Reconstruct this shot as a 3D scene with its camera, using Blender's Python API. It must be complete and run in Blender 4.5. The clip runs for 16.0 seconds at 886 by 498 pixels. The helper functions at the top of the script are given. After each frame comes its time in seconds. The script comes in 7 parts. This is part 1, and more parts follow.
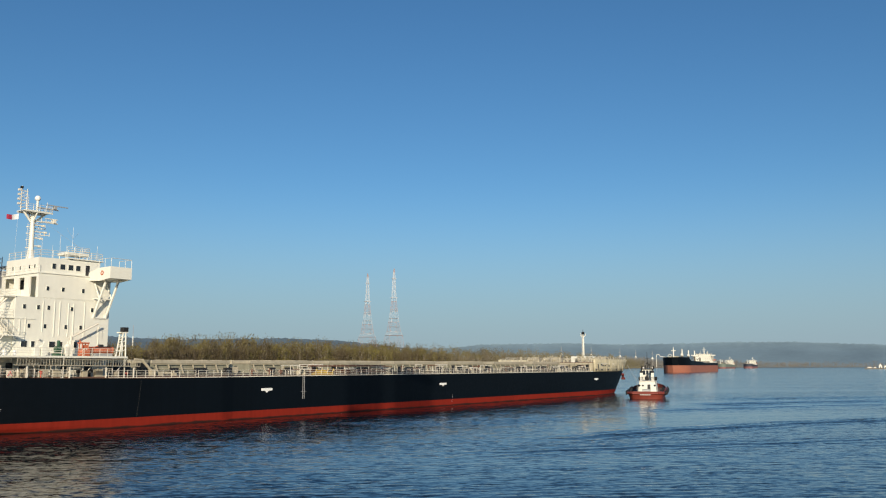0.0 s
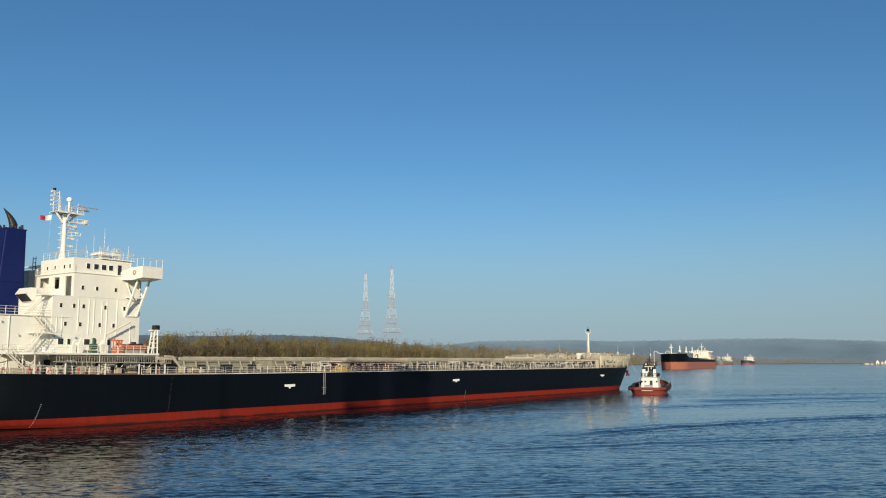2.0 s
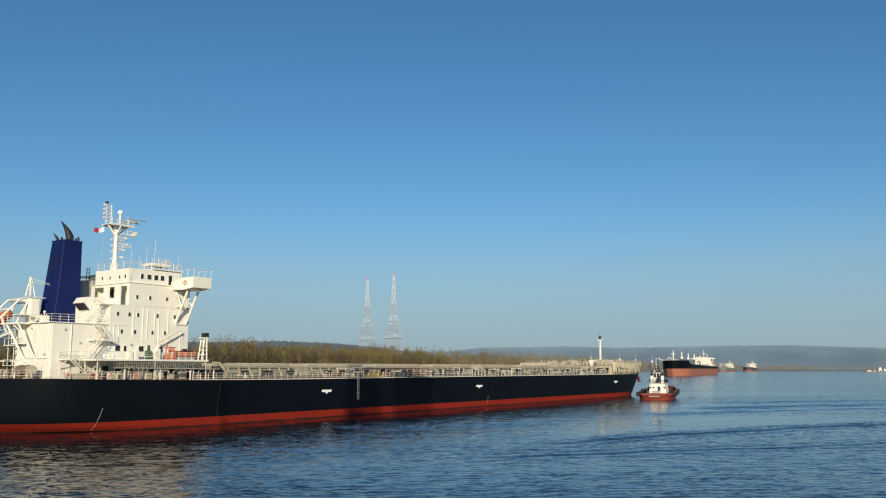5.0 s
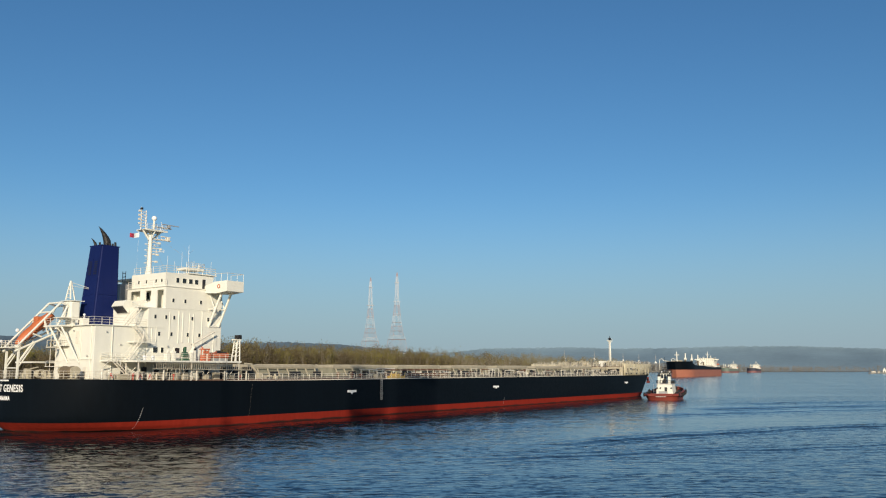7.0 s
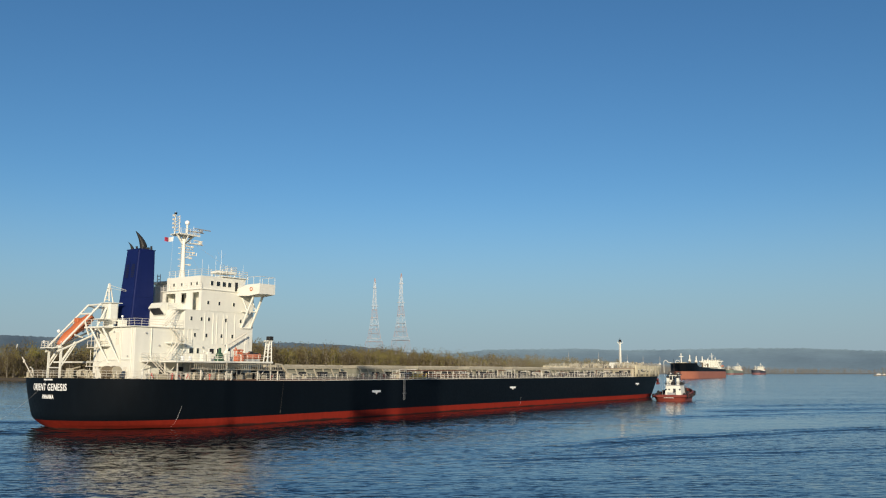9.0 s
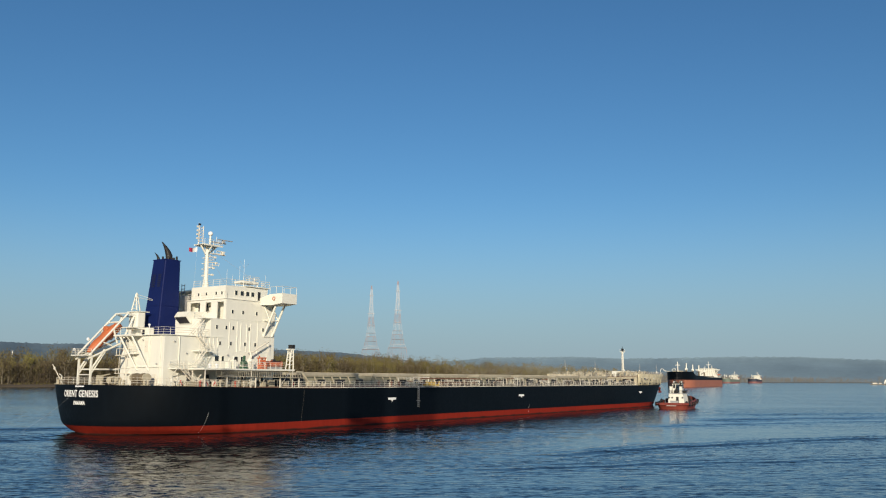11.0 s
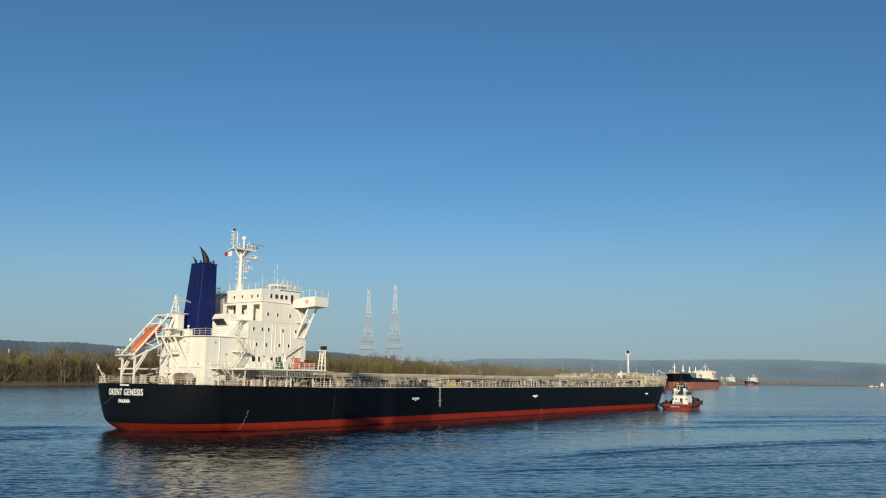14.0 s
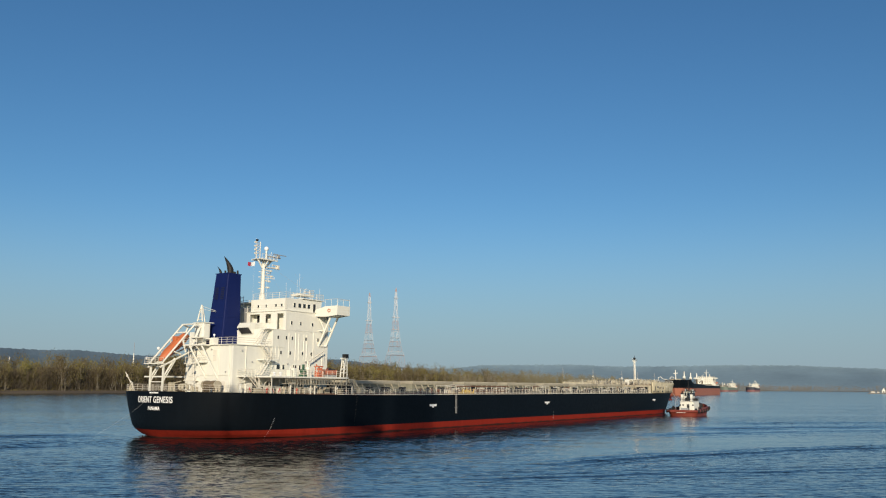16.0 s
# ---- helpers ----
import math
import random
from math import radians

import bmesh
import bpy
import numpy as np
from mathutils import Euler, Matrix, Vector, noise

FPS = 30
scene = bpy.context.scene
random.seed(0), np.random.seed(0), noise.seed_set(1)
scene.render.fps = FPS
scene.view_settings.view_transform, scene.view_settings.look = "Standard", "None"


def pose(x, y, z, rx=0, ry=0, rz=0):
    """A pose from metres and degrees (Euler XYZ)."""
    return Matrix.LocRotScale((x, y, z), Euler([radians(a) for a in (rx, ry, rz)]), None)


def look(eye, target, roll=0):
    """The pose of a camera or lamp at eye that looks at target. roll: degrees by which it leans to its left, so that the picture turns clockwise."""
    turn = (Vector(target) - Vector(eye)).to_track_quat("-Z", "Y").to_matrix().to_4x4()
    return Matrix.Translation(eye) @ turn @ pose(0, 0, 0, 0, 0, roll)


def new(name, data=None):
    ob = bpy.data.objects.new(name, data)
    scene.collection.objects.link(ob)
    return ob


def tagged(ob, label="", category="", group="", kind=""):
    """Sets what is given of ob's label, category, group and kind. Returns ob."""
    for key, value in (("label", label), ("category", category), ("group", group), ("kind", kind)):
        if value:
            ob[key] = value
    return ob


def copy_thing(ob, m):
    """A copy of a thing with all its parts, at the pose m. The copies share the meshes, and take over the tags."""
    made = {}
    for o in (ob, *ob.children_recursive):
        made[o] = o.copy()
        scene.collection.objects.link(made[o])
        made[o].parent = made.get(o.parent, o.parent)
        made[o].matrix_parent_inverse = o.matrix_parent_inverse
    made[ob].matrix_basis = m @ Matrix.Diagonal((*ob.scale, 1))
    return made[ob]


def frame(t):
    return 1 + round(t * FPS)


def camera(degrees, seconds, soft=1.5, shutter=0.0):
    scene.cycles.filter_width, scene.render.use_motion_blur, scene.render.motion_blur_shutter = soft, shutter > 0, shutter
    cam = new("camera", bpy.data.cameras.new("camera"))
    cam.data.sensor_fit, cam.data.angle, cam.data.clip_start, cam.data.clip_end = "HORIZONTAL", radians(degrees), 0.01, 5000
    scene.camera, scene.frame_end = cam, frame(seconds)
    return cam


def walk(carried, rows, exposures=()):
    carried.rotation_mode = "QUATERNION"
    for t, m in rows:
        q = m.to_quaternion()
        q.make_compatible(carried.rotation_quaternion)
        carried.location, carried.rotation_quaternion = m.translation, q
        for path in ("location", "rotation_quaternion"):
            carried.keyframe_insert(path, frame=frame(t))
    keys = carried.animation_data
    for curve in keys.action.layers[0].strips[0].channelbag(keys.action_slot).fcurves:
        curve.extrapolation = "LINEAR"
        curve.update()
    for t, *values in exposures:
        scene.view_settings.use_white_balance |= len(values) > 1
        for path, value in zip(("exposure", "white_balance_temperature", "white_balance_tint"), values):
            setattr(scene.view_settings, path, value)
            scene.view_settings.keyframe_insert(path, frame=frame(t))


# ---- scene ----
EYE = (0.0, 0.0, 8.64)
cam = camera(54.97, 16.0, soft=1.15)
# seconds, turn to the left, tilt up, lean: the hand-held view
VIEW = [(0, -3.31, 7.81, -0.11), (0.5, -3.07, 7.82, -0.15), (1, -3.22, 7.68, -0.14), (1.5, -3.10, 7.56, -0.10), (2, -3.45, 7.59, -0.14), (2.5, -3.35, 7.66, -0.18), (3, -3.33, 7.71, -0.23), (3.5, -3.54, 7.84, -0.21), (4, -3.41, 8.04, -0.16), (6.5, -3.30, 7.96, -0.03), (7, -3.11, 8.08, -0.07), (7.5, -2.78, 8.12, -0.04), (8, -2.80, 8.16, -0.02), (8.5, -2.63, 8.10, 0.05), (9, -2.82, 8.14, 0.12), (11.5, -3.03, 8.78, 0.28), (12, -2.68, 8.88, 0.29), (12.5, -2.80, 8.97, 0.36), (13, -2.67, 8.90, 0.54), (13.5, -2.98, 8.72, 0.61), (14, -3.19, 8.70, 0.60), (14.5, -3.28, 8.70, 0.52), (15, -3.34, 8.90, 0.48), (15.5, -3.14, 8.98, 0.52), (16, -3.15, 9.15, 0.45)]


def aimed(yaw, tilt, lean):
    a, b = radians(yaw), radians(tilt)
    ahead = Vector((-math.sin(a) * math.cos(b), math.cos(a) * math.cos(b), math.sin(b)))
    return look(EYE, Vector(EYE) + ahead * 10, lean)


walk(cam, [(t, aimed(a, b, c)) for t, a, b, c in VIEW], exposures=[(0, 0.0), (9, -0.03), (16, -0.08)])

# ---- light ----
SUN_EL, SUN_AZ = 16.0, 181.0   # the sun stands low behind the camera; azimuth clockwise from +y
world = bpy.data.worlds.new("world")
scene.world = world
world.use_nodes = True
wn = world.node_tree
wn.nodes.clear()
sky = wn.nodes.new("ShaderNodeTexSky")
sky.sky_type = "NISHITA"
sky.sun_disc = False
sky.sun_elevation, sky.sun_rotation = radians(SUN_EL), radians(SUN_AZ)
sky.altitude, sky.air_density, sky.dust_density, sky.ozone_density = 0, 1.0, 0.35, 4.2
bg = wn.nodes.new("ShaderNodeBackground")
bg.inputs["Strength"].default_value = 0.097
wo = wn.nodes.new("ShaderNodeOutputWorld")
hue = wn.nodes.new("ShaderNodeHueSaturation")
hue.inputs["Saturation"].default_value = 1.1
wn.links.new(sky.outputs[0], hue.inputs["Color"])
# thin haze that pales the lowest sky all round
wt = wn.nodes.new("ShaderNodeTexCoord")
wz = wn.nodes.new("ShaderNodeSeparateXYZ")
wn.links.new(wt.outputs["Generated"], wz.inputs[0])
wr = wn.nodes.new("ShaderNodeMapRange")
wr.interpolation_type = "SMOOTHERSTEP"
wr.inputs["From Min"].default_value, wr.inputs["From Max"].default_value = -0.03, 0.24
wr.inputs["To Min"].default_value, wr.inputs["To Max"].default_value = 0.88, 0.0
wn.links.new(wz.outputs["Z"], wr.inputs["Value"])
haze = wn.nodes.new("ShaderNodeMixRGB")
haze.inputs["Color2"].default_value = (2.9, 4.0, 4.95, 1)
wn.links.new(wr.outputs[0], haze.inputs["Fac"])
tint = wn.nodes.new("ShaderNodeVectorMath")
tint.operation = "MULTIPLY"
tint.inputs[1].default_value = (0.95, 1.04, 1.04)
wn.links.new(hue.outputs[0], tint.inputs[0])
wn.links.new(tint.outputs[0], haze.inputs["Color1"])
wn.links.new(haze.outputs[0], bg.inputs[0])
wn.links.new(bg.outputs[0], wo.inputs[0])
sun = new("sun", bpy.data.lights.new("sun", "SUN"))
sun.data.energy, sun.data.angle, sun.data.color = 4.8, radians(0.53), (1.0, 0.86, 0.66)
e, a = radians(SUN_EL), radians(SUN_AZ)
sun_way = Vector((math.sin(a) * math.cos(e), math.cos(a) * math.cos(e), math.sin(e)))
sun.matrix_world = look(sun_way * 300, (0, 0, 0))
scene.view_settings.exposure = 0.0

# ---- materials ----


def material(name, colour, rough=0.6, metal=0.0, vary=0.12, scale=1.5, fine=14.0, bump=0.0, streak=0.0, spec=0.5, per_object=0.0):
    """Painted or raw surface with variation at two scales, optional vertical streaks and relief."""
    m = bpy.data.materials.new(name)
    m.use_nodes = True
    nt = m.node_tree
    b = nt.nodes["Principled BSDF"]
    b.inputs["Metallic"].default_value = metal
    b.inputs["Specular IOR Level"].default_value = spec
    tc = nt.nodes.new("ShaderNodeTexCoord")

    def fbm(sc, detail, stretch=None):
        n = nt.nodes.new("ShaderNodeTexNoise")
        n.inputs["Scale"].default_value = sc
        n.inputs["Detail"].default_value = detail
        if stretch:
            mp = nt.nodes.new("ShaderNodeMapping")
            mp.inputs["Scale"].default_value = stretch
            nt.links.new(tc.outputs["Object"], mp.inputs["Vector"])
            nt.links.new(mp.outputs[0], n.inputs["Vector"])
        else:
            nt.links.new(tc.outputs["Object"], n.inputs["Vector"])
        return n.outputs["Fac"]

    def maths(op, x, y):
        n = nt.nodes.new("ShaderNodeMath")
        n.operation = op
        for i, v in enumerate((x, y)):
            if isinstance(v, (int, float)):
                n.inputs[i].default_value = v
            else:
                nt.links.new(v, n.inputs[i])
        return n.outputs[0]

    big, small = fbm(scale, 4), fbm(fine, 6)
    total = maths("ADD", maths("MULTIPLY", maths("SUBTRACT", big, 0.5), 2 * vary), maths("MULTIPLY", maths("SUBTRACT", small, 0.5), vary))
    if streak:
        s = fbm(1.0, 5, (1.3, 1.3, 0.06))
        total = maths("ADD", total, maths("MULTIPLY", maths("SUBTRACT", s, 0.5), 2 * streak))
    if per_object:
        oi = nt.nodes.new("ShaderNodeObjectInfo")
        total = maths("ADD", total, maths("MULTIPLY", maths("SUBTRACT", oi.outputs["Random"], 0.5), per_object))
    gain = maths("ADD", total, 1.0)
    mix = nt.nodes.new("ShaderNodeVectorMath")
    mix.operation = "SCALE"
    mix.inputs[0].default_value = colour[:3]
    nt.links.new(gain, mix.inputs["Scale"])
    nt.links.new(mix.outputs[0], b.inputs["Base Color"])
    rg = maths("ADD", maths("MULTIPLY", maths("SUBTRACT", small, 0.5), 0.3), rough)
    nt.links.new(rg, b.inputs["Roughness"])
    if bump:
        bp = nt.nodes.new("ShaderNodeBump")
        bp.inputs["Strength"].default_value = bump
        bp.inputs["Distance"].default_value = 0.03
        nt.links.new(small, bp.inputs["Height"])
        nt.links.new(bp.outputs[0], b.inputs["Normal"])
    return m


M_HULL = material("hull_black_paint", (0.0025, 0.0048, 0.0078), 0.55, vary=0.25, scale=0.12, fine=2.0, streak=0.3, spec=0.12)
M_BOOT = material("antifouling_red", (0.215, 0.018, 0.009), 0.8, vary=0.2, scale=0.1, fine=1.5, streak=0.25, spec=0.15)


def dark_foot(m, height):
    """A dark strip at the waterline with a wavering upper edge."""
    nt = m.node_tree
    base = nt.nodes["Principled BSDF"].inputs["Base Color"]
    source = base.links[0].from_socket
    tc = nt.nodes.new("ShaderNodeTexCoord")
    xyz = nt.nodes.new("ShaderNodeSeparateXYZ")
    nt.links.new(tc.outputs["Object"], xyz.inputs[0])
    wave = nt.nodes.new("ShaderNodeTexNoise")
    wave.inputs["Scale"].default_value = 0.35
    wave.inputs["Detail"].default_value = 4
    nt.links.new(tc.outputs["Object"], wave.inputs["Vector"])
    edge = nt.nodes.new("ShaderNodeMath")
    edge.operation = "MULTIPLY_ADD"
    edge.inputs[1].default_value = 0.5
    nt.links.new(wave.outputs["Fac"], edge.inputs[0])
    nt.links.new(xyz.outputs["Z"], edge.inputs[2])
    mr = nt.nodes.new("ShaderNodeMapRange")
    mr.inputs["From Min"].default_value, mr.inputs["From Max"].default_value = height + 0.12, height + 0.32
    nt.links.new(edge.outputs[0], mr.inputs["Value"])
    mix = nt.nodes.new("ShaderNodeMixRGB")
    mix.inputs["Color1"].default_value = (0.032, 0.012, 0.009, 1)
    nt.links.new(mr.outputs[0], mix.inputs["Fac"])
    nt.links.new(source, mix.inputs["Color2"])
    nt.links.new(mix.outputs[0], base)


dark_foot(M_BOOT, 0.24)
M_WHITE = material("white_ship_paint", (0.77, 0.76, 0.67), 0.5, vary=0.05, scale=0.25, fine=3.0, streak=0.06)
M_OFFWHITE = material("rail_white_paint", (0.72, 0.68, 0.58), 0.5, vary=0.1, scale=0.5, fine=5.0)
M_BUFF = material("buff_deck_paint", (0.44, 0.395, 0.29), 0.7, vary=0.3, scale=0.4, fine=4.0, streak=0.25)
M_HATCH = material("hatch_grey_paint", (0.38, 0.345, 0.265), 0.65, vary=0.4, scale=0.3, fine=1.6, streak=0.25)
M_COAM = material("coaming_dark_paint", (0.15, 0.14, 0.115), 0.7, vary=0.25, scale=0.4, fine=4.0, streak=0.2)
M_COAMING = material("coaming_grey_green_paint", (0.25, 0.245, 0.185), 0.7, vary=0.3, scale=0.4, fine=3.0, streak=0.3)
M_DECK = material("deck_red_brown", (0.16, 0.09, 0.06), 0.7, vary=0.2, scale=0.4, fine=4.0)
M_BLUE = material("funnel_blue_paint", (0.006, 0.014, 0.085), 0.6, spec=0.15, vary=0.1, scale=0.3, fine=3.0, streak=0.1)
# funnel blue with the shade between the slats put into its colour
M_LOUVRE = material("shaded_blue_louvre", (0.004, 0.008, 0.04), 0.7, vary=0.15)
M_DARK = material("dark_opening", (0.02, 0.02, 0.022), 0.5, vary=0.2)
M_GLASS = material("window_glass", (0.02, 0.025, 0.03), 0.08, vary=0.05)
M_PIPE = material("uptake_bronze_black", (0.03, 0.028, 0.026), 0.5, metal=0.3, vary=0.25)
M_ORANGE = material("lifeboat_orange", (0.52, 0.145, 0.05), 0.55, vary=0.08)
M_GREEN = material("machinery_green", (0.03, 0.09, 0.05), 0.5)
M_MARK = material("mark_white", (0.85, 0.85, 0.83), 0.5, vary=0.04)
M_STEEL = material("galvanised_steel", (0.42, 0.42, 0.41), 0.45, metal=0.3, vary=0.15)
M_BLACK = material("black_rubber", (0.012, 0.012, 0.013), 0.75, vary=0.2)
M_TUGRED = material("tug_red_paint", (0.22, 0.045, 0.03), 0.5, vary=0.2, scale=0.5, streak=0.2)
# orange-red paled in the colour itself for haze over the distance
M_RUSTRED = material("far_hull_orange_red_hazed", (0.36, 0.135, 0.085), 0.6, vary=0.15, scale=0.1)
M_FLAGRED = material("flag_red", (0.55, 0.045, 0.09), 0.8)
M_RED = material("signal_red", (0.6, 0.05, 0.03), 0.5)


# ---- geometry helpers ----


def thing(name, label, category, group="", m=None):
    ob = tagged(new(name), label, category, group)
    if m is not None:
        ob.matrix_basis = m
    return ob


def islands(bm):
    """The connected pieces of a mesh, as vertex lists."""
    seen, out = set(), []
    for v in bm.verts:
        if v in seen:
            continue
        todo, piece = [v], []
        seen.add(v)
        while todo:
            q = todo.pop()
            piece.append(q)
            for ed in q.link_edges:
                o = ed.other_vert(q)
                if o not in seen:
                    seen.add(o)
                    todo.append(o)
        out.append(piece)
    return out


def pieces(name, bm, mat, parent, label=""):
    """Like part(), but each connected piece becomes a part of its own."""
    for verts in islands(bm):
        nb = bmesh.new()
        at = {v: nb.verts.new(v.co) for v in verts}
        for f in {f for v in verts for f in v.link_faces}:
            nb.faces.new([at[v] for v in f.verts])
        part(name, nb, mat, parent, label)
    bm.free()


def part(name, bm, mat, parent, label="", smooth=False):
    me = bpy.data.meshes.new(name)
    bm.to_mesh(me)
    bm.free()
    if smooth:
        for f in me.polygons:
            f.use_smooth = True
    me.materials.append(mat)
    ob = new(name, me)
    ob.parent = parent
    return tagged(ob, label)


def shared(name, me, parent, m):
    ob = new(name, me)
    ob.parent = parent
    ob.matrix_basis = m
    return ob


def mesh_of(name, bm, mat):
    me = bpy.data.meshes.new(name)
    bm.to_mesh(me)
    bm.free()
    me.materials.append(mat)
    return me


def box(bm, x0, x1, y0, y1, z0, z1, bevel=0.0):
    vs = [bm.verts.new((x, y, z)) for x in (x0, x1) for y in (y0, y1) for z in (z0, z1)]
    fs = [bm.faces.new([vs[i] for i in q]) for q in ((0, 1, 3, 2), (4, 6, 7, 5), (0, 4, 5, 1), (2, 3, 7, 6), (0, 2, 6, 4), (1, 5, 7, 3))]
    if bevel:
        es = {ed for f in fs for ed in f.edges}
        bmesh.ops.bevel(bm, geom=list(es), offset=bevel, segments=2, affect="EDGES", profile=0.5)
    return bm


def beam(bm, a, b, r, n=6, r2=None):
    """A round bar from a to b."""
    a, b = Vector(a), Vector(b)
    q = (b - a).to_track_quat("Z", "Y")
    r2 = r if r2 is None else r2
    lo = [bm.verts.new(a + q @ Vector((r * math.cos(2 * math.pi * i / n), r * math.sin(2 * math.pi * i / n), 0))) for i in range(n)]
    hi = [bm.verts.new(b + q @ Vector((r2 * math.cos(2 * math.pi * i / n), r2 * math.sin(2 * math.pi * i / n), 0))) for i in range(n)]
    for i in range(n):
        bm.faces.new((lo[i], lo[(i + 1) % n], hi[(i + 1) % n], hi[i]))
    bm.faces.new(lo[::-1])
    bm.faces.new(hi)
    return bm


def prism(bm, outline, z0, z1):
    """An upright block over a plan outline (counter-clockwise)."""
    lo = [bm.verts.new((x, y, z0)) for x, y in outline]
    hi = [bm.verts.new((x, y, z1)) for x, y in outline]
    n = len(lo)
    for i in range(n):
        bm.faces.new((lo[i], lo[(i + 1) % n], hi[(i + 1) % n], hi[i]))
    bm.faces.new(lo[::-1])
    bm.faces.new(hi)
    return bm


def slab(bm, outline, y0, y1):
    """A plate cut from an outline in x and z, from y0 to y1."""
    lo = [bm.verts.new((x, y0, z)) for x, z in outline]
    hi = [bm.verts.new((x, y1, z)) for x, z in outline]
    n = len(lo)
    for i in range(n):
        bm.faces.new((lo[i], hi[i], hi[(i + 1) % n], lo[(i + 1) % n]))
    bm.faces.new(lo)
    bm.faces.new(hi[::-1])
    bmesh.ops.recalc_face_normals(bm, faces=bm.faces)
    return bm


def ball(bm, c, r, sub=2, squash=(1, 1, 1)):
    m = Matrix.Translation(c) @ Matrix.Diagonal((r * squash[0], r * squash[1], r * squash[2], 1))
    bmesh.ops.create_icosphere(bm, subdivisions=sub, radius=1.0, matrix=m)
    return bm


def B():
    return bmesh.new()


# ---- water ----


def water_material():
    """River water: each ripple too small for the mesh tilts the surface, more in the wind streaks."""
    m = bpy.data.materials.new("river_water")
    m.use_nodes = True
    nt = m.node_tree
    b = nt.nodes["Principled BSDF"]
    b.inputs["Base Color"].default_value = (0.010, 0.015, 0.016, 1)
    b.inputs["Roughness"].default_value = 0.08
    b.inputs["IOR"].default_value = 1.33
    tc = nt.nodes.new("ShaderNodeTexCoord")
    geo = nt.nodes.new("ShaderNodeNewGeometry")

    def field(scale, stretch, turn, detail, rough=0.55):
        mp = nt.nodes.new("ShaderNodeMapping")
        mp.inputs["Scale"].default_value = stretch
        mp.inputs["Rotation"].default_value = (0, 0, turn)
        nt.links.new(tc.outputs["Object"], mp.inputs["Vector"])
        n = nt.nodes.new("ShaderNodeTexNoise")
        n.inputs["Scale"].default_value = scale
        n.inputs["Detail"].default_value = detail
        n.inputs["Roughness"].default_value = rough
        n.inputs["Distortion"].default_value = 0.3
        nt.links.new(mp.outputs[0], n.inputs["Vector"])
        return n

    def vec(op, x, y):
        n = nt.nodes.new("ShaderNodeVectorMath")
        n.operation = op
        for i, v in enumerate((x, y)):
            if isinstance(v, tuple):
                n.inputs[i].default_value = v
            else:
                nt.links.new(v, n.inputs[i])
        return n.outputs[0]

    tilt = None
    for scale, stretch, turn, k in ((0.2, (0.55, 1.5, 1), 0.2, 0.10), (0.95, (0.5, 1.4, 1), 0.05, 0.42), (2.8, (0.5, 1.3, 1), -0.1, 0.60)):
        f = field(scale, stretch, turn, 3)
        one = vec("MULTIPLY", vec("SUBTRACT", f.outputs["Color"], (0.5, 0.5, 0.5)), (k * 0.8, k, 0.0))
        tilt = one if tilt is None else vec("ADD", tilt, one)
    # constant lean towards the eye, added on top of the ripples
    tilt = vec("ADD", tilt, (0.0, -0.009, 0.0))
    # long streaks where the wind roughens the river, and calmer lanes between them
    streak = field(0.013, (0.45, 2.2, 1), 0.12, 5, 0.62)
    mr = nt.nodes.new("ShaderNodeMapRange")
    mr.inputs["From Min"].default_value, mr.inputs["From Max"].default_value = 0.36, 0.64
    mr.inputs["To Min"].default_value, mr.inputs["To Max"].default_value = 0.55, 1.35
    nt.links.new(streak.outputs["Fac"], mr.inputs["Value"])
    # calm lanes and lees, as laid out in build_water()
    calm = nt.nodes.new("ShaderNodeAttribute")
    calm.attribute_name = "ripple"
    both = nt.nodes.new("ShaderNodeMath")
    both.operation = "MULTIPLY"
    nt.links.new(mr.outputs[0], both.inputs[0])
    nt.links.new(calm.outputs["Fac"], both.inputs[1])
    sc = nt.nodes.new("ShaderNodeVectorMath")
    sc.operation = "SCALE"
    nt.links.new(tilt, sc.inputs[0])
    nt.links.new(both.outputs[0], sc.inputs["Scale"])
    norm = nt.nodes.new("ShaderNodeVectorMath")
    norm.operation = "NORMALIZE"
    # at so low a glance only the near faces of the wavelets show; the ripple tilt is kept leaning towards the eye,
    # which lifts the reflections
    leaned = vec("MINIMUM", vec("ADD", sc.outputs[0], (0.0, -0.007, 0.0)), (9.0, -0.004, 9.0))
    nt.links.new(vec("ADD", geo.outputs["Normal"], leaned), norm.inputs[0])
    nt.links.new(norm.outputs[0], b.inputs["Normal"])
    return m


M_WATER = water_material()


def graded(lo, hi, step, lo_end, hi_end, grow, grow_lo):
    """Grid lines: even between lo and hi, ever wider out to the ends."""
    mid = list(np.arange(lo, hi + step / 2, step))
    out, s, v = [], step, mid[-1]
    while v < hi_end:
        s *= grow
        v = min(v + s, hi_end)
        out.append(v)
    back, s, v = [], step, mid[0]
    while v > lo_end:
        s *= grow_lo
        v = max(v - s, lo_end)
        back.append(v)
    return np.array(back[::-1] + mid + out)


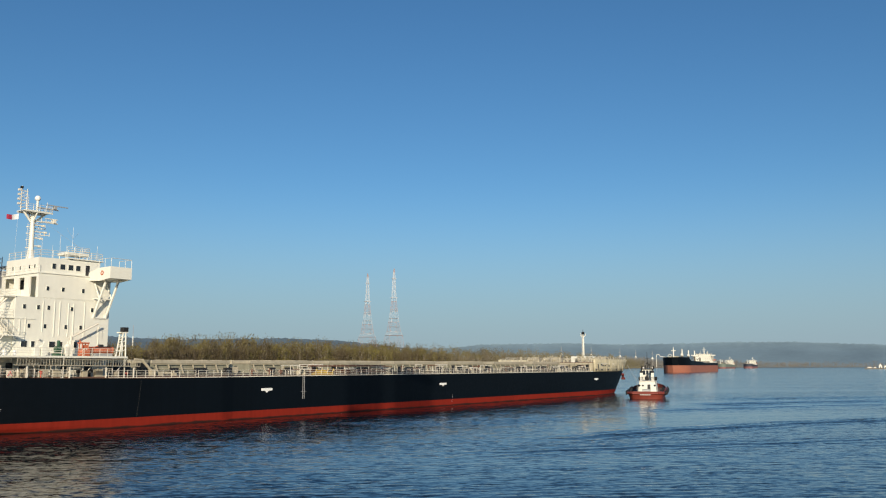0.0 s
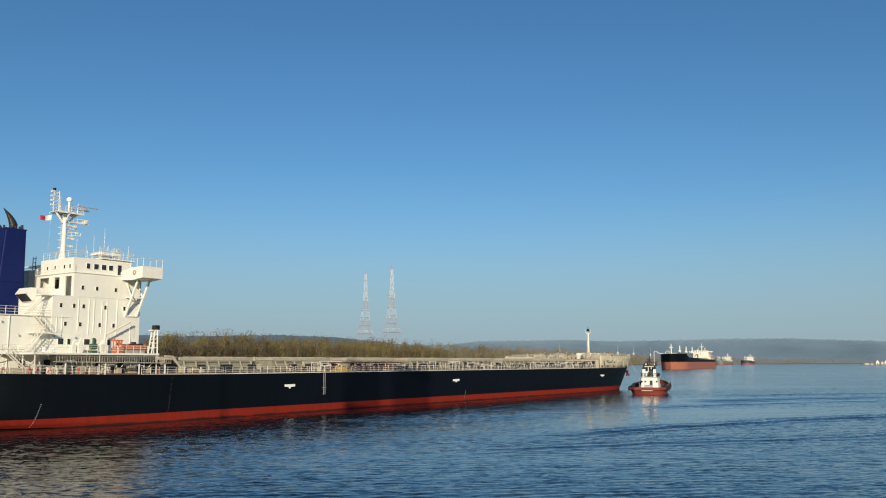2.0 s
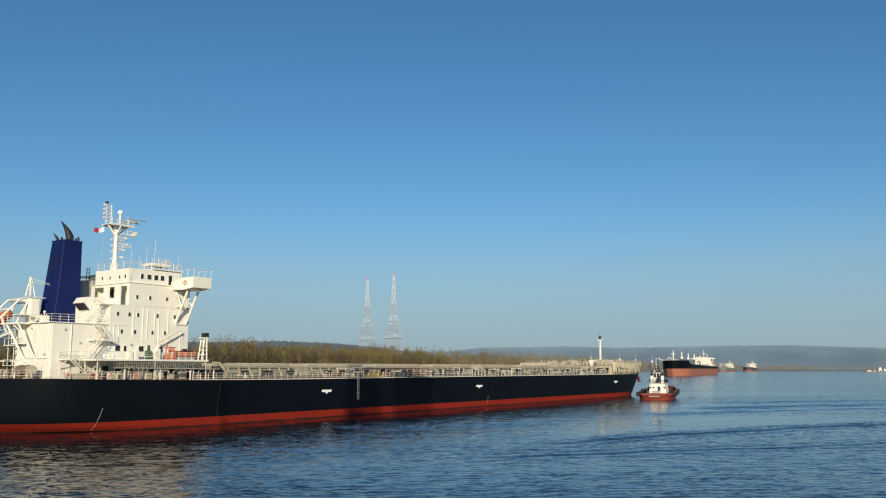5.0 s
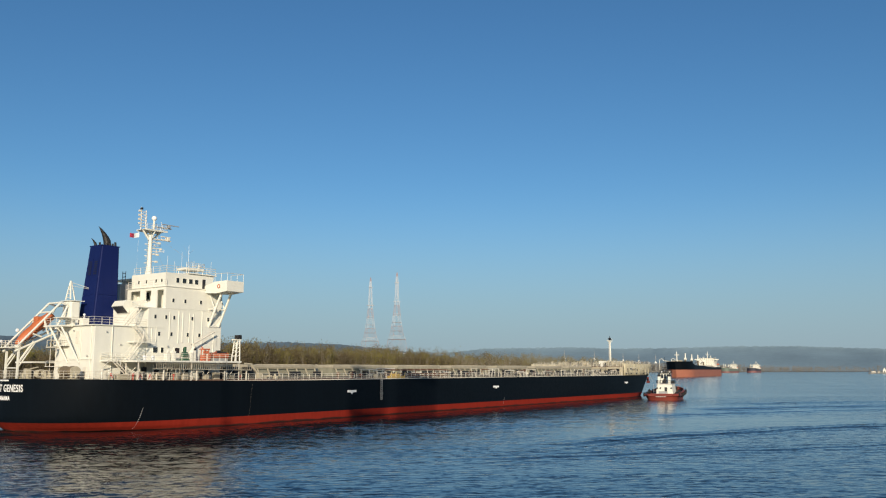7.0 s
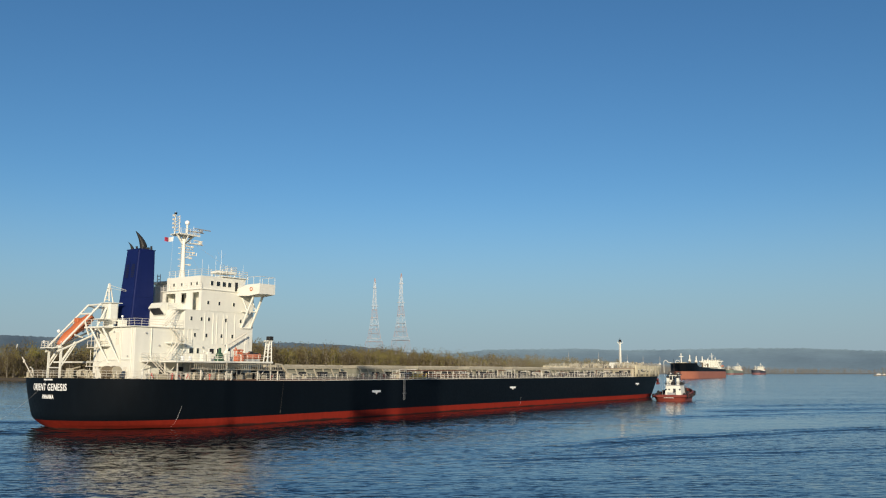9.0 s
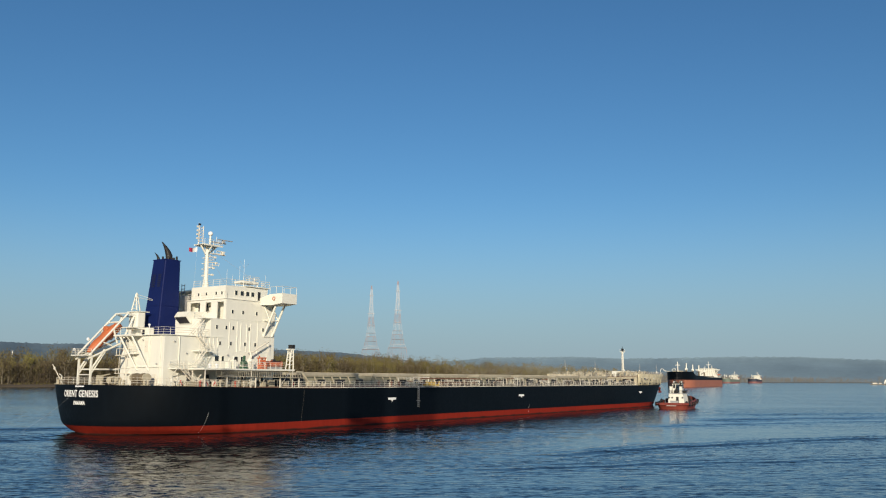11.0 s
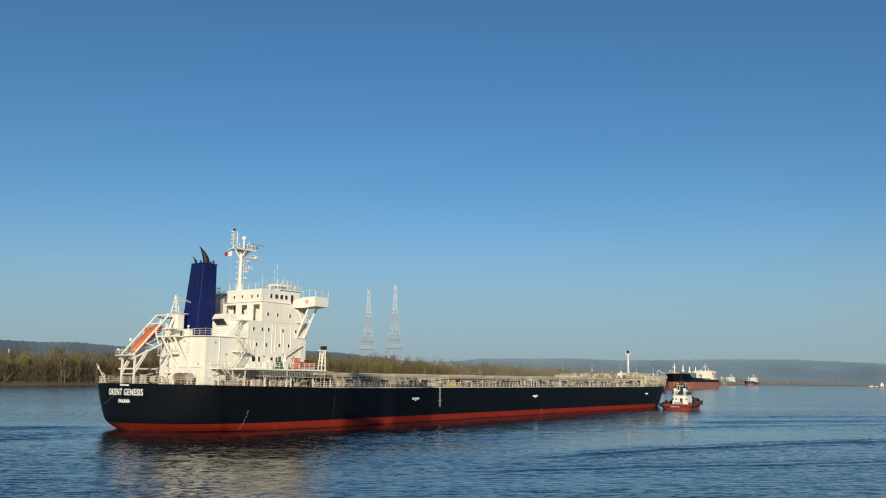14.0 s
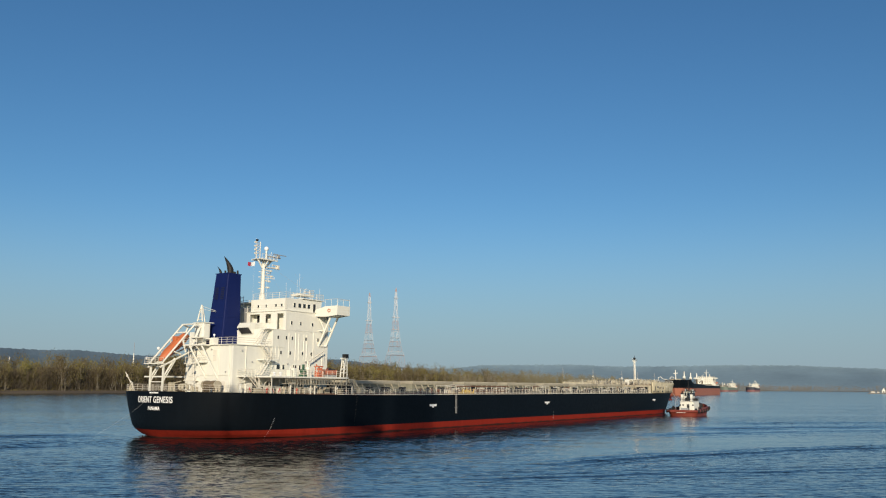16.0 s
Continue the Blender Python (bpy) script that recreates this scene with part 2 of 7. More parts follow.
def build_water():
    """One sheet of water to the horizon, with wind waves where they can be told apart."""
    rng = np.random.RandomState(5)
    xs = graded(-70, 76, 0.5, -4900, 4900, 1.05, 1.05)
    ys = graded(50, 130, 0.235, -4900, 4900, 1.013, 1.3)
    X, Y = np.meshgrid(xs, ys)
    gx = np.gradient(xs)[None, :]
    gy = np.gradient(ys)[:, None]
    Z = np.zeros_like(X)
    n = 84
    for k in range(n):
        lam = 0.62 * (1.6 / 0.62) ** rng.rand() if k < 70 else 3 * (12 / 3) ** rng.rand()
        a = radians(90 + rng.normal(6, 34))
        kx, ky = math.cos(a) * 2 * math.pi / lam, math.sin(a) * 2 * math.pi / lam
        amp = (WAVE if k < 70 else 0.3 * WAVE) * lam / (2 * math.pi)
        seen = np.clip(2.2 - 4.4 * np.maximum(gx * abs(math.cos(a)), gy * abs(math.sin(a))) / lam, 0, 1)
        ph = kx * X + ky * Y + rng.rand() * 6.28
        Z += amp * seen * (np.sin(ph) + 0.22 * np.sin(2 * ph + 1.57))
    patch = np.zeros_like(X)
    for k in range(10):
        lam = 25 * (220 / 25) ** rng.rand()
        a = rng.rand() * 6.28
        patch += np.sin((X * math.cos(a) * 0.3 + Y * math.sin(a)) * 2 * math.pi / lam + rng.rand() * 6.28)
    # churned water along the ship's track and round the tug
    along = (X + 39) * 0.62 + (Y - 142) * 0.785
    across = (X + 39) * 0.785 - (Y - 142) * 0.62
    churn = 0.8 * np.exp(-(across / 8) ** 2) * (along < 0) + 0.9 * np.exp(-((X - 90) / 34) ** 2 - ((Y - 232) / 30) ** 2)
    lee = np.clip(((X + 19) * 0.79 - (Y - 173) * 0.62 - 22) / 40, 0, 1)
    # a slick lane in the wash of the tug, with a ragged rough front on the near side
    u = X - 53 + 2.0 * np.sin(Y * 0.11)
    d = Y - (127 + 0.5 * u - 0.003 * u * u) + 1.2 * np.sin(X * 0.31) + 0.7 * np.sin(X * 0.83 + 1)
    ends = np.clip((X - 14) / 16, 0, 1) * np.clip((100 - X) / 36, 0, 1)
    slick = ends * np.clip((d + 1) / 3, 0, 1) * np.clip((42 - d) / 22, 0, 1)
    front = ends * np.exp(-((d + 6) / 6) ** 2)
    ripple = (0.82 + 0.18 * lee) * (1 - 0.72 * slick) + 0.35 * front + 0.25 * churn
    # rougher water on the upstream side of the berth
    ripple += 0.3 * np.clip((-X - 8) / 25, 0, 1) * np.clip((160 - Y) / 50, 0, 1)
    Z *= (np.clip(1.0 + 0.32 * patch, 0.45, 1.8) + churn) * (0.72 + 0.28 * lee) * (1 - 0.75 * slick) * (1 + 0.4 * front)
    # long low wash running out from the track of the tug and the ship
    for x0, y0, slope, bend, lam, wide, amp, xa, xb in WASH:
        d = Y - (y0 + slope * (X - x0) + bend * (X - x0) ** 2)
        d = d / math.sqrt(1 + slope * slope) + 0.5 * np.sin(X * 0.23 + y0) + 0.3 * np.sin(X * 0.61)
        ends = np.clip((X - xa) / 12, 0, 1) * np.clip((xb - X) / 12, 0, 1)
        Z += amp * ends * np.exp(-(d / wide) ** 2) * np.sin(2 * math.pi * d / lam)
    V = np.stack([X, Y, Z], -1).reshape(-1, 3)
    nx, ny = len(xs), len(ys)
    idx = np.arange(nx * ny).reshape(ny, nx)
    F = np.stack([idx[:-1, :-1], idx[:-1, 1:], idx[1:, 1:], idx[1:, :-1]], -1).reshape(-1, 4)
    me = bpy.data.meshes.new("water")
    me.vertices.add(len(V))
    me.vertices.foreach_set("co", V.ravel())
    me.loops.add(F.size)
    me.loops.foreach_set("vertex_index", F.ravel().astype(np.int32))
    me.polygons.add(len(F))
    me.polygons.foreach_set("loop_start", (np.arange(len(F)) * 4).astype(np.int32))
    me.polygons.foreach_set("use_smooth", np.ones(len(F), bool))
    me.update(calc_edges=True)
    me.validate()
    me.attributes.new("ripple", "FLOAT", "POINT").data.foreach_set("value", ripple.ravel().astype(np.float32))
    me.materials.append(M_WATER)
    return tagged(new("water", me), "blue rippled river water with darker wind streaks", "water", kind="structure")


WAVE = 0.0122
# washes: a place, the run and bend of the crest, wavelength, half width, height, and the stretch in x
WASH = [(53, 122, 0.50, -0.003, 4.2, 4.0, 0.12, 15, 110), (70, 172, 0.42, -0.002, 5.0, 5.5, 0.11, 45, 150),
        (95, 196, 0.30, -0.002, 6.0, 8.0, 0.18, 62, 190), (110, 222, 0.25, -0.001, 5.0, 6.0, 0.18, 78, 200), (30, 92, 0.25, 0.0, 3.2, 3.0, 0.06, 5, 70),
        (-55, 125, 1.55, 0.0, 3.6, 4.5, 0.10, -110, -40), (-60, 150, 0.25, 0.002, 4.0, 5.0, 0.13, -140, -42), (-75, 112, 0.5, 0.0, 3.6, 4.0, 0.11, -130, -38)]
water = build_water()

# ---- shore, hills ----
M_BANK = material("bank_mud", (0.115, 0.088, 0.058), 0.9, vary=0.3, scale=0.05, fine=0.6)
# blue air haze is put into the base colour of both hill materials
M_HAZEHILL = material("hazed_distant_hill", (0.200, 0.283, 0.334), 0.95, vary=0.2, scale=0.005, fine=0.04, spec=0.1)
M_NEARHAZEHILL = material("hazed_wooded_hill", (0.105, 0.150, 0.190), 0.95, vary=0.3, scale=0.008, fine=0.06, spec=0.1)

# the far bank runs from the near point on the left away to the right
SHORE = [(-1500, -400), (-700, 240), (-420, 600), (-290, 760), (-130, 1050), (120, 1500), (480, 2150), (930, 2900), (1500, 3250), (2600, 3500), (4300, 2300)]


def build_land():
    bm = B()
    corners = [Vector((x, y, 0)) for x, y in SHORE]
    front = [corners[0]]
    for a, b in zip(corners, corners[1:]):
        n = max(1, round((b - a).length / 18)) if b.y < 1600 else 1
        front += [a.lerp(b, (k + 1) / n) for k in range(n)]
    rows = []
    for off, z in ((0, -0.5), (4, 0.9), (11, 1.9), (26, 3.4), (400, 3.6), (6000, 3.6)):
        row = []
        for i, v in enumerate(front):
            a, b = front[max(i - 1, 0)], front[min(i + 1, len(front) - 1)]
            d = (b - a).normalized()
            nrm = Vector((-d.y, d.x, 0))
            wander = noise.fractal((v.x * 0.02, v.y * 0.02, off), 0.8, 2.0, 3)
            q = v + nrm * (min(off, 4200) + (5.0 * wander if off < 20 else 0))
            if q.length > 4850:
                q = q.normalized() * 4850
            row.append(bm.verts.new((q.x, q.y, z * (0.3 if off and v.y > 2400 else 1) + (0.5 * wander if 0 < off < 30 else 0))))
        rows.append(row)
    for r0, r1 in zip(rows, rows[1:]):
        for i in range(len(front) - 1):
            bm.faces.new((r0[i], r0[i + 1], r1[i + 1], r1[i]))
    bmesh.ops.recalc_face_normals(bm, faces=bm.faces)
    return tagged(part("ground", bm, M_BANK, None), "low muddy river bank with brown grass", "ground", kind="structure")


build_land()


def ridge(name, profile, dist, seed, label, z_wave, mat, deep=300):
    """A wooded ridge: elevations in degrees over the eye by azimuth, at one distance."""
    bm = B()
    az0, az1 = profile[0][0], profile[-1][0]
    n = 1100
    rows = [[], [], [], []]
    for i in range(n + 1):
        az = az0 + (az1 - az0) * i / n
        el = np.interp(az, [q[0] for q in profile], [q[1] for q in profile])
        d = dist + 120 * noise.noise((az * 0.3, seed, 0))
        x, y = math.sin(radians(az)), math.cos(radians(az))
        z = 8.64 + d * math.tan(radians(el)) - z_wave
        crest = z + z_wave * (1 + noise.fractal((az * 4, seed, 2), 0.8, 2.0, 6))
        for row, dd, zz in zip(rows, (d - deep, d - deep * 0.5, d - 12, d), (0, z * 0.6, z - 4, crest)):
            row.append(bm.verts.new((x * dd, y * dd, zz)))
    for lo, hi in zip(rows, rows[1:]):
        for i in range(n):
            bm.faces.new((lo[i], lo[i + 1], hi[i + 1], hi[i]))
    return tagged(part(name, bm, mat, None, smooth=True), label, "hill", kind="structure")


ridge("backdrop_hills", [(-60, 1.2), (-10, 1.1), (-3.6, 1.1), (0.9, 1.2), (3.5, 1.15), (5.8, 1.4), (11.4, 1.48), (15, 1.36), (18.6, 1.4), (22, 1.46), (25.4, 1.43), (28.6, 1.3), (30.6, 1.2), (45, 1.3), (70, 1.0)], 4550, 3.3, "blue hazy wooded hills along the horizon", 4.0, M_HAZEHILL, 500)
ridge("backdrop_near_hills", [(-60, 1.9), (-40, 2.0), (-24, 2.05), (-22, 1.98), (-20, 2.03), (-17, 1.8), (-14, 1.7), (-10, 1.78), (-7.3, 1.83), (-3.6, 1.68), (0.6, 1.2), (3.0, 0.95), (6.0, 0.3)], 3900, 8.1, "dark wooded hills behind the riverside trees", 3.5, M_NEARHAZEHILL, 400)

# ---- the bulk carrier: x to the bow, y to port, z up from the water ----
SHIP = [(0, -34.03, 157.65, 51.54), (2, -30.30, 161.28, 51.74), (4, -26.57, 165.16, 51.93), (6, -22.85, 169.20, 52.13), (8, -19.15, 173.29, 52.32), (10, -15.49, 177.34, 52.52), (12, -11.88, 181.23, 52.71), (14, -8.33, 184.88, 52.90), (16, -4.87, 188.17, 53.08)]
HB = 16.13
DECK = 6.9
BOOT = 1.35
ship = thing("bulk_carrier", "black-hulled bulk carrier with red boot topping and white accommodation block", "cargo ship", m=pose(SHIP[0][1], SHIP[0][2], 0, 0, 0, SHIP[0][3]))


def ship_outline(z, n_aft=18, n_mid=12, n_bow=18):
    """Half breadths along the starboard side at a height: stern to stem."""
    k = max(0.0, min(1.0, z / DECK))
    full = k ** 0.34
    xa = -55.6 - 1.6 * min(1.0, max(0.0, z) / 1.5)
    run = -28.0 - 8.0 * full
    xs = 164.0 + 9.0 * (z / 10.4) if z > 0 else 164.0
    sh = 126.0 + 6.0 * min(1.3, max(0, z) / 10.4)
    e = 2.0 + 0.5 * min(1.0, max(0, z) / 8)
    pts = []
    for i in range(n_aft):
        u = 1 - i / n_aft
        u = math.sin(u * math.pi / 2) ** 0.7
        x = run + (xa - run) * u
        pts.append((x, (1 - 0.2 * u * (full - k)) * HB * max(0.0, 1 - u ** (2.5 + 1.7 * full)) ** (0.7 - 0.18 * full)))
    for i in range(n_mid):
        pts.append((run + (sh - run) * i / n_mid, HB))
    for i in range(n_bow + 1):
        u = math.sin(i / n_bow * math.pi / 2)
        pts.append((sh + (xs - sh) * u, HB * max(0.0, 1 - u ** e) ** 0.5))
    return pts


def hull_shell(levels, closed_top=False):
    bm = B()
    grid = []
    for z in levels:
        half = ship_outline(z)
        ring = [bm.verts.new((x, -y, z)) for x, y in half] + [bm.verts.new((x, y, z)) for x, y in half[-2:0:-1]]
        grid.append(ring)
    for a, b in zip(grid, grid[1:]):
        n = len(a)
        for i in range(n):
            bm.faces.new((a[i], a[(i + 1) % n], b[(i + 1) % n], b[i]))
    if closed_top:
        bm.faces.new(grid[-1])
    return bm


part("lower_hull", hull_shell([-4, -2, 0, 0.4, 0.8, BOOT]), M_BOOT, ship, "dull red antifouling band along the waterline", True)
part("upper_hull", hull_shell([BOOT, 1.8, 2.4, 3.2, 4, 5.5, 6.5, DECK - 0.02]), M_HULL, ship, "black painted hull plating with faint streaks", True)
bm = B()
half = ship_outline(DECK - 0.05)
bm.faces.new([bm.verts.new((x, -y, DECK - 0.05)) for x, y in half] + [bm.verts.new((x, y, DECK - 0.05)) for x, y in half[-2:0:-1]])
part("main_deck", bm, M_DECK, ship, "red-brown painted main deck")


def railing(path, parent, height=1.05, step=1.6, mat=None, bars=3, r=0.035, name="railing"):
    """Posts and bars along a line of points on a deck."""
    bm = B()
    for a, b in zip(path, path[1:]):
        a, b = Vector(a), Vector(b)
        n = max(1, round((b - a).length / step))
        for i in range(n + 1):
            q = a.lerp(b, i / n)
            beam(bm, q, q + Vector((0, 0, height)), r, 4)
        for k in range(bars):
            h = Vector((0, 0, height * (k + 1) / bars))
            beam(bm, a + h, b + h, r * 0.8, 4)
    return part(name, bm, mat or M_OFFWHITE, parent)


def ladder(parent, a, b, wide, mat=None, rails=True):
    """An inclined stair with treads and handrails; wide is across y."""
    bm = B()
    a, b = Vector(a), Vector(b)
    for s in (-wide / 2, wide / 2):
        o = Vector((0, s, 0))
        beam(bm, a + o, b + o, 0.08, 4)
        if rails:
            up = Vector((0, 0, 0.95))
            beam(bm, a + o + up, b + o + up, 0.04, 4)
            for i in range(4):
                q = a.lerp(b, i / 3) + o
                beam(bm, q, q + up, 0.035, 4)
    n = max(3, int(abs(b.z - a.z) / 0.28))
    for i in range(1, n):
        q = a.lerp(b, i / n)
        box(bm, q.x - 0.12, q.x + 0.12, q.y - wide / 2, q.y + wide / 2, q.z - 0.02, q.z + 0.02)
    return part("stairway", bm, mat or M_OFFWHITE, parent)


def window_side(parent, x, z, w=0.42, h=0.58, y=-10.75):
    """A framed window in a wall that faces starboard."""
    bm = B()
    t = 0.04
    box(bm, x - w / 2 - t, x - w / 2, y - 0.06, y, z - h / 2 - t, z + h / 2 + t)
    box(bm, x + w / 2, x + w / 2 + t, y - 0.06, y, z - h / 2 - t, z + h / 2 + t)
    box(bm, x - w / 2, x + w / 2, y - 0.06, y, z - h / 2 - t, z - h / 2)
    box(bm, x - w / 2, x + w / 2, y - 0.06, y, z + h / 2, z + h / 2 + t)
    f = part("window", bm, M_WHITE, parent)
    bm = B()
    box(bm, x - w / 2, x + w / 2, y - 0.02, y + 0.02, z - h / 2, z + h / 2)
    part("pane", bm, M_GLASS, f)


def window_aft(parent, y, z, w=0.5, h=0.62, x=-38.2):
    bm = B()
    t = 0.04
    box(bm, x - 0.06, x, y - w / 2 - t, y - w / 2, z - h / 2 - t, z + h / 2 + t)
    box(bm, x - 0.06, x, y + w / 2, y + w / 2 + t, z - h / 2 - t, z + h / 2 + t)
    box(bm, x - 0.06, x, y - w / 2, y + w / 2, z - h / 2 - t, z - h / 2)
    box(bm, x - 0.06, x, y - w / 2, y + w / 2, z + h / 2, z + h / 2 + t)
    f = part("window", bm, M_WHITE, parent)
    bm = B()
    box(bm, x - 0.02, x + 0.02, y - w / 2, y + w / 2, z - h / 2, z + h / 2)
    part("pane", bm, M_GLASS, f)


HS = -10.75     # starboard face of the accommodation


def build_accommodation():
    bm = B()
    box(bm, -41.3, -27.0, HS, 10.75, DECK, 18.2, 0.05)
    block = part("accommodation_block", bm, M_WHITE, ship, "cream-white steel accommodation block with small square windows")
    # bridge deck tier: core with an open gallery at its after end
    bm = B()
    box(bm, -36.4, -27.0, HS, -0.9, 18.21, 21.6)
    box(bm, -31.5, -27.0, -0.9, 10.75, 18.21, 21.6)
    upper = part("bridge_deck_tier", bm, M_WHITE, ship)
    bm = B()
    x0, x1 = -38.2, -38.02
    box(bm, x0, x1, HS, -10.1, 18.2, 21.6)
    box(bm, x0, x1, -8.5, -7.0, 18.2, 21.6)
    box(bm, x0, x1, -5.6, -4.2, 18.2, 21.6)
    box(bm, x0, x1, -1.7, -0.9, 18.2, 21.6)
    box(bm, x0, x1, -10.1, -8.5, 21.15, 21.6)
    box(bm, x0, x1, -7.0, -5.6, 21.15, 21.6)
    box(bm, x0, x1, -4.2, -1.7, 21.2, 21.6)
    box(bm, x0, x1, -7.0, -5.6, 18.2, 19.45)
    box(bm, x0, x1, -4.2, -1.7, 18.2, 19.7)
    box(bm, -38.02, -36.4, HS, HS + 0.15, 18.2, 21.6)
    box(bm, -38.02, -36.4, -1.05, -0.9, 18.2, 21.6)
    pieces("gallery_wall", bm, M_WHITE, ship, "white steel gallery wall with tall open doorways")
    # dark panels behind two openings, put in for the shade inside
    bm = B()
    box(bm, -36.48, -36.42, -4.1, -1.8, 19.5, 21.1)
    box(bm, -36.48, -36.42, -10.0, -8.6, 18.3, 21.0)
    pieces("gallery_door", bm, M_DARK, ship)
    # wheelhouse with raked front and visor
    bm = B()
    slab(bm, [(-38.2, 21.62), (-28.95, 21.62), (-28.65, 24.0), (-38.2, 23.85)], HS + 0.3, -1.9)
    wh = part("wheelhouse", bm, M_WHITE, ship)
    bm = B()
    slab(bm, [(-31.5, 21.62), (-28.95, 21.62), (-28.65, 24.0), (-31.5, 23.9)], -1.9, 10.4)
    part("wheelhouse_front", bm, M_WHITE, ship)
    bm = B()
    box(bm, -34.0, -28.3, HS, 10.7, 24.0, 24.14)
    part("visor", bm, M_WHITE, ship)
    bm = B()
    box(bm, -38.4, -26.9, HS - 0.15, -0.8, 21.6, 21.7)
    part("deck_edge", bm, M_WHITE, ship)
    for x in (-36.8, -34.5, -31.4):
        window_side(upper, x, 19.5)
    for x in (-40.0, -38.0, -36.5, -33.0, -29.8):
        window_side(block, x, 16.8)
    for x in (-39.2, -36.9, -33.8, -31.5):
        window_side(block, x, 14.2)
    for x, w in ((-39.75, 0.85), (-38.5, 0.5), (-35.7, 0.9), (-34.4, 0.45), (-32.2, 0.5)):
        window_side(block, x, 11.7, w, 0.8)
    for x, w in ((-35.9, 0.55), (-34.6, 0.75), (-33.35, 0.75), (-32.2, 0.7)):
        window_side(wh, x, 22.75, w, 0.75, HS + 0.3)
    for y in (-9.6, -8.2, -5.8, -3.8):
        window_aft(wh, y, 22.6, 0.4, 0.5)
    for y in (-8.7, -7.9):
        window_aft(block, y, 11.5, 0.35, 1.1, -41.3)
    # dark panel painted in for the shaded recess under the visor
    bm = B()
    box(bm, -31.0, -30.4, HS + 0.26, HS + 0.34, 21.8, 23.3)
    part("wheelhouse_door", bm, M_DARK, ship)
    # vertical stiffeners and pipes on the starboard face
    bm = B()
    for x, z0, z1 in ((-40.5, 12.9, 15.1), (-39.7, 13.0, 15.3), (-37.3, 13.4, 17.7), (-35.6, 12.8, 17.8), (-34.8, 13.0, 17.7), (-33.5, 12.9, 17.6), (-32.7, 12.9, 17.6), (-31.0, 12.6, 18.0), (-28.6, 10.4, 14.4)):
        box(bm, x - 0.05, x + 0.05, HS - 0.08, HS, z0, z1)
    pieces("stiffener", bm, M_WHITE, ship)
    bm = B()
    for x0, z0 in ((-41.3, 18.1),):
        box(bm, x0, -27.0, HS - 0.03, HS, z0, z0 + 0.05)
    pieces("deck_seam", bm, M_WHITE, ship)
    # life ring boxes, lights
    bm = B()
    for x, z in ((-40.9, 12.4), (-37.6, 12.3), (-33.0, 12.7), (-30.3, 13.1)):
        beam(bm, (x, HS - 0.3, z), (x, HS, z), 0.13, 8)
    pieces("deck_light", bm, M_STEEL, ship)
    return block


def build_wing():
    for side in (-1, 1):
        bm = B()
        y_in, y_mid, y_out = 10.4, 13.3, 15.85
        for xx in ((-30.5, -30.38), (-27.1, -26.98)):
            lo = [(y_in, 21.1), (y_mid, 20.95), (y_out, 21.2), (y_out, 22.9), (y_mid - 0.4, 22.85), (y_in, 22.25)]
            a = [bm.verts.new((xx[0], side * y, z)) for y, z in lo]
            b = [bm.verts.new((xx[1], side * y, z)) for y, z in lo]
            for i in range(6):
                bm.faces.new((a[i], a[(i + 1) % 6], b[(i + 1) % 6], b[i]))
            bm.faces.new(a[::-1])
            bm.faces.new(b)
        y0, y1 = sorted((side * 15.73, side * 15.85))
        box(bm, -30.38, -27.1, y0, y1, 21.2, 22.9)
        y0, y1 = sorted((side * 10.4, side * 15.73))
        box(bm, -30.38, -27.1, y0, y1, 21.2, 21.35)
        bmesh.ops.recalc_face_normals(bm, faces=bm.faces)
        wing = part("bridge_wing", bm, M_WHITE, ship, "white cantilevered bridge wing")
        bm = B()
        ws = side * 10.75
        for x in (-29.6, -27.6):
            beam(bm, (x, ws, 15.7), (x, side * 13.6, 21.1), 0.2, 6)
            beam(bm, (x, side * 12.3, 18.5), (x, ws, 18.5), 0.1, 6)
            beam(bm, (x, ws, 20.9), (x, side * 12.2, 18.3), 0.1, 6)
        beam(bm, (-29.6, side * 12.2, 18.4), (-27.6, side * 12.2, 18.4), 0.1, 6)
        beam(bm, (-29.6, ws, 15.7), (-27.6, ws, 15.7), 0.18, 6)
        part("brace", bm, M_WHITE, wing)
        bm = B()
        for y in (12.8, 14.3, 15.8):
            for x in (-30.4, -27.05):
                beam(bm, (x, side * y, 22.85), (x, side * y, 24.1), 0.035, 4)
        for x in (-30.4, -27.05):
            beam(bm, (x, side * 12.8, 24.1), (x, side * 15.8, 24.1), 0.035, 4)
        beam(bm, (-30.4, side * 15.8, 24.1), (-27.05, side * 15.8, 24.1), 0.035, 4)
        part("awning_frame", bm, M_OFFWHITE, wing)
    # life ring on the after face of the starboard wing
    bm = B()
    n = 16
    for i in range(n):
        a0, a1 = 2 * math.pi * i / n, 2 * math.pi * (i + 1) / n
        beam(bm, (-30.56, -13.9 + 0.28 * math.cos(a0), 22.05 + 0.28 * math.sin(a0)), (-30.56, -13.9 + 0.28 * math.cos(a1), 22.05 + 0.28 * math.sin(a1)), 0.07, 6)
    part("life_ring", bm, M_ORANGE, ship, "orange life ring")


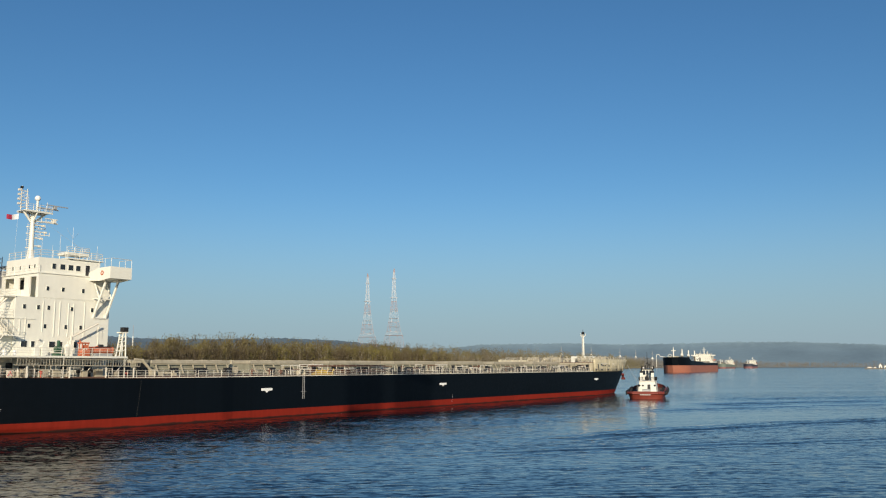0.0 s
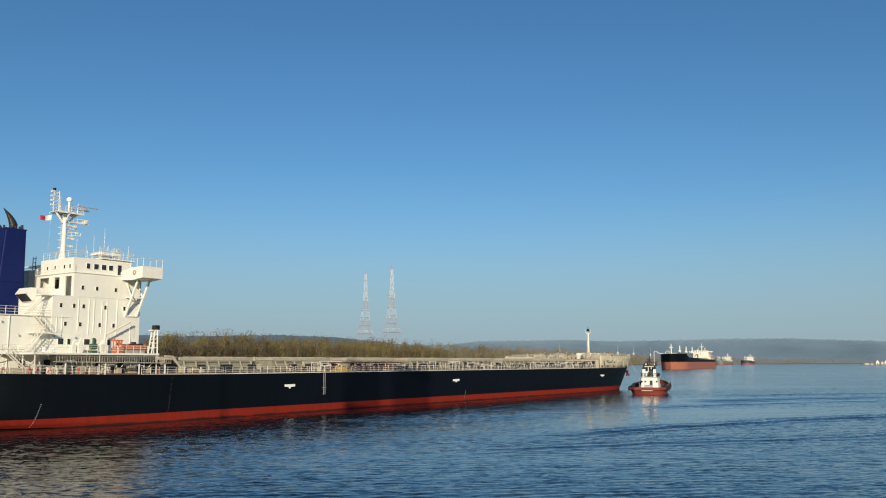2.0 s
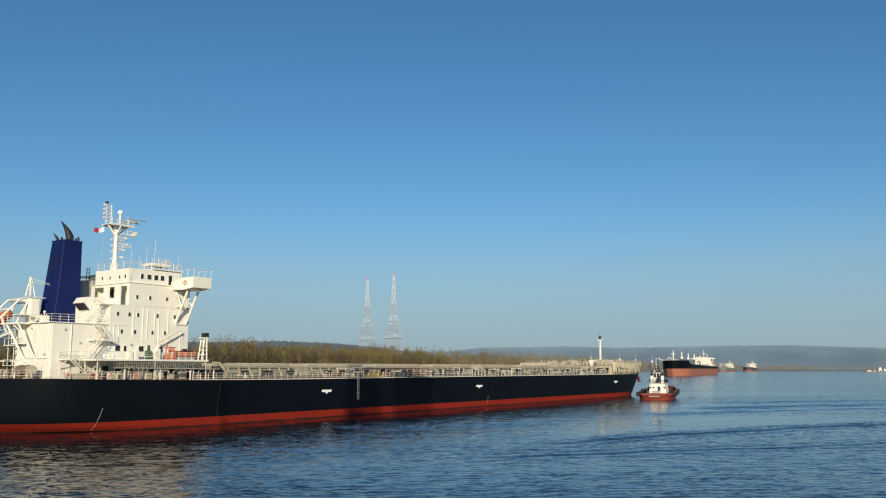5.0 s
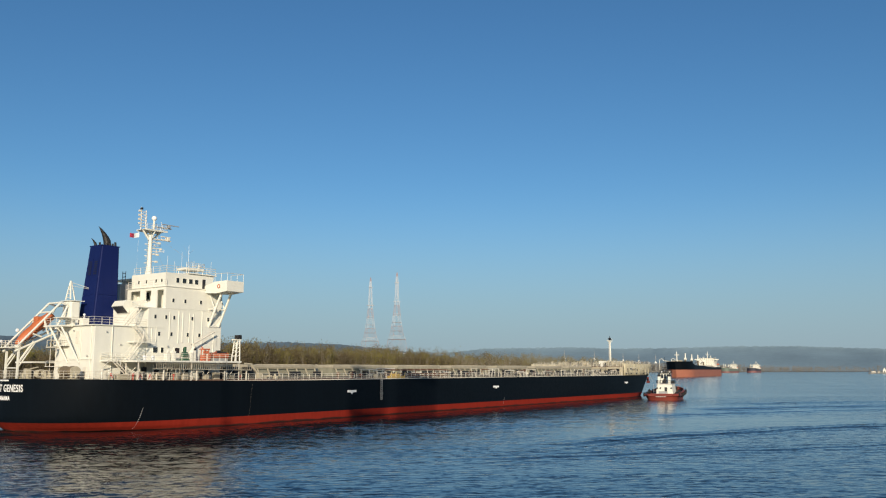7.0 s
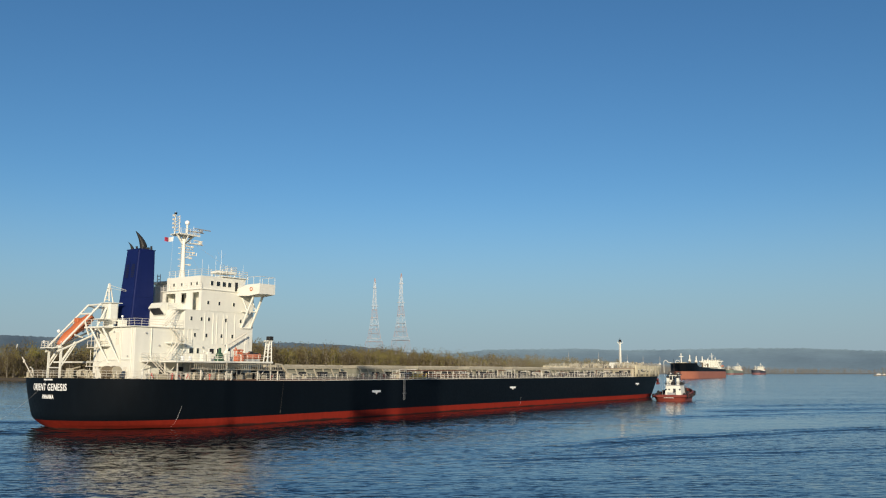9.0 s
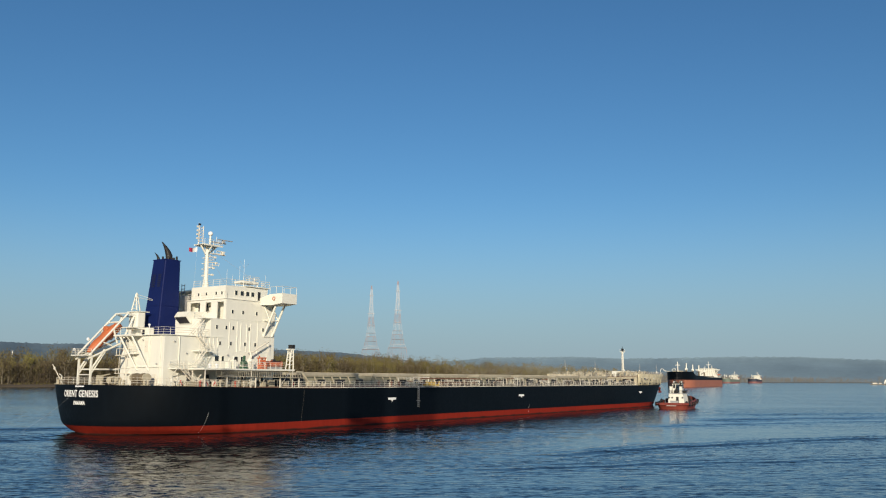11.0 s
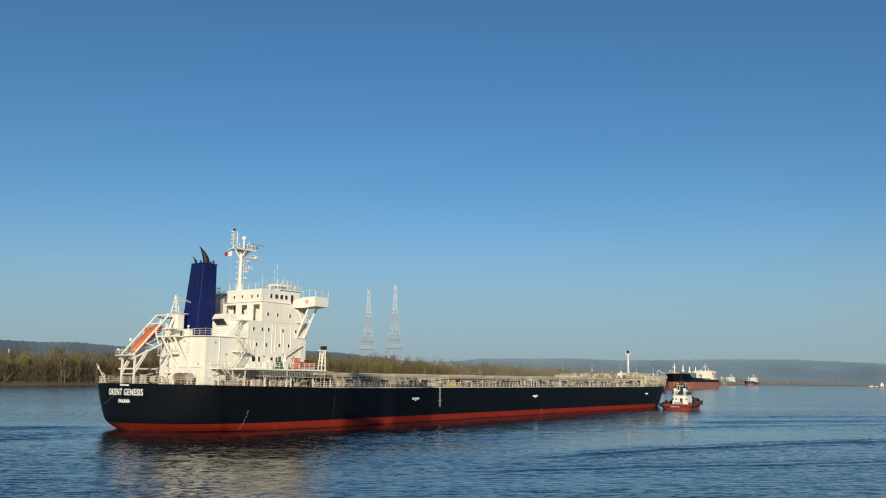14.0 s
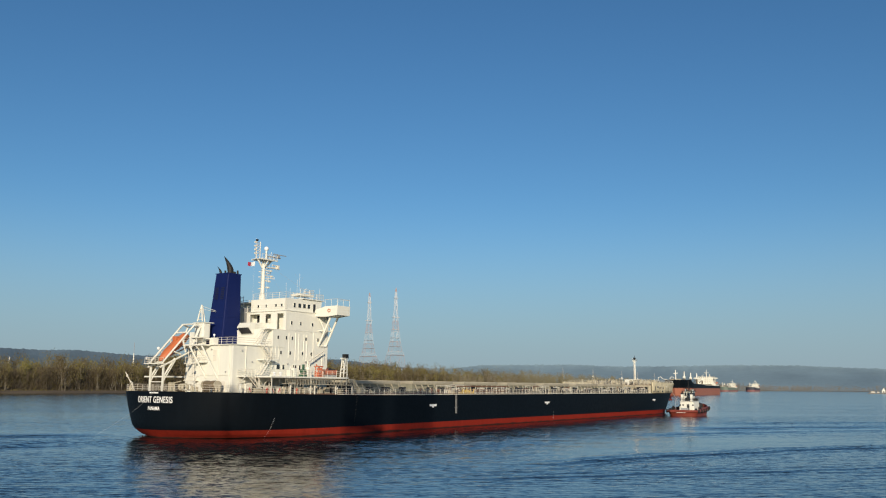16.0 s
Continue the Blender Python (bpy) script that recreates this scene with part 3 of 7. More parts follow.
def build_monkey_island():
    railing([(-38.0, HS + 0.4, 23.9), (-34.2, HS + 0.4, 23.95)], ship)
    railing([(-38.0, HS + 0.4, 23.9), (-38.0, -2.1, 23.9)], ship)
    railing([(-34.0, HS + 0.1, 24.14), (-28.5, HS + 0.1, 24.14), (-28.5, 10.5, 24.14)], ship)
    railing([(-38.2, HS, 21.7), (-38.2, -1.0, 21.7)], ship)
    bm = B()
    box(bm, -33.6, -30.0, -9.6, -7.2, 24.75, 25.15, 0.04)
    for x in (-33.4, -30.2):
        for y in (-9.4, -7.4):
            beam(bm, (x, y, 24.1), (x, y, 24.8), 0.06, 4)
    part("compass_platform", bm, M_WHITE, ship)
    railing([(-33.6, -9.6, 25.15), (-30.0, -9.6, 25.15), (-30.0, -7.2, 25.15)], ship, 0.8, 1.2)
    bm = B()
    for x, y, z in ((-37.5, -9.8, 26.6), (-35.2, -8.6, 26.0), (-34.9, -10.0, 27.4), (-32.4, -9.9, 26.2), (-29.2, -10.3, 26.4), (-28.9, -6.0, 26.2), (-36.6, -4.0, 29.5)):
        beam(bm, (x, y, 23.8), (x, y, z), 0.02, 4)
    pieces("whip_antenna", bm, M_OFFWHITE, ship)
    # mast
    bm = B()
    beam(bm, (-33.7, 0, 24.0), (-33.7, 0, 25.6), 0.72, 10, 0.42)
    beam(bm, (-33.7, 0, 25.6), (-33.7, 0, 31.9), 0.40, 10, 0.30)
    beam(bm, (-34.5, -0.2, 23.9), (-33.8, 0, 27.4), 0.14, 6)
    beam(bm, (-33.1, 0, 32.0), (-33.1, 0, 33.9), 0.17, 8)
    mast = part("radar_mast", bm, M_WHITE, ship, "white tapered radar mast with yards")
    bm = B()
    box(bm, -35.5, -31.3, -1.4, 1.4, 31.95, 32.05)
    for x in (-35.2, -31.7):
        beam(bm, (x, 0, 31.95), (-33.7 + 0.14 * (x + 33.4), 0, 30.4), 0.17, 6)
    for y in (-1.3, 1.3):
        beam(bm, (-33.7, y, 31.95), (-33.7, y * 0.2, 30.6), 0.12, 6)
    for y in (-1.3, 1.3):
        box(bm, -35.5, -31.3, y - 0.06, y + 0.06, 31.8, 31.95)
    part("mast_platform", bm, M_WHITE, mast)
    railing([(-35.4, -1.3, 32.05), (-31.4, -1.3, 32.05), (-31.4, 1.3, 32.05)], mast, 0.9, 1.0)
    bm = B()
    for x in (-35.8, -34.9):
        beam(bm, (x, -0.2, 32), (x, -0.2, 35.3), 0.07, 5)
    for k in range(6):
        z = 32.5 + 0.5 * k
        beam(bm, (-36.1, -0.2, z), (-34.7, -0.2, z), 0.05, 4)
    for k in range(4):
        box(bm, -36.3, -36.0, -0.35, -0.05, 32.8 + 0.7 * k, 33.1 + 0.7 * k)
    for k in range(5):
        z = 32.3 + 0.55 * k
        beam(bm, (-35.8, -0.2, z), (-34.9, -0.2, z + 0.55), 0.04, 4)
    sig = part("signal_light_mast", bm, M_OFFWHITE, mast)
    bm = B()
    box(bm, -35.95, -35.6, -0.4, 0.0, 35.3, 35.65, 0.04)
    part("signal_lamp", bm, M_BLACK, sig)
    bm = B()
    ball(bm, (-33.1, 0, 34.2), 0.45)
    part("radome", bm, M_MARK, mast, smooth=True)
    for x0, x1, z, y in ((-33.5, -29.3, 33.2, -0.8), (-33.4, -30.8, 31.1, -0.6)):
        bm = B()
        box(bm, x0 + 1.4, x1 + 0.7, y - 0.1, y + 0.1, z, z + 0.13)
        box(bm, x0 + 2.6, x0 + 3.0, y - 0.25, y + 0.25, z - 0.5, z)
        beam(bm, (x0, y, z - 0.55), (x0 + 3.4, y, z - 0.55), 0.1, 5)
        part("radar_scanner", bm, M_OFFWHITE if z < 33 else M_STEEL, mast)
    bm = B()
    for z, l in ((30.0, 1.6), (29.0, 1.9), (28.0, 1.3), (26.8, 1.1)):
        beam(bm, (-33.6, 0, z), (-33.6 + l, -0.3, z + 0.05), 0.09, 5)
        box(bm, -33.6 + l - 0.25, -33.6 + l + 0.1, -0.5, -0.1, z - 0.15, z + 0.15)
        beam(bm, (-33.6, 0, z - 0.3), (-34.3, 0.6, z - 0.3), 0.08, 5)
    for k in range(22):
        z = 24.4 + k * 0.33
        beam(bm, (-34.35 + 0.01 * k, -0.25, z), (-34.35 + 0.01 * k, 0.25, z), 0.03, 4)
    for z, l, y in ((30.6, 2.6, -0.5), (29.5, 2.2, 0.4), (28.5, 2.5, -0.3)):
        beam(bm, (-33.6, 0, z), (-33.6 + l, y, z + 0.15), 0.06, 5)
        for u in (0.45, 0.7, 1.0):
            beam(bm, (-33.6 + l * u, y * u, z), (-33.6 + l * u, y * u, z + 0.55), 0.045, 4)
        beam(bm, (-33.6, 0, z - 0.6), (-33.6 + l * 0.6, y * 0.6, z + 0.05), 0.05, 4)
    for x, z in ((-35.3, 35.9), (-34.2, 34.6), (-32.2, 33.6), (-31.2, 33.9)):
        beam(bm, (x, 0.6, 32.0), (x, 0.6, z), 0.04, 4)
    pieces("yard", bm, M_OFFWHITE, mast)
    bm = B()
    beam(bm, (-31.2, -7.0, 24.1), (-31.2, -7.0, 29.2), 0.018, 4)
    beam(bm, (-31.2, -7.0, 27.6), (-32.3, -7.0, 29.0), 0.012, 4)
    beam(bm, (-31.2, -7.0, 27.6), (-30.2, -7.0, 28.6), 0.012, 4)
    part("forked_antenna", bm, M_STEEL, ship)
    bm = B()
    for a, b in (((-33.4, 0.0, 31.5), (-28.8, -9.8, 24.3)), ((-33.9, 0.0, 31.5), (-37.8, -9.8, 24.0))):
        beam(bm, a, b, 0.014, 4)
    pieces("mast_stay", bm, M_STEEL, mast)
    # courtesy flag on its halyard
    cols = []
    for i in range(9):
        u = i / 8
        x, y, z = -35.9 - 1.9 * u, 0.14 * math.sin(5 * u), 31.45 - 0.45 * u - 0.1 * math.sin(4 * u)
        cols.append(((x, y, z), (x, y, z - 0.8 + 0.1 * u)))
    made = []
    for c0, c1, mat in ((0, 4, M_MARK), (4, 8, M_FLAGRED)):
        bm = B()
        rows = [[bm.verts.new(q) for q in cols[i]] for i in range(c0, c1 + 1)]
        for p, q in zip(rows, rows[1:]):
            bm.faces.new((p[0], q[0], q[1], p[1]))
        made.append((bm, mat))
    flag = part("flag", *made[0], ship, "small red and white flag flying from the mast halyard")
    part("red_field", *made[1], flag)
    bm = B()
    beam(bm, (-36.2, 0, 24), (-36.0, 0, 32), 0.008, 4)
    part("halyard", bm, M_OFFWHITE, ship)
    # grey vent house with a ladder behind the wheelhouse, to port
    bm = B()
    box(bm, -38.6, -36.4, 0.6, 4.4, 18.2, 22.6, 0.05)
    for z in (22.7, 23.3, 23.9, 24.5):
        beam(bm, (-37.4, 1.0, z), (-37.4, 1.8, z), 0.06, 4)
    for y in (1.0, 1.8):
        beam(bm, (-37.4, y, 22.6), (-37.4, y, 24.8), 0.07, 4)
    part("vent_house", bm, M_STEEL, ship, "grey vent house with ladder rungs")


def build_casing():
    bm = B()
    box(bm, -50.0, -41.32, -10.6, -1.8, DECK, 15.1, 0.05)
    part("deckhouse", bm, M_WHITE, ship, "white steel engine deckhouse")
    bm = B()
    box(bm, -46.5, -38.4, -6.0, 5.0, DECK, 15.1)
    part("engine_casing", bm, M_WHITE, ship)
    bm = B()
    box(bm, -50.4, -38.4, -10.85, -1.5, 15.1, 15.22)
    box(bm, -48.5, -38.4, -1.5, 5.2, 15.1, 15.25)
    part("casing_deck", bm, M_WHITE, ship)
    railing([(-50.3, -5.4, 15.22), (-50.3, -10.7, 15.22), (-41.5, -10.7, 15.22)], ship, 1.1, 1.3)
    # brackets under the overhanging after platform
    bm = B()
    box(bm, -52.0, -50.0, -5.4, -0.6, 15.0, 15.22)
    beam(bm, (-51.8, -5.0, 15.0), (-50.1, -7.2, 9.6), 0.15, 6)
    beam(bm, (-51.8, -2.0, 15.0), (-50.1, -4.4, 9.6), 0.15, 6)
    beam(bm, (-51.8, -3.6, 15.0), (-50.1, -3.6, 13.4), 0.1, 6)
    box(bm, -51.0, -50.0, -4.7, -1.9, 12.2, 12.35)
    part("platform", bm, M_WHITE, ship)
    railing([(-51.9, -0.7, 15.22), (-51.9, -5.3, 15.22), (-50.4, -5.3, 15.22)], ship)
    # small platforms with cages abaft the house
    bm = B()
    for z in (8.9, 12.0):
        box(bm, -51.1, -48.7, -2.7, -0.1, z, z + 0.12)
        for x in (-51.0, -48.8):
            for y in (-2.6, -0.2):
                beam(bm, (x, y, z), (x, y, z + 1.1), 0.04, 4)
        for y in (-2.6, -0.2):
            beam(bm, (-51.0, y, z + 1.1), (-48.8, y, z + 1.1), 0.04, 4)
        beam(bm, (-51.0, -2.6, z + 1.1), (-51.0, -0.2, z + 1.1), 0.04, 4)
    for y in (-1.7, -0.2):
        beam(bm, (-50.4, y, DECK), (-50.4, y, 15.2), 0.05, 5)
    part("ladder_platform", bm, M_OFFWHITE, ship)
    # upper machinery house, crane post behind the funnel
    bm = B()
    box(bm, -47.6, -46.0, -0.3, 2.0, 16.6, 19.2, 0.2)
    box(bm, -47.9, -45.8, -0.5, 2.2, 16.4, 16.6)
    box(bm, -47.2, -46.4, 0.2, 1.6, 15.22, 16.4)
    box(bm, -47.8, -45.4, -0.5, 2.2, 19.2, 19.3)
    box(bm, -49.6, -47.9, -1.2, 1.6, 16.5, 16.62)
    box(bm, -46.2, -45.2, -1.6, -0.5, 15.22, 16.6, 0.05)
    part("machinery_house", bm, M_WHITE, ship)
    bm = B()
    for y in (0.4, 1.7):
        beam(bm, (-47.3, y, 19.5), (-47.0, 1.1, 22.4), 0.12, 5)
    beam(bm, (-46.2, 1.0, 19.5), (-46.9, 1.1, 22.4), 0.12, 5)
    beam(bm, (-47.0, 1.1, 22.2), (-43.6, 0.2, 21.3), 0.04, 5)
    beam(bm, (-47.0, 1.1, 21.7), (-43.6, 0.2, 21.2), 0.03, 5)
    for k in range(4):
        z = 19.8 + k * 0.6
        beam(bm, (-47.3, 0.5 + 0.1 * k, z), (-47.2, 1.6 - 0.1 * k, z), 0.06, 4)
    part("crane_post", bm, M_WHITE, ship)
    bm = B()
    ball(bm, (-45.7, -1.0, 17.15), 0.2)
    beam(bm, (-45.7, -1.0, 16.55), (-45.7, -1.0, 17.05), 0.07)
    part("satellite_dome", bm, M_MARK, ship, smooth=True)
    # funnel
    bm = B()
    lo = [(-44.9, -2.0), (-40.5, -2.0), (-40.5, 2.3), (-44.9, 2.3)]
    hi = [(-43.7, -1.6), (-40.5, -1.6), (-40.5, 1.75), (-43.7, 1.75)]
    a = [bm.verts.new((x, y, 15.2)) for x, y in lo]
    b = [bm.verts.new((x, y, 28.3)) for x, y in hi]
    for i in range(4):
        bm.faces.new((a[i], a[(i + 1) % 4], b[(i + 1) % 4], b[i]))
    bm.faces.new(b)
    bmesh.ops.bevel(bm, geom=[ed for ed in bm.edges if abs(ed.verts[0].co.z - ed.verts[1].co.z) > 5], offset=0.25, segments=3, affect="EDGES")
    funnel = part("funnel", bm, M_BLUE, ship, "dark blue painted funnel with louvres")
    bm = B()
    for y in (-0.75, 0.75):
        for k in range(7):
            z = 23.6 + k * 0.32
            x = -44.9 + (z - 15.2) / 13.1 * 1.2 - 0.05
            box(bm, x - 0.03, x + 0.12, y - 0.42, y + 0.42, z, z + 0.2)
    pieces("louvre", bm, M_LOUVRE, funnel)
    bm = B()
    box(bm, -43.71, -40.48, -1.62, 1.77, 28.2, 28.34, 0.03)
    part("funnel_rim", bm, M_BLUE, funnel)
    # flush louvre casing and a seam round the funnel
    bm = B()
    for y in (-0.75, 0.75):
        slab(bm, [(-44.18, 23.3), (-44.08, 23.3), (-43.86, 26.1), (-43.96, 26.1)], y - 0.55, y + 0.55)
    pieces("louvre_casing", bm, M_BLUE, funnel)
    bm = B()
    for z in (17.2, 20.4):
        k = (z - 15.2) / 13.1
        x = -44.9 + 1.2 * k
        beam(bm, (x - 0.02, -1.7 + 0.3 * k, z), (x - 0.02, 1.9 - 0.4 * k, z), 0.03, 4)
        beam(bm, (x + 0.3, -2.0 + 0.4 * k - 0.02, z), (-40.7, -2.0 + 0.4 * k - 0.02, z), 0.03, 4)
    pieces("weld_seam", bm, M_BLUE, funnel)
    bm = B()
    # uptakes: bent aft like horns, tapering to the tip; and plain pipe ends
    for x, y, size, back in ((-41.8, 0.0, 1.0, 1.3), (-43.25, 0.9, 0.42, 1.6), (-42.5, -0.9, 0.25, 0.8), (-41.0, 1.0, 0.3, 0.2)):
        n = 12
        rings = []
        for u, c, r in ((0.0, 0.0, 0.5), (0.12, 0.02, 0.56), (0.3, 0.0, 0.6), (0.5, -0.22, 0.5), (0.7, -0.55, 0.34), (0.88, -0.95, 0.17), (1.0, -1.25, 0.03)):
            rings.append([bm.verts.new((x + size * (c * back + r * math.cos(2 * math.pi * i / n)), y + size * r * 0.9 * math.sin(2 * math.pi * i / n), 28.2 + size * (3.2 * u + 0.25 * r * math.cos(2 * math.pi * i / n) * u))) for i in range(n)])
        for p, q in zip(rings, rings[1:]):
            for i in range(n):
                bm.faces.new((p[i], p[(i + 1) % n], q[(i + 1) % n], q[i]))
        bm.faces.new(rings[-1])
    for x, y, h in ((-40.85, -0.9, 0.85), (-40.85, -0.2, 0.7), (-42.0, -1.2, 0.5), (-43.3, -0.4, 0.6)):
        beam(bm, (x, y, 28.2), (x - 0.06, y, 28.2 + h), 0.19, 8, 0.16)
    pieces("exhaust_pipe", bm, M_PIPE, funnel, "blackened swept-back exhaust pipe")


M_WINCH = material("winch_brown_paint", (0.12, 0.095, 0.06), 0.7, vary=0.3, scale=0.7, fine=5.0)
M_RESCUE = material("faded_orange_red", (0.48, 0.13, 0.06), 0.6, vary=0.25, scale=0.6, fine=4.0)


def build_bridge_front_platform():
    """The wide boat deck round the house, on pillars over the main deck."""
    bm = B()
    box(bm, -46.7, -27.2, -16.1, -10.75, 9.79, 10.07)
    box(bm, -46.7, -27.2, 10.75, 16.1, 9.79, 10.07)
    box(bm, -27.2, -25.5, -11.0, 11.0, 9.79, 10.07)
    deck = part("boat_deck", bm, M_WHITE, ship, "white boat deck slab on pillars")
    railing([(-46.6, -16.0, 10.07), (-34.2, -16.0, 10.07)], ship)
    bm = B()
    for k in range(9):
        x = -46.3 + k * 2.35
        for y in ((-15.9, -13.0) if k in (0, 4, 8) else (-13.0,)):
            box(bm, x - 0.06, x + 0.06, y - 0.06, y + 0.06, DECK, 9.79)
    for k in range(5):
        x = -46.3 + k * 4.7
        beam(bm, (x, -13.0, DECK + 0.2), (x + 2.5, -13.0, 9.9), 0.07, 4)
    pieces("pillar", bm, M_OFFWHITE, deck)
    bm = B()
    for x0, x1, z0, z1, y in ((-44.4, -43.2, DECK, 8.2, -11.7), (-41.6, -39.8, DECK, 8.0, -11.7), (-37.2, -36.2, DECK, 8.6, -11.7), (-33.9, -31.6, DECK, 8.0, -11.9)):
        box(bm, x0, x1, y - 0.8, y + 0.8, z0, z1, 0.06)
    pieces("deck_locker", bm, M_WHITE, ship)
    bm = B()
    for x, w in ((-45.2, 0.8), (-41.6, 0.9), (-37.0, 0.8), (-33.8, 0.9), (-30.0, 1.2)):
        box(bm, x - w / 2, x + w / 2, HS - 0.04, HS + 0.02, DECK + 0.15, DECK + 2.1)
    pieces("main_deck_door", bm, M_DARK, ship)
    rng = random.Random(31)
    bm = B()
    for k in range(7):
        x, y, z = -47.0 + 2.9 * k, rng.uniform(-15.2, -13.6), DECK + rng.uniform(0.7, 2.3)
        l = rng.uniform(1.2, 3.2)
        beam(bm, (x, y, z), (x + l, y, z), 0.06, 5)
        for u in (0.0, 0.5, 1.0):
            beam(bm, (x + l * u, y, DECK), (x + l * u, y, z), 0.04, 5)
    pieces("hand_rail_frame", bm, M_OFFWHITE, ship)
    bm = B()
    for k in range(9):
        x, y = -46.5 + 2.3 * k + rng.uniform(-0.5, 0.5), rng.uniform(-15.0, -13.4)
        w, h = rng.uniform(0.25, 0.6), rng.uniform(0.5, 1.3)
        box(bm, x - w, x + w, y - 0.3, y + 0.3, DECK, DECK + h, 0.05)
    pieces("deck_locker", bm, M_HATCH, ship)
    bm = B()
    for k in range(8):
        x, y = -45.5 + 2.4 * k + rng.uniform(-0.5, 0.5), rng.uniform(-13.4, -12.6)
        w, z = rng.uniform(0.2, 0.5), DECK + rng.uniform(0.9, 1.6)
        box(bm, x - w, x + w, y - 0.2, y + 0.2, z - 0.5, z, 0.03)
        beam(bm, (x, y, DECK), (x, y, z), 0.06, 5)
    pieces("control_stand", bm, M_DARK, ship)
    bm = B()
    for x in (-46.6, -39.6, -26.6):
        beam(bm, (x, -15.2, DECK), (x, -15.2, DECK + 0.9), 0.07, 6)
        beam(bm, (x, -15.35, DECK + 0.75), (x, -15.05, DECK + 0.75), 0.16, 8)
    pieces("fire_hydrant", bm, M_RED, ship)
    # stowed gangway
    bm = B()
    box(bm, -43.5, -25.2, -16.35, -16.2, 8.58, 8.7)
    box(bm, -43.5, -25.2, -15.65, -15.5, 8.58, 8.7)
    n = 46
    for i in range(n + 1):
        x = -43.5 + 18.3 * i / n
        box(bm, x - 0.04, x + 0.04, -16.32, -15.52, 8.6, 8.66)
        beam(bm, (x, -16.3, 8.7), (x, -16.3, 9.55), 0.035, 4)
    beam(bm, (-43.5, -16.3, 9.55), (-25.2, -16.3, 9.55), 0.04, 4)
    gang = part("accommodation_ladder", bm, M_HATCH, ship, "grey aluminium accommodation ladder stowed along the side")
    bm = B()
    for x in (-42, -36, -30.5, -26):
        box(bm, x - 0.06, x + 0.06, -16.1, -15.9, DECK, 8.55)
    pieces("ladder_cradle", bm, M_OFFWHITE, gang)
    # lamp pylon at the forward corner
    bm = B()
    for y in (-16.0, -15.2):
        beam(bm, (-28.5, y, 10.07), (-28.0, y, 13.45), 0.1, 5)
        beam(bm, (-27.5, y, 10.07), (-27.6, y, 13.45), 0.11, 5)
        for k in range(5):
            z = 10.7 + 0.65 * k
            u = (z - 10.07) / 3.45
            beam(bm, (-28.5 + 0.5 * u, y, z), (-27.5 - 0.1 * u, y, z + 0.35), 0.06, 4)
    for k in range(4):
        z = 10.9 + 0.8 * k
        u = (z - 10.07) / 3.45
        beam(bm, (-28.5 + 0.5 * u, -16.0, z), (-28.5 + 0.5 * u, -15.2, z), 0.06, 4)
    box(bm, -28.5, -27.3, -16.1, -15.1, 13.4, 13.55)
    pyl = part("lamp_pylon", bm, M_WHITE, ship, "white lattice pylon with a black floodlight box")
    bm = B()
    box(bm, -28.0, -27.2, -16.05, -15.15, 13.55, 14.25, 0.06)
    part("floodlight", bm, M_BLACK, pyl)
    # orange rescue boat and its davit
    bm = B()
    L = 3.6
    secs = []
    for i in range(9):
        u = i / 8
        w = 0.75 * math.sin(math.pi * min(0.93, 0.18 + 0.75 * u)) ** 0.6
        x = -31.9 + L * u
        secs.append([bm.verts.new((x, -14.0 + w * math.cos(a), 10.75 + 0.55 * math.sin(a) * (1.0 if math.sin(a) < 0 else 0.8) + 0.25)) for a in [2 * math.pi * k / 10 for k in range(10)]])
    for p, q in zip(secs, secs[1:]):
        for i in range(10):
            bm.faces.new((p[i], p[(i + 1) % 10], q[(i + 1) % 10], q[i]))
    bm.faces.new(secs[0])
    bm.faces.new(secs[-1][::-1])
    boat = part("rescue_boat", bm, M_RESCUE, ship, "small orange rescue boat in its cradle", True)
    bm = B()
    box(bm, -31.5, -28.6, -14.5, -13.5, 10.07, 10.5)
    part("cradle", bm, M_STEEL, boat)
    bm = B()
    box(bm, -30.6, -29.9, -14.3, -13.7, 11.1, 11.75, 0.1)
    beam(bm, (-31.4, -14.5, 11.3), (-29.0, -14.5, 11.45), 0.09, 6)
    part("console", bm, M_DARK, boat)
    bm = B()
    box(bm, -33.4, -32.0, -14.4, -13.4, 10.07, 11.0, 0.1)
    for x in (-33.25, -32.35):
        for y in (-14.25, -13.55):
            beam(bm, (x, y, 10.9), (x, y, 11.9), 0.09, 6)
    box(bm, -33.5, -32.2, -14.45, -13.35, 11.8, 12.0, 0.06)
    beam(bm, (-33.2, -13.9, 11.9), (-33.5, -13.9, 12.3), 0.1, 6)
    beam(bm, (-32.6, -14.3, 11.4), (-32.6, -13.5, 11.4), 0.26, 10)
    beam(bm, (-32.3, -14.2, 11.0), (-30.9, -14.4, 11.5), 0.1, 6)
    part("boat_davit", bm, M_RESCUE, ship, "orange rescue boat davit")
    bm = B()
    beam(bm, (-33.6, -12.0, 10.07), (-33.6, -12.0, 12.9), 0.16, 6)
    beam(bm, (-33.6, -12.0, 12.7), (-29.5, -12.0, 14.8), 0.13, 6)
    beam(bm, (-29.5, -12.0, 14.8), (-29.6, -12.0, 13.0), 0.025, 4)
    part("provision_crane", bm, M_OFFWHITE, ship)
    bm = B()
    box(bm, -36.9, -35.9, -14.0, -13.0, 10.07, 10.5)
    beam(bm, (-36.8, -13.5, 11.0), (-36.0, -13.5, 11.0), 0.42, 12)
    box(bm, -36.5, -36.2, -13.7, -13.3, 11.3, 12.2, 0.05)
    part("winch", bm, M_GREEN, ship, "dark green winch on the boat deck")
    bm = B()
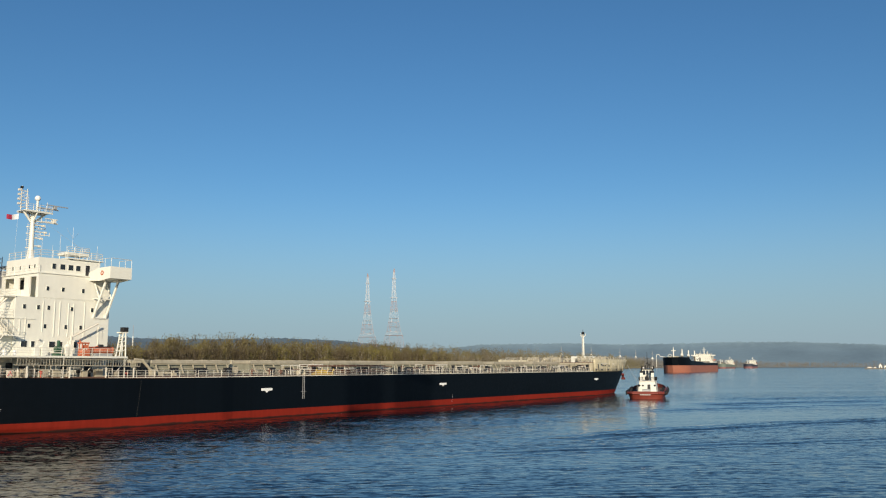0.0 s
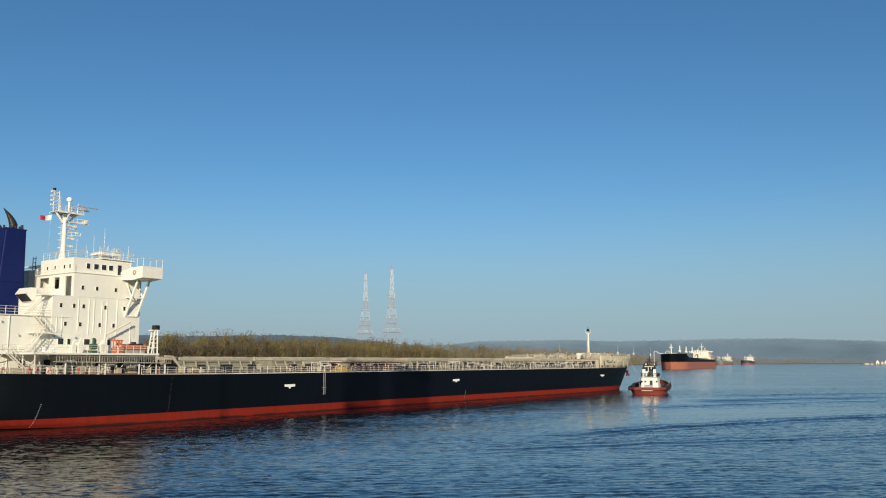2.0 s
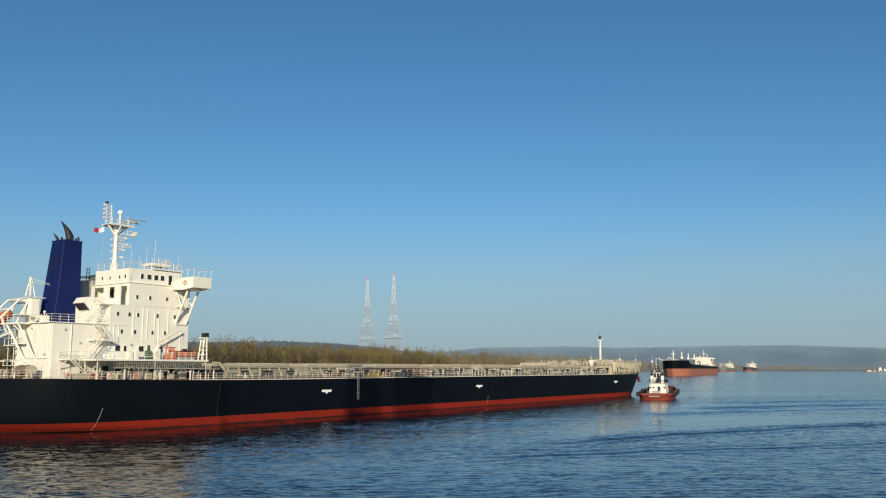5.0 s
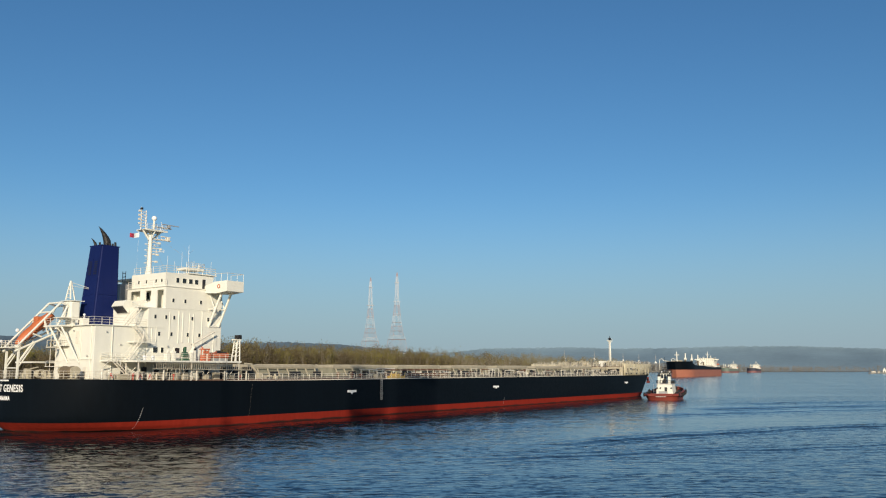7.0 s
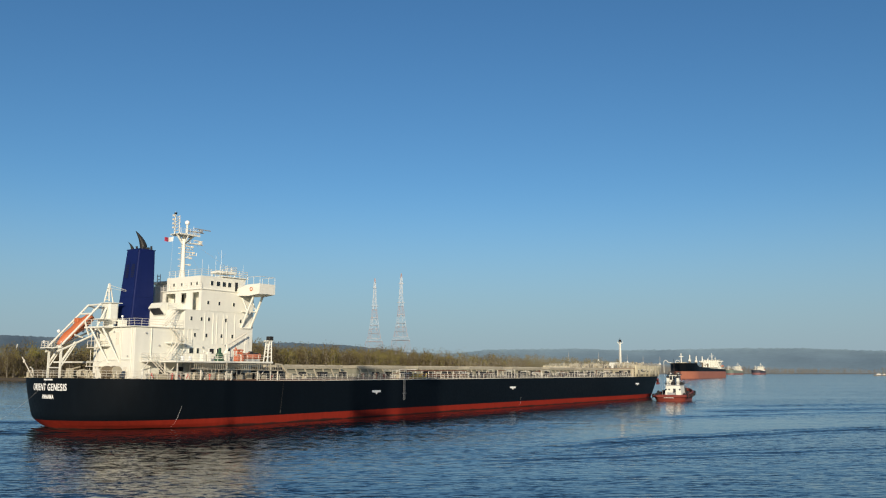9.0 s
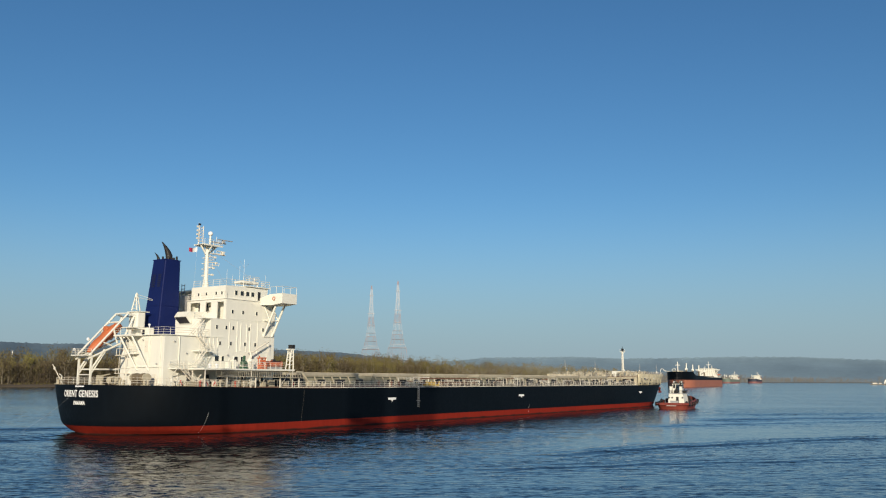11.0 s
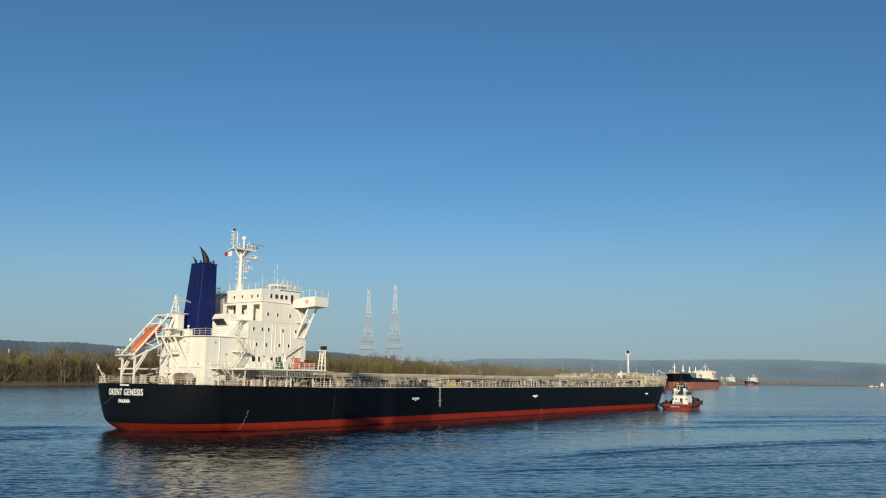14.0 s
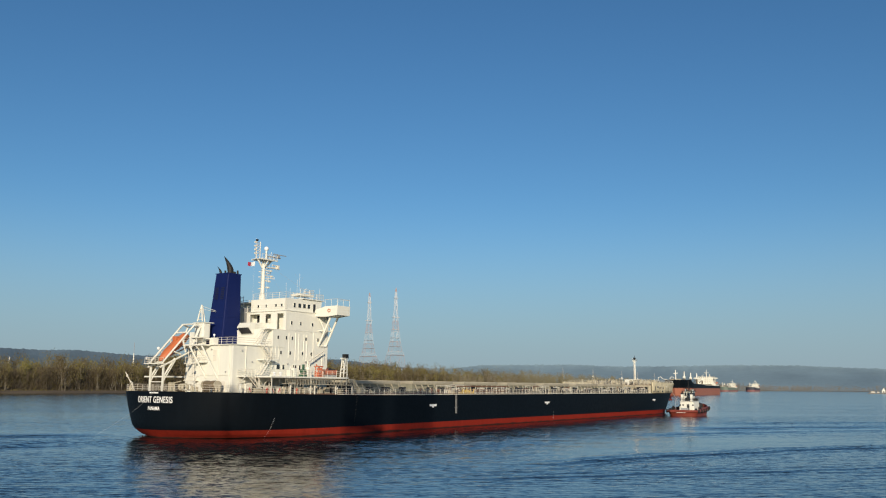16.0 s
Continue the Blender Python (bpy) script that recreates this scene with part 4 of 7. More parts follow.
    for x, z in ((-39.4, 11.2), (-38.4, 11.5), (-35.0, 11.4), (-34.6, 11.7)):
        box(bm, x - 0.35, x + 0.35, -13.6, -12.8, 10.07, z, 0.06)
        beam(bm, (x, -13.2, z), (x + 0.2, -13.2, z + 0.6), 0.08, 5)
    pieces("vent", bm, M_WHITE, ship)
    railing([(-34.0, -16.0, 10.07), (-29.2, -16.0, 10.07)], ship, 1.05, 1.2)
    # stair flights and landings on the after side of the house
    ladder(ship, (-44.6, -10.0, 15.25), (-41.9, -10.0, 18.2), 0.8)
    ladder(ship, (-41.9, -11.3, 12.8), (-44.2, -11.3, 15.25), 0.8)
    ladder(ship, (-45.8, -12.4, 10.07), (-43.6, -12.4, 12.8), 0.8)
    bm = B()
    box(bm, -48.9, -46.72, -12.5, -10.62, 9.85, 10.05)
    beam(bm, (-48.7, -12.3, 9.85), (-48.7, -10.7, 8.3), 0.08, 5)
    part("side_walkway", bm, M_WHITE, ship)
    railing([(-46.8, -12.45, 10.05), (-48.85, -12.45, 10.05), (-48.85, -10.7, 10.05)], ship)
    ladder(ship, (-48.4, -13.0, 10.05), (-45.6, -13.0, DECK + 0.3), 0.8)
    railing([(-41.25, -10.7, 18.2), (-41.25, -6.4, 18.2)], ship)
    bm = B()
    box(bm, -44.6, -41.3, -12.2, -10.6, 12.7, 12.85)
    box(bm, -43.0, -41.3, -10.9, -9.0, 18.05, 18.2)
    pieces("stair_landing", bm, M_WHITE, ship)
    bm = B()
    slab(bm, [(-42.6, 18.55), (-42.0, 19.4), (-38.25, 19.5), (-38.25, 18.22), (-41.32, 18.22), (-41.5, 17.4)], -6.2, -3.2)
    hood = part("air_intake_hood", bm, M_WHITE, ship, "white scoop-shaped air intake hood")
    # dark plate over the scoop's open mouth, painted in for its inner shade
    bm = B()
    slab(bm, [(-42.6, 18.42), (-42.52, 18.5), (-41.52, 17.56), (-41.6, 17.48)], -6.0, -3.4)
    part("intake_grille", bm, M_DARK, hood)
    railing([(-44.5, -12.1, 12.85), (-41.4, -12.1, 12.85)], ship)
    railing([(-46.6, -12.4, 10.07), (-46.6, -16.0, 10.07)], ship)


def build_stern():
    # guard rail round the stern along the deck outline
    half = [q for q in ship_outline(DECK) if q[0] < -30]
    line = [(x + 0.1, -(y - 0.15), DECK) for x, y in half]
    port = [(x + 0.1, (y - 0.15), DECK) for x, y in half]
    railing(port[::-1] + line, ship, 1.1, 1.3)
    # launching frame of the free-fall lifeboat
    bm = B()
    for y in (0.3, 3.5):
        box(bm, -55.15, -54.88, y - 0.13, y + 0.13, DECK, 12.0)
        beam(bm, (-55.6, y, 11.8), (-48.9, y, 18.9), 0.165, 6)
        beam(bm, (-55.6, y, 11.4), (-46.6, y, 15.5), 0.165, 6)
        beam(bm, (-48.9, y, 18.9), (-47.6, y, 18.5), 0.165, 6)
        beam(bm, (-47.7, y, 18.6), (-49.6, y, 14.6), 0.16, 6)
        beam(bm, (-53.0, y, 14.0), (-51.6, y, 13.6), 0.14, 5)
        beam(bm, (-51.4, y, 16.2), (-50.6, y, 14.0), 0.14, 5)
        beam(bm, (-55.0, y, 9.6), (-52.8, y, 12.9), 0.16, 5)
        beam(bm, (-54.9, y, 8.8), (-52.6, y, 12.7), 0.1, 5)
    for x, z in ((-55.0, 8.6), (-48.9, 18.9), (-47.7, 18.5), (-55.3, 11.7), (-50.2, 17.4)):
        beam(bm, (x, 0.3, z), (x, 3.5, z), 0.14, 6)
    box(bm, -56.3, -55.2, 0.0, 3.8, 11.9, 12.05)
    part("lifeboat_launching_frame", bm, M_WHITE, ship, "white steel free-fall launching frame")
    railing([(-55.2, 3.7, 12.05), (-56.2, 3.7, 12.05), (-56.2, 0.1, 12.05), (-55.2, 0.1, 12.05)], ship, 0.9, 1.0)
    # free-fall lifeboat
    bm = B()
    a, b = Vector((-54.6, 1.9, 12.5)), Vector((-49.3, 1.9, 16.9))
    d = (b - a).normalized()
    up = Vector((0, 1, 0)).cross(d)
    up = up if up.z > 0 else -up
    L = (b - a).length
    secs = []
    n = 12
    for i in range(11):
        u = i / 10
        w = 1.05 * min(1.0, (0.12 + u * 3.2)) ** 0.6 * (1.0 if u < 0.85 else 1 - (u - 0.85) * 2.2)
        h = (0.8 if u < 0.6 else 0.95) * min(1.0, (0.15 + u * 3.0)) ** 0.6 * (1.0 if u < 0.88 else 0.85)
        ring = []
        for k in range(n):
            t = 2 * math.pi * k / n
            v = a + d * (u * L) + Vector((0, w * math.cos(t), 0)) + up * (h * math.sin(t) * (1.0 if math.sin(t) > 0 else 0.75))
            ring.append(bm.verts.new(v))
        secs.append(ring)
    for p, q in zip(secs, secs[1:]):
        for i in range(n):
            bm.faces.new((p[i], p[(i + 1) % n], q[(i + 1) % n], q[i]))
    bm.faces.new(secs[0])
    bm.faces.new(secs[-1][::-1])
    bmesh.ops.recalc_face_normals(bm, faces=bm.faces)
    lb = part("lifeboat", bm, M_ORANGE, ship, "orange enclosed free-fall lifeboat", True)
    bm = B()
    c = a + d * (L * 0.72) + up * 1.0
    box(bm, c.x - 0.5, c.x + 0.5, c.y - 0.5, c.y + 0.5, c.z - 0.5, c.z + 0.25, 0.12)
    part("cockpit", bm, M_ORANGE, lb)
    bm = B()
    ball(bm, (-55.9, 3.6, 12.9), 0.22)
    ball(bm, (-53.4, 3.9, 14.6), 0.3, 2, (1, 0.5, 1))
    pieces("float_lamp", bm, M_MARK, ship)
    # mooring gear
    for x, y, s in ((-53.8, 8.5, 0.6), (-52.6, -0.6, 0.6)):
        bm = B()
        beam(bm, (x, y - 1.3 * s, DECK + 0.9), (x, y + 1.3 * s, DECK + 0.9), 0.45 * s, 14)
        for k in (-1.3, 0.0, 1.3):
            beam(bm, (x, y + k * s - 0.06, DECK + 0.9), (x, y + k * s + 0.06, DECK + 0.9), 0.85 * s, 16)
        box(bm, x - 0.7, x + 0.7, y + 1.4 * s, y + 2.2 * s, DECK, DECK + 1.3, 0.05)
        box(bm, x - 0.8, x + 0.8, y - 1.6 * s, y + 2.2 * s, DECK, DECK + 0.12)
        part("mooring_winch", bm, M_WINCH, ship, "brownish painted mooring winch")
    M_TARP = material("tarpaulin", (0.165, 0.128, 0.08), 0.9, vary=0.45, scale=1.2, bump=0.3)
    bm = B()
    n = 18
    rows = []
    for i in range(9):
        u = i / 8
        r = 0.80 + 0.07 * math.sin(9 * u) - (0.28 if i in (0, 8) else 0.0)
        rows.append([bm.verts.new((-52.2 + r * math.cos(2 * math.pi * k / n) + 0.03 * math.sin(5 * u + k), -9.6 + 2.7 * u, DECK + 1.25 + r * math.sin(2 * math.pi * k / n))) for k in range(n)])
    for p, q in zip(rows, rows[1:]):
        for k in range(n):
            bm.faces.new((p[k], p[(k + 1) % n], q[(k + 1) % n], q[k]))
    bm.faces.new(rows[0])
    bm.faces.new(rows[-1])
    bmesh.ops.recalc_face_normals(bm, faces=bm.faces)
    cov = part("covered_winch", bm, M_TARP, ship, "winch drum under a grey-brown tarpaulin", True)
    bm = B()
    for y in (-9.85, -6.8):
        beam(bm, (-52.2, y, DECK + 1.25), (-52.2, y + 0.16, DECK + 1.25), 0.80, 18)
    pieces("flange", bm, M_BUFF, cov)
    bm = B()
    for y in (-9.5, -7.2):
        box(bm, -52.9, -51.5, y - 0.2, y + 0.2, DECK, DECK + 0.6)
    pieces("bedplate", bm, M_WINCH, cov)
    for x, y, r in ((-53.6, -3.6, 0.62), (-53.4, -2.6, 0.55), (-53.5, -4.6, 0.5)):
        bm = B()
        for k in range(14):
            a0, a1 = 2 * math.pi * k / 14, 2 * math.pi * (k + 1) / 14
            for q in (-0.16, 0.0, 0.16):
                beam(bm, (x + r * math.cos(a0), y + q, DECK + 0.75 + r * math.sin(a0)), (x + r * math.cos(a1), y + q, DECK + 0.75 + r * math.sin(a1)), 0.08, 5)
        part("rope_reel", bm, M_BUFF, ship, "pale mooring rope on a reel")
    for x, y in ((-49.5, -14.0), (-45.4, -15.0), (-43.8, -15.1)):
        bm = B()
        box(bm, x - 0.3, x + 0.3, y - 0.2, y + 0.2, DECK, DECK + 0.95, 0.04)
        st = part("fire_station", bm, M_OFFWHITE, ship)
        bm = B()
        for k in (-1, 1):
            beam(bm, (x + 0.32 * k, y - 0.22, DECK + 0.2), (x - 0.1 * k, y - 0.22, DECK + 0.85), 0.06, 5)
        part("hose", bm, M_RED, st)
    bm = B()
    beam(bm, (-54.2, 9.2, DECK), (-54.2, 9.2, DECK + 1.5), 0.1, 6)
    beam(bm, (-54.2, 9.2, DECK + 1.5), (-54.5, 9.5, DECK + 1.9), 0.1, 6)
    part("gooseneck_vent", bm, M_OFFWHITE, ship)
    for x, y in ((-55.6, -3.0), (-55.2, -8.0), (-53, -10.8), (-48, -14.2), (-55.5, 7.5), (-43, -15.2)):
        bm = B()
        for k in (-0.35, 0.35):
            beam(bm, (x + k, y, DECK), (x + k, y, DECK + 0.75), 0.2, 10)
            beam(bm, (x + k, y, DECK + 0.7), (x + k, y, DECK + 0.8), 0.26, 10)
        box(bm, x - 0.75, x + 0.75, y - 0.3, y + 0.3, DECK, DECK + 0.1)
        part("bollard", bm, M_BUFF, ship)
    bm = B()
    box(bm, -54.6, -53.8, -1.4, -0.6, DECK, DECK + 1.6, 0.05)
    beam(bm, (-54.2, -1.0, DECK + 1.4), (-53.4, -2.4, DECK + 1.9), 0.12, 6)
    part("deck_gear", bm, M_BUFF, ship, "buff painted deck gear")
    # ensign staff, with the ensign hanging
    bm = B()
    beam(bm, (-55.5, 6.7, DECK), (-56.9, 7.6, DECK + 3.7), 0.07, 6)
    part("ensign_staff", bm, M_OFFWHITE, ship)
    bm = B()
    ball(bm, (-56.65, 7.4, DECK + 3.0), 0.3, 2, (0.6, 0.5, 1.2))
    part("ensign", bm, M_OFFWHITE, ship, "furled pale ensign")
    bm = B()
    pts = []
    for i in range(13):
        u = i / 12
        pts.append(Vector((-57.4 - 0.9 * u * u, -1.6 + 14.6 * u, 7.3 - 7.4 * u - 0.25 * math.sin(math.pi * u))))
    for p, q in zip(pts, pts[1:]):
        beam(bm, p, q, 0.012, 5)
    part("mooring_rope", bm, M_STEEL, ship, "thin grey rope trailing from the stern into the water")


def lettering(text, size, x, y, z, mat, name, wide):
    """Raised letters on the transom, read from astern."""
    cu = bpy.data.curves.new(name, "FONT")
    cu.body, cu.size, cu.extrude = text, size, 0.02
    cu.align_x, cu.align_y = "CENTER", "CENTER"
    cu.offset, cu.space_character = 0.014, 1.12
    tmp = bpy.data.objects.new(name, cu)
    scene.collection.objects.link(tmp)
    me = bpy.data.meshes.new_from_object(tmp.evaluated_get(bpy.context.evaluated_depsgraph_get()))
    bpy.data.objects.remove(tmp)
    xs = [v.co.x for v in me.vertices]
    k = wide / (max(xs) - min(xs))
    me.transform(Matrix.Diagonal((k, 1, 1, 1)))
    for v in me.vertices:
        v.co.z += x - transom_x(y - v.co.x, z + v.co.y) + 0.06
    bm = B()
    bm.from_mesh(me)
    bmesh.ops.remove_doubles(bm, verts=bm.verts, dist=0.0005)
    bm.transform(pose(x, y, z, 90, 0, -90))
    pieces(name, bm, mat, ship)
    bpy.data.meshes.remove(me)


def transom_x(y, z):
    pts = ship_outline(z)[:18]
    ys = [q[1] for q in pts]
    return float(np.interp(abs(y), ys, [q[0] for q in pts]))


def build_marks():
    lettering("ORIENT GENESIS", 1.08, -57.22, -0.35, 5.83, M_MARK, "ship_name_letter", 8.4)
    lettering("PANAMA", 0.8, -57.22, -0.6, 4.72, M_MARK, "home_port_letter", 2.7)
    bm = B()
    for i in range(4):
        box(bm, -57.24, -57.12, -1.5 + 0.55 * i, -1.05 + 0.55 * i, 6.62, 6.78)
    pieces("small_lettering", bm, M_MARK, ship)
    for x, w in ((0.0, 2.5), (51.8, 2.6), (129.8, 2.6)):
        y = -16.15 if x < 100 else -np.interp(x, [q[0] for q in ship_outline(4.7)], [q[1] for q in ship_outline(4.7)]) - 0.02
        bm = B()
        slab(bm, [(x - w / 2, 4.95), (x - w / 2, 4.55), (x - 0.35, 4.5), (x, 4.15), (x + 0.35, 4.5), (x + w / 2, 4.55), (x + w / 2, 4.95)], y - 0.02, y + 0.03)
        part("tug_push_mark", bm, M_MARK, ship)
    # rungs below the gangway gap, pale fender strips and draught figures
    bm = B()
    for x in (8.55, 8.95):
        box(bm, x - 0.035, x + 0.035, -16.2, -16.13, 2.9, DECK)
    for k in range(10):
        box(bm, 8.55, 8.95, -16.2, -16.14, 3.0 + 0.4 * k, 3.04 + 0.4 * k)
    box(bm, 8.1, 9.4, -16.19, -16.13, 4.17, 4.23)
    part("pilot_ladder", bm, M_STEEL, ship, "grey pilot ladder hanging down the side")
    bm = B()
    for x, x1, z0, z1, k in ((-45.2, -44.7, 0.3, 3.2, 12), (55.2, 55.6, 0.7, 2.2, 6)):
        for i in range(k):
            u = i / (k - 1)
            xx, zz = x + (x1 - x) * u, z0 + (z1 - z0) * u
            ol = ship_outline(zz)
            yy = -float(np.interp(xx, [q[0] for q in ol], [q[1] for q in ol]))
            box(bm, xx - 0.03, xx + 0.03, yy - 0.03, yy + 0.02, zz, zz + 0.085)
    pieces("draught_marks", bm, M_MARK, ship)
    # thin slanting bar laid along the plating as a line mark
    bm = B()
    beam(bm, (-24.7, -16.15, 6.6), (-25.3, -16.15, 1.4), 0.006, 5)
    part("hanging_line", bm, M_COAM, ship, "thin grey line slanting down the side")


M_RUSTY = material("rust_brown_paint", (0.16, 0.07, 0.04), 0.75, vary=0.3, scale=0.6, fine=5.0)


def deck_clutter(x0, x1, rng):
    """Pipe runs, valve stands, posts and small housings along the starboard deck."""
    bm = B()
    for k in range(9):
        x, y = rng.uniform(x0, x1), rng.uniform(-15.0, -11.0)
        h = rng.uniform(0.7, 1.9)
        beam(bm, (x, y, DECK), (x, y, DECK + h), rng.uniform(0.03, 0.05), 5)
        if rng.random() < 0.5:
            w = rng.uniform(0.15, 0.5)
            beam(bm, (x - w, y, DECK + h), (x + w, y, DECK + h), 0.05, 5)
    for k in range(8 if x0 > 0 else 3):
        x, y, z = rng.uniform(x0, x1 - 5), rng.uniform(-15.0, -11.4), DECK + rng.uniform(0.6, 2.0)
        l = rng.uniform(2, 6)
        beam(bm, (x, y, z), (x + l, y, z), rng.uniform(0.05, 0.11), 6)
        for q in (0.05, 0.95):
            beam(bm, (x + l * q, y, DECK), (x + l * q, y, z), 0.05, 5)
    pieces("deck_piping", bm, M_OFFWHITE, ship, "pale painted deck piping and posts")
    bm = B()
    for k in range(12):
        x, y = rng.uniform(x0, x1), rng.uniform(-14.8, -10.9)
        w, h = rng.uniform(0.12, 0.45), rng.uniform(0.5, 1.8)
        box(bm, x - w, x + w, y - 0.25, y + 0.25, DECK + rng.choice((0.0, 0.0, 0.5)), DECK + h, 0.03)
    pieces("valve_box", bm, M_DARK, ship, "dark valve boxes and open recesses")
    bm = B()
    for k in range(5):
        x, y = rng.uniform(x0, x1 - 4), rng.uniform(-14.6, -11.2)
        z = DECK + rng.uniform(0.5, 1.9)
        beam(bm, (x, y, z), (x + rng.uniform(0.6, 3.5), y, z), 0.1, 6)
        beam(bm, (x + 0.2, y, DECK), (x + 0.2, y, z), 0.07, 5)
    pieces("rusty_pipe", bm, M_RUSTY, ship, "rust-brown deck pipes")


def build_hatches():
    """Seven hatches: coaming with stays, two side-rolling covers each."""
    bm = B()
    L, W = 15.6, 9.0
    z0, z1 = DECK, 9.05
    for y in (-W, W - 0.25):
        box(bm, 0, L, y, y + 0.25, z0, z1)
    for x in (0, L - 0.25):
        box(bm, x, x + 0.25, -W + 0.25, W - 0.25, z0, z1)
    coam = mesh_of("hatch_coaming", bm, M_COAMING)
    stay = B()
    # stay bracket: deep at the foot
    v = [stay.verts.new(q) for q in ((-0.09, -1.35, 0), (-0.09, -1.55, 0), (-0.09, -0.45, 2.0), (-0.09, -0.25, 2.0))]
    w = [stay.verts.new(q) for q in ((0.09, -1.35, 0), (0.09, -1.55, 0), (0.09, -0.45, 2.0), (0.09, -0.25, 2.0))]
    for i in range(4):
        stay.faces.new((v[i], v[(i + 1) % 4], w[(i + 1) % 4], w[i]))
    stay.faces.new(v[::-1])
    stay.faces.new(w)
    bmesh.ops.recalc_face_normals(stay, faces=stay.faces)
    stay_me = mesh_of("coaming_stay", stay, M_BUFF)
    bm = B()
    box(bm, -0.15, L + 0.15, 0.02, W + 0.3, z1 + 0.02, z1 + 0.55, 0.06)
    for k in range(5):
        x = 1.5 + k * 3.1
        box(bm, x - 0.12, x + 0.12, 0.3, W + 0.36, z1 + 0.55, z1 + 0.65)
    cover = mesh_of("hatch_cover", bm, M_HATCH)
    bm = B()
    box(bm, 0, L, -W - 0.5, -W - 0.38, z1 - 0.1, z1)
    beam(bm, (0, -W - 0.75, DECK + 1.35), (L, -W - 0.75, DECK + 1.35), 0.06, 5)
    ledge = mesh_of("coaming_ledge", bm, M_BUFF)
    for i in range(7):
        x = -18.0 + 20.4 * i
        h = shared("hatch_coaming", coam, ship, pose(x, 0, 0))
        shared("hatch_cover", cover, h, pose(0, 0, 0))
        shared("hatch_cover", cover, h, pose(L, 0, 0, 0, 0, 180))
        shared("coaming_ledge", ledge, h, pose(0, 0, 0))
        for k in range(7):
            shared("coaming_stay", stay_me, h, pose(0.6 + k * 2.4, -W, DECK))
    # deck gear between the hatches and along the starboard side
    rng = random.Random(4)
    for i in range(8):
        x = -20.9 + 20.4 * i
        bm = B()
        for y in (-7.5, -3.0, 3.0, 7.5):
            box(bm, x - 0.9, x + 0.9, y - 0.9, y + 0.9, DECK, DECK + 1.4 + rng.random() * 0.5, 0.06)
            beam(bm, (x, y, DECK + 1.4), (x, y, DECK + 2.5), 0.3, 8)
            ball(bm, (x, y, DECK + 2.6), 0.42, 1, (1, 1, 0.6))
        pieces("vent_head", bm, M_BUFF, ship, "buff mushroom ventilator between hatches")
        bm = B()
        for y in (-11.6, -12.3, -13.4):
            beam(bm, (x - 1, y, DECK + 0.5), (x + 19, y, DECK + 0.5), 0.13, 6)
        for k in range(7):
            box(bm, x + 2.6 * k - 0.1, x + 2.6 * k + 0.1, -13.7, -11.3, DECK, DECK + 0.55)
        pieces("deck_pipe", bm, M_COAM, ship)
        bm = B()
        for k in range(4):
            xx = x + rng.uniform(0, 19)
            y = rng.uniform(-14.6, -11.5)
            h = rng.uniform(0.4, 1.0)
            w = rng.uniform(0.15, 0.45)
            box(bm, xx - w, xx + w, y - 0.35, y + 0.35, DECK, DECK + h, 0.05)
            if rng.random() < 0.6:
                beam(bm, (xx, y, DECK + h), (xx, y, DECK + h + 0.5), 0.16, 6)
        pieces("deck_fitting", bm, M_BUFF, ship)
        # solid near-black boxes painted in for shaded gaps beside the hatches
        bm = B()
        for k in range(3):
            xx = x + 4 + 6 * k + rng.uniform(-1.5, 1.5)
            w = rng.uniform(0.5, 1.3)
            box(bm, xx - w, xx + w, -12.2, -11.4, DECK + 0.4, DECK + 1.5)
        pieces("shadowed_recess", bm, M_DARK, ship, "dark box standing in for a shaded recess")
        if i > 0:
            deck_clutter(x + (6 if i == 1 else 0), x + 19.5, rng)
    # pale plate along the deck edge
    bm = B()
    for k in range(10):
        x0 = -30 + 15.8 * k
        box(bm, x0, x0 + 15.7, -16.1, -15.98, DECK - 0.02, DECK + 0.1)
    pieces("deck_edge_plate", bm, M_OFFWHITE, ship)
    # straight guard rail along both sides, in lengths
    for side in (-1, 1):
        for k in range(10):
            x0 = -30 + 15.7 * k
            railing([(x0, side * 15.95, DECK), (x0 + 15.2, side * 15.95, DECK)], ship, 1.1, 1.5, r=0.035)
    # yellow gangway trestle and pipe covers
    bm = B()
    box(bm, 12.2, 17.4, -15.4, -14.4, DECK, DECK + 0.55, 0.05)
    for k in range(4):
        beam(bm, (12.6 + 1.5 * k, -15.3, DECK + 0.5), (13.0 + 1.5 * k, -15.3, DECK + 1.2), 0.12, 5)
    box(bm, 13.2, 15.6, -15.2, -14.6, DECK + 0.5, DECK + 1.0)
    part("cargo_gear", bm, material("faded_yellow", (0.55, 0.38, 0.08), 0.7, vary=0.35, scale=0.8, fine=5.0), ship, "yellow painted cargo gear on deck")
    bm = B()
    for z, r in ((DECK + 1.75, 0.13), (DECK + 1.0, 0.11), (DECK + 0.6, 0.08)):
        beam(bm, (11.0, -15.1, z), (33.0, -15.1, z), r, 8)
    gan = part("pipe_gantry", bm, M_RUSTY, ship, "rust-brown pipes on white posts along the deck")
    bm = B()
    for k in range(10):
        beam(bm, (11.4 + 2.35 * k, -15.1, DECK), (11.4 + 2.35 * k, -15.1, DECK + 1.9), 0.06, 5)
    pieces("post", bm, M_OFFWHITE, gan)
    bm = B()
    for x in (-1.5, 2.5):
        beam(bm, (x, -14.0, DECK), (x, -14.0, DECK + 1.3), 0.14, 8)
        beam(bm, (x - 0.5, -14.0, DECK + 1.0), (x + 0.5, -14.0, DECK + 1.0), 0.12, 8)
    pieces("manifold", bm, M_RUSTY, ship)
    bm = B()
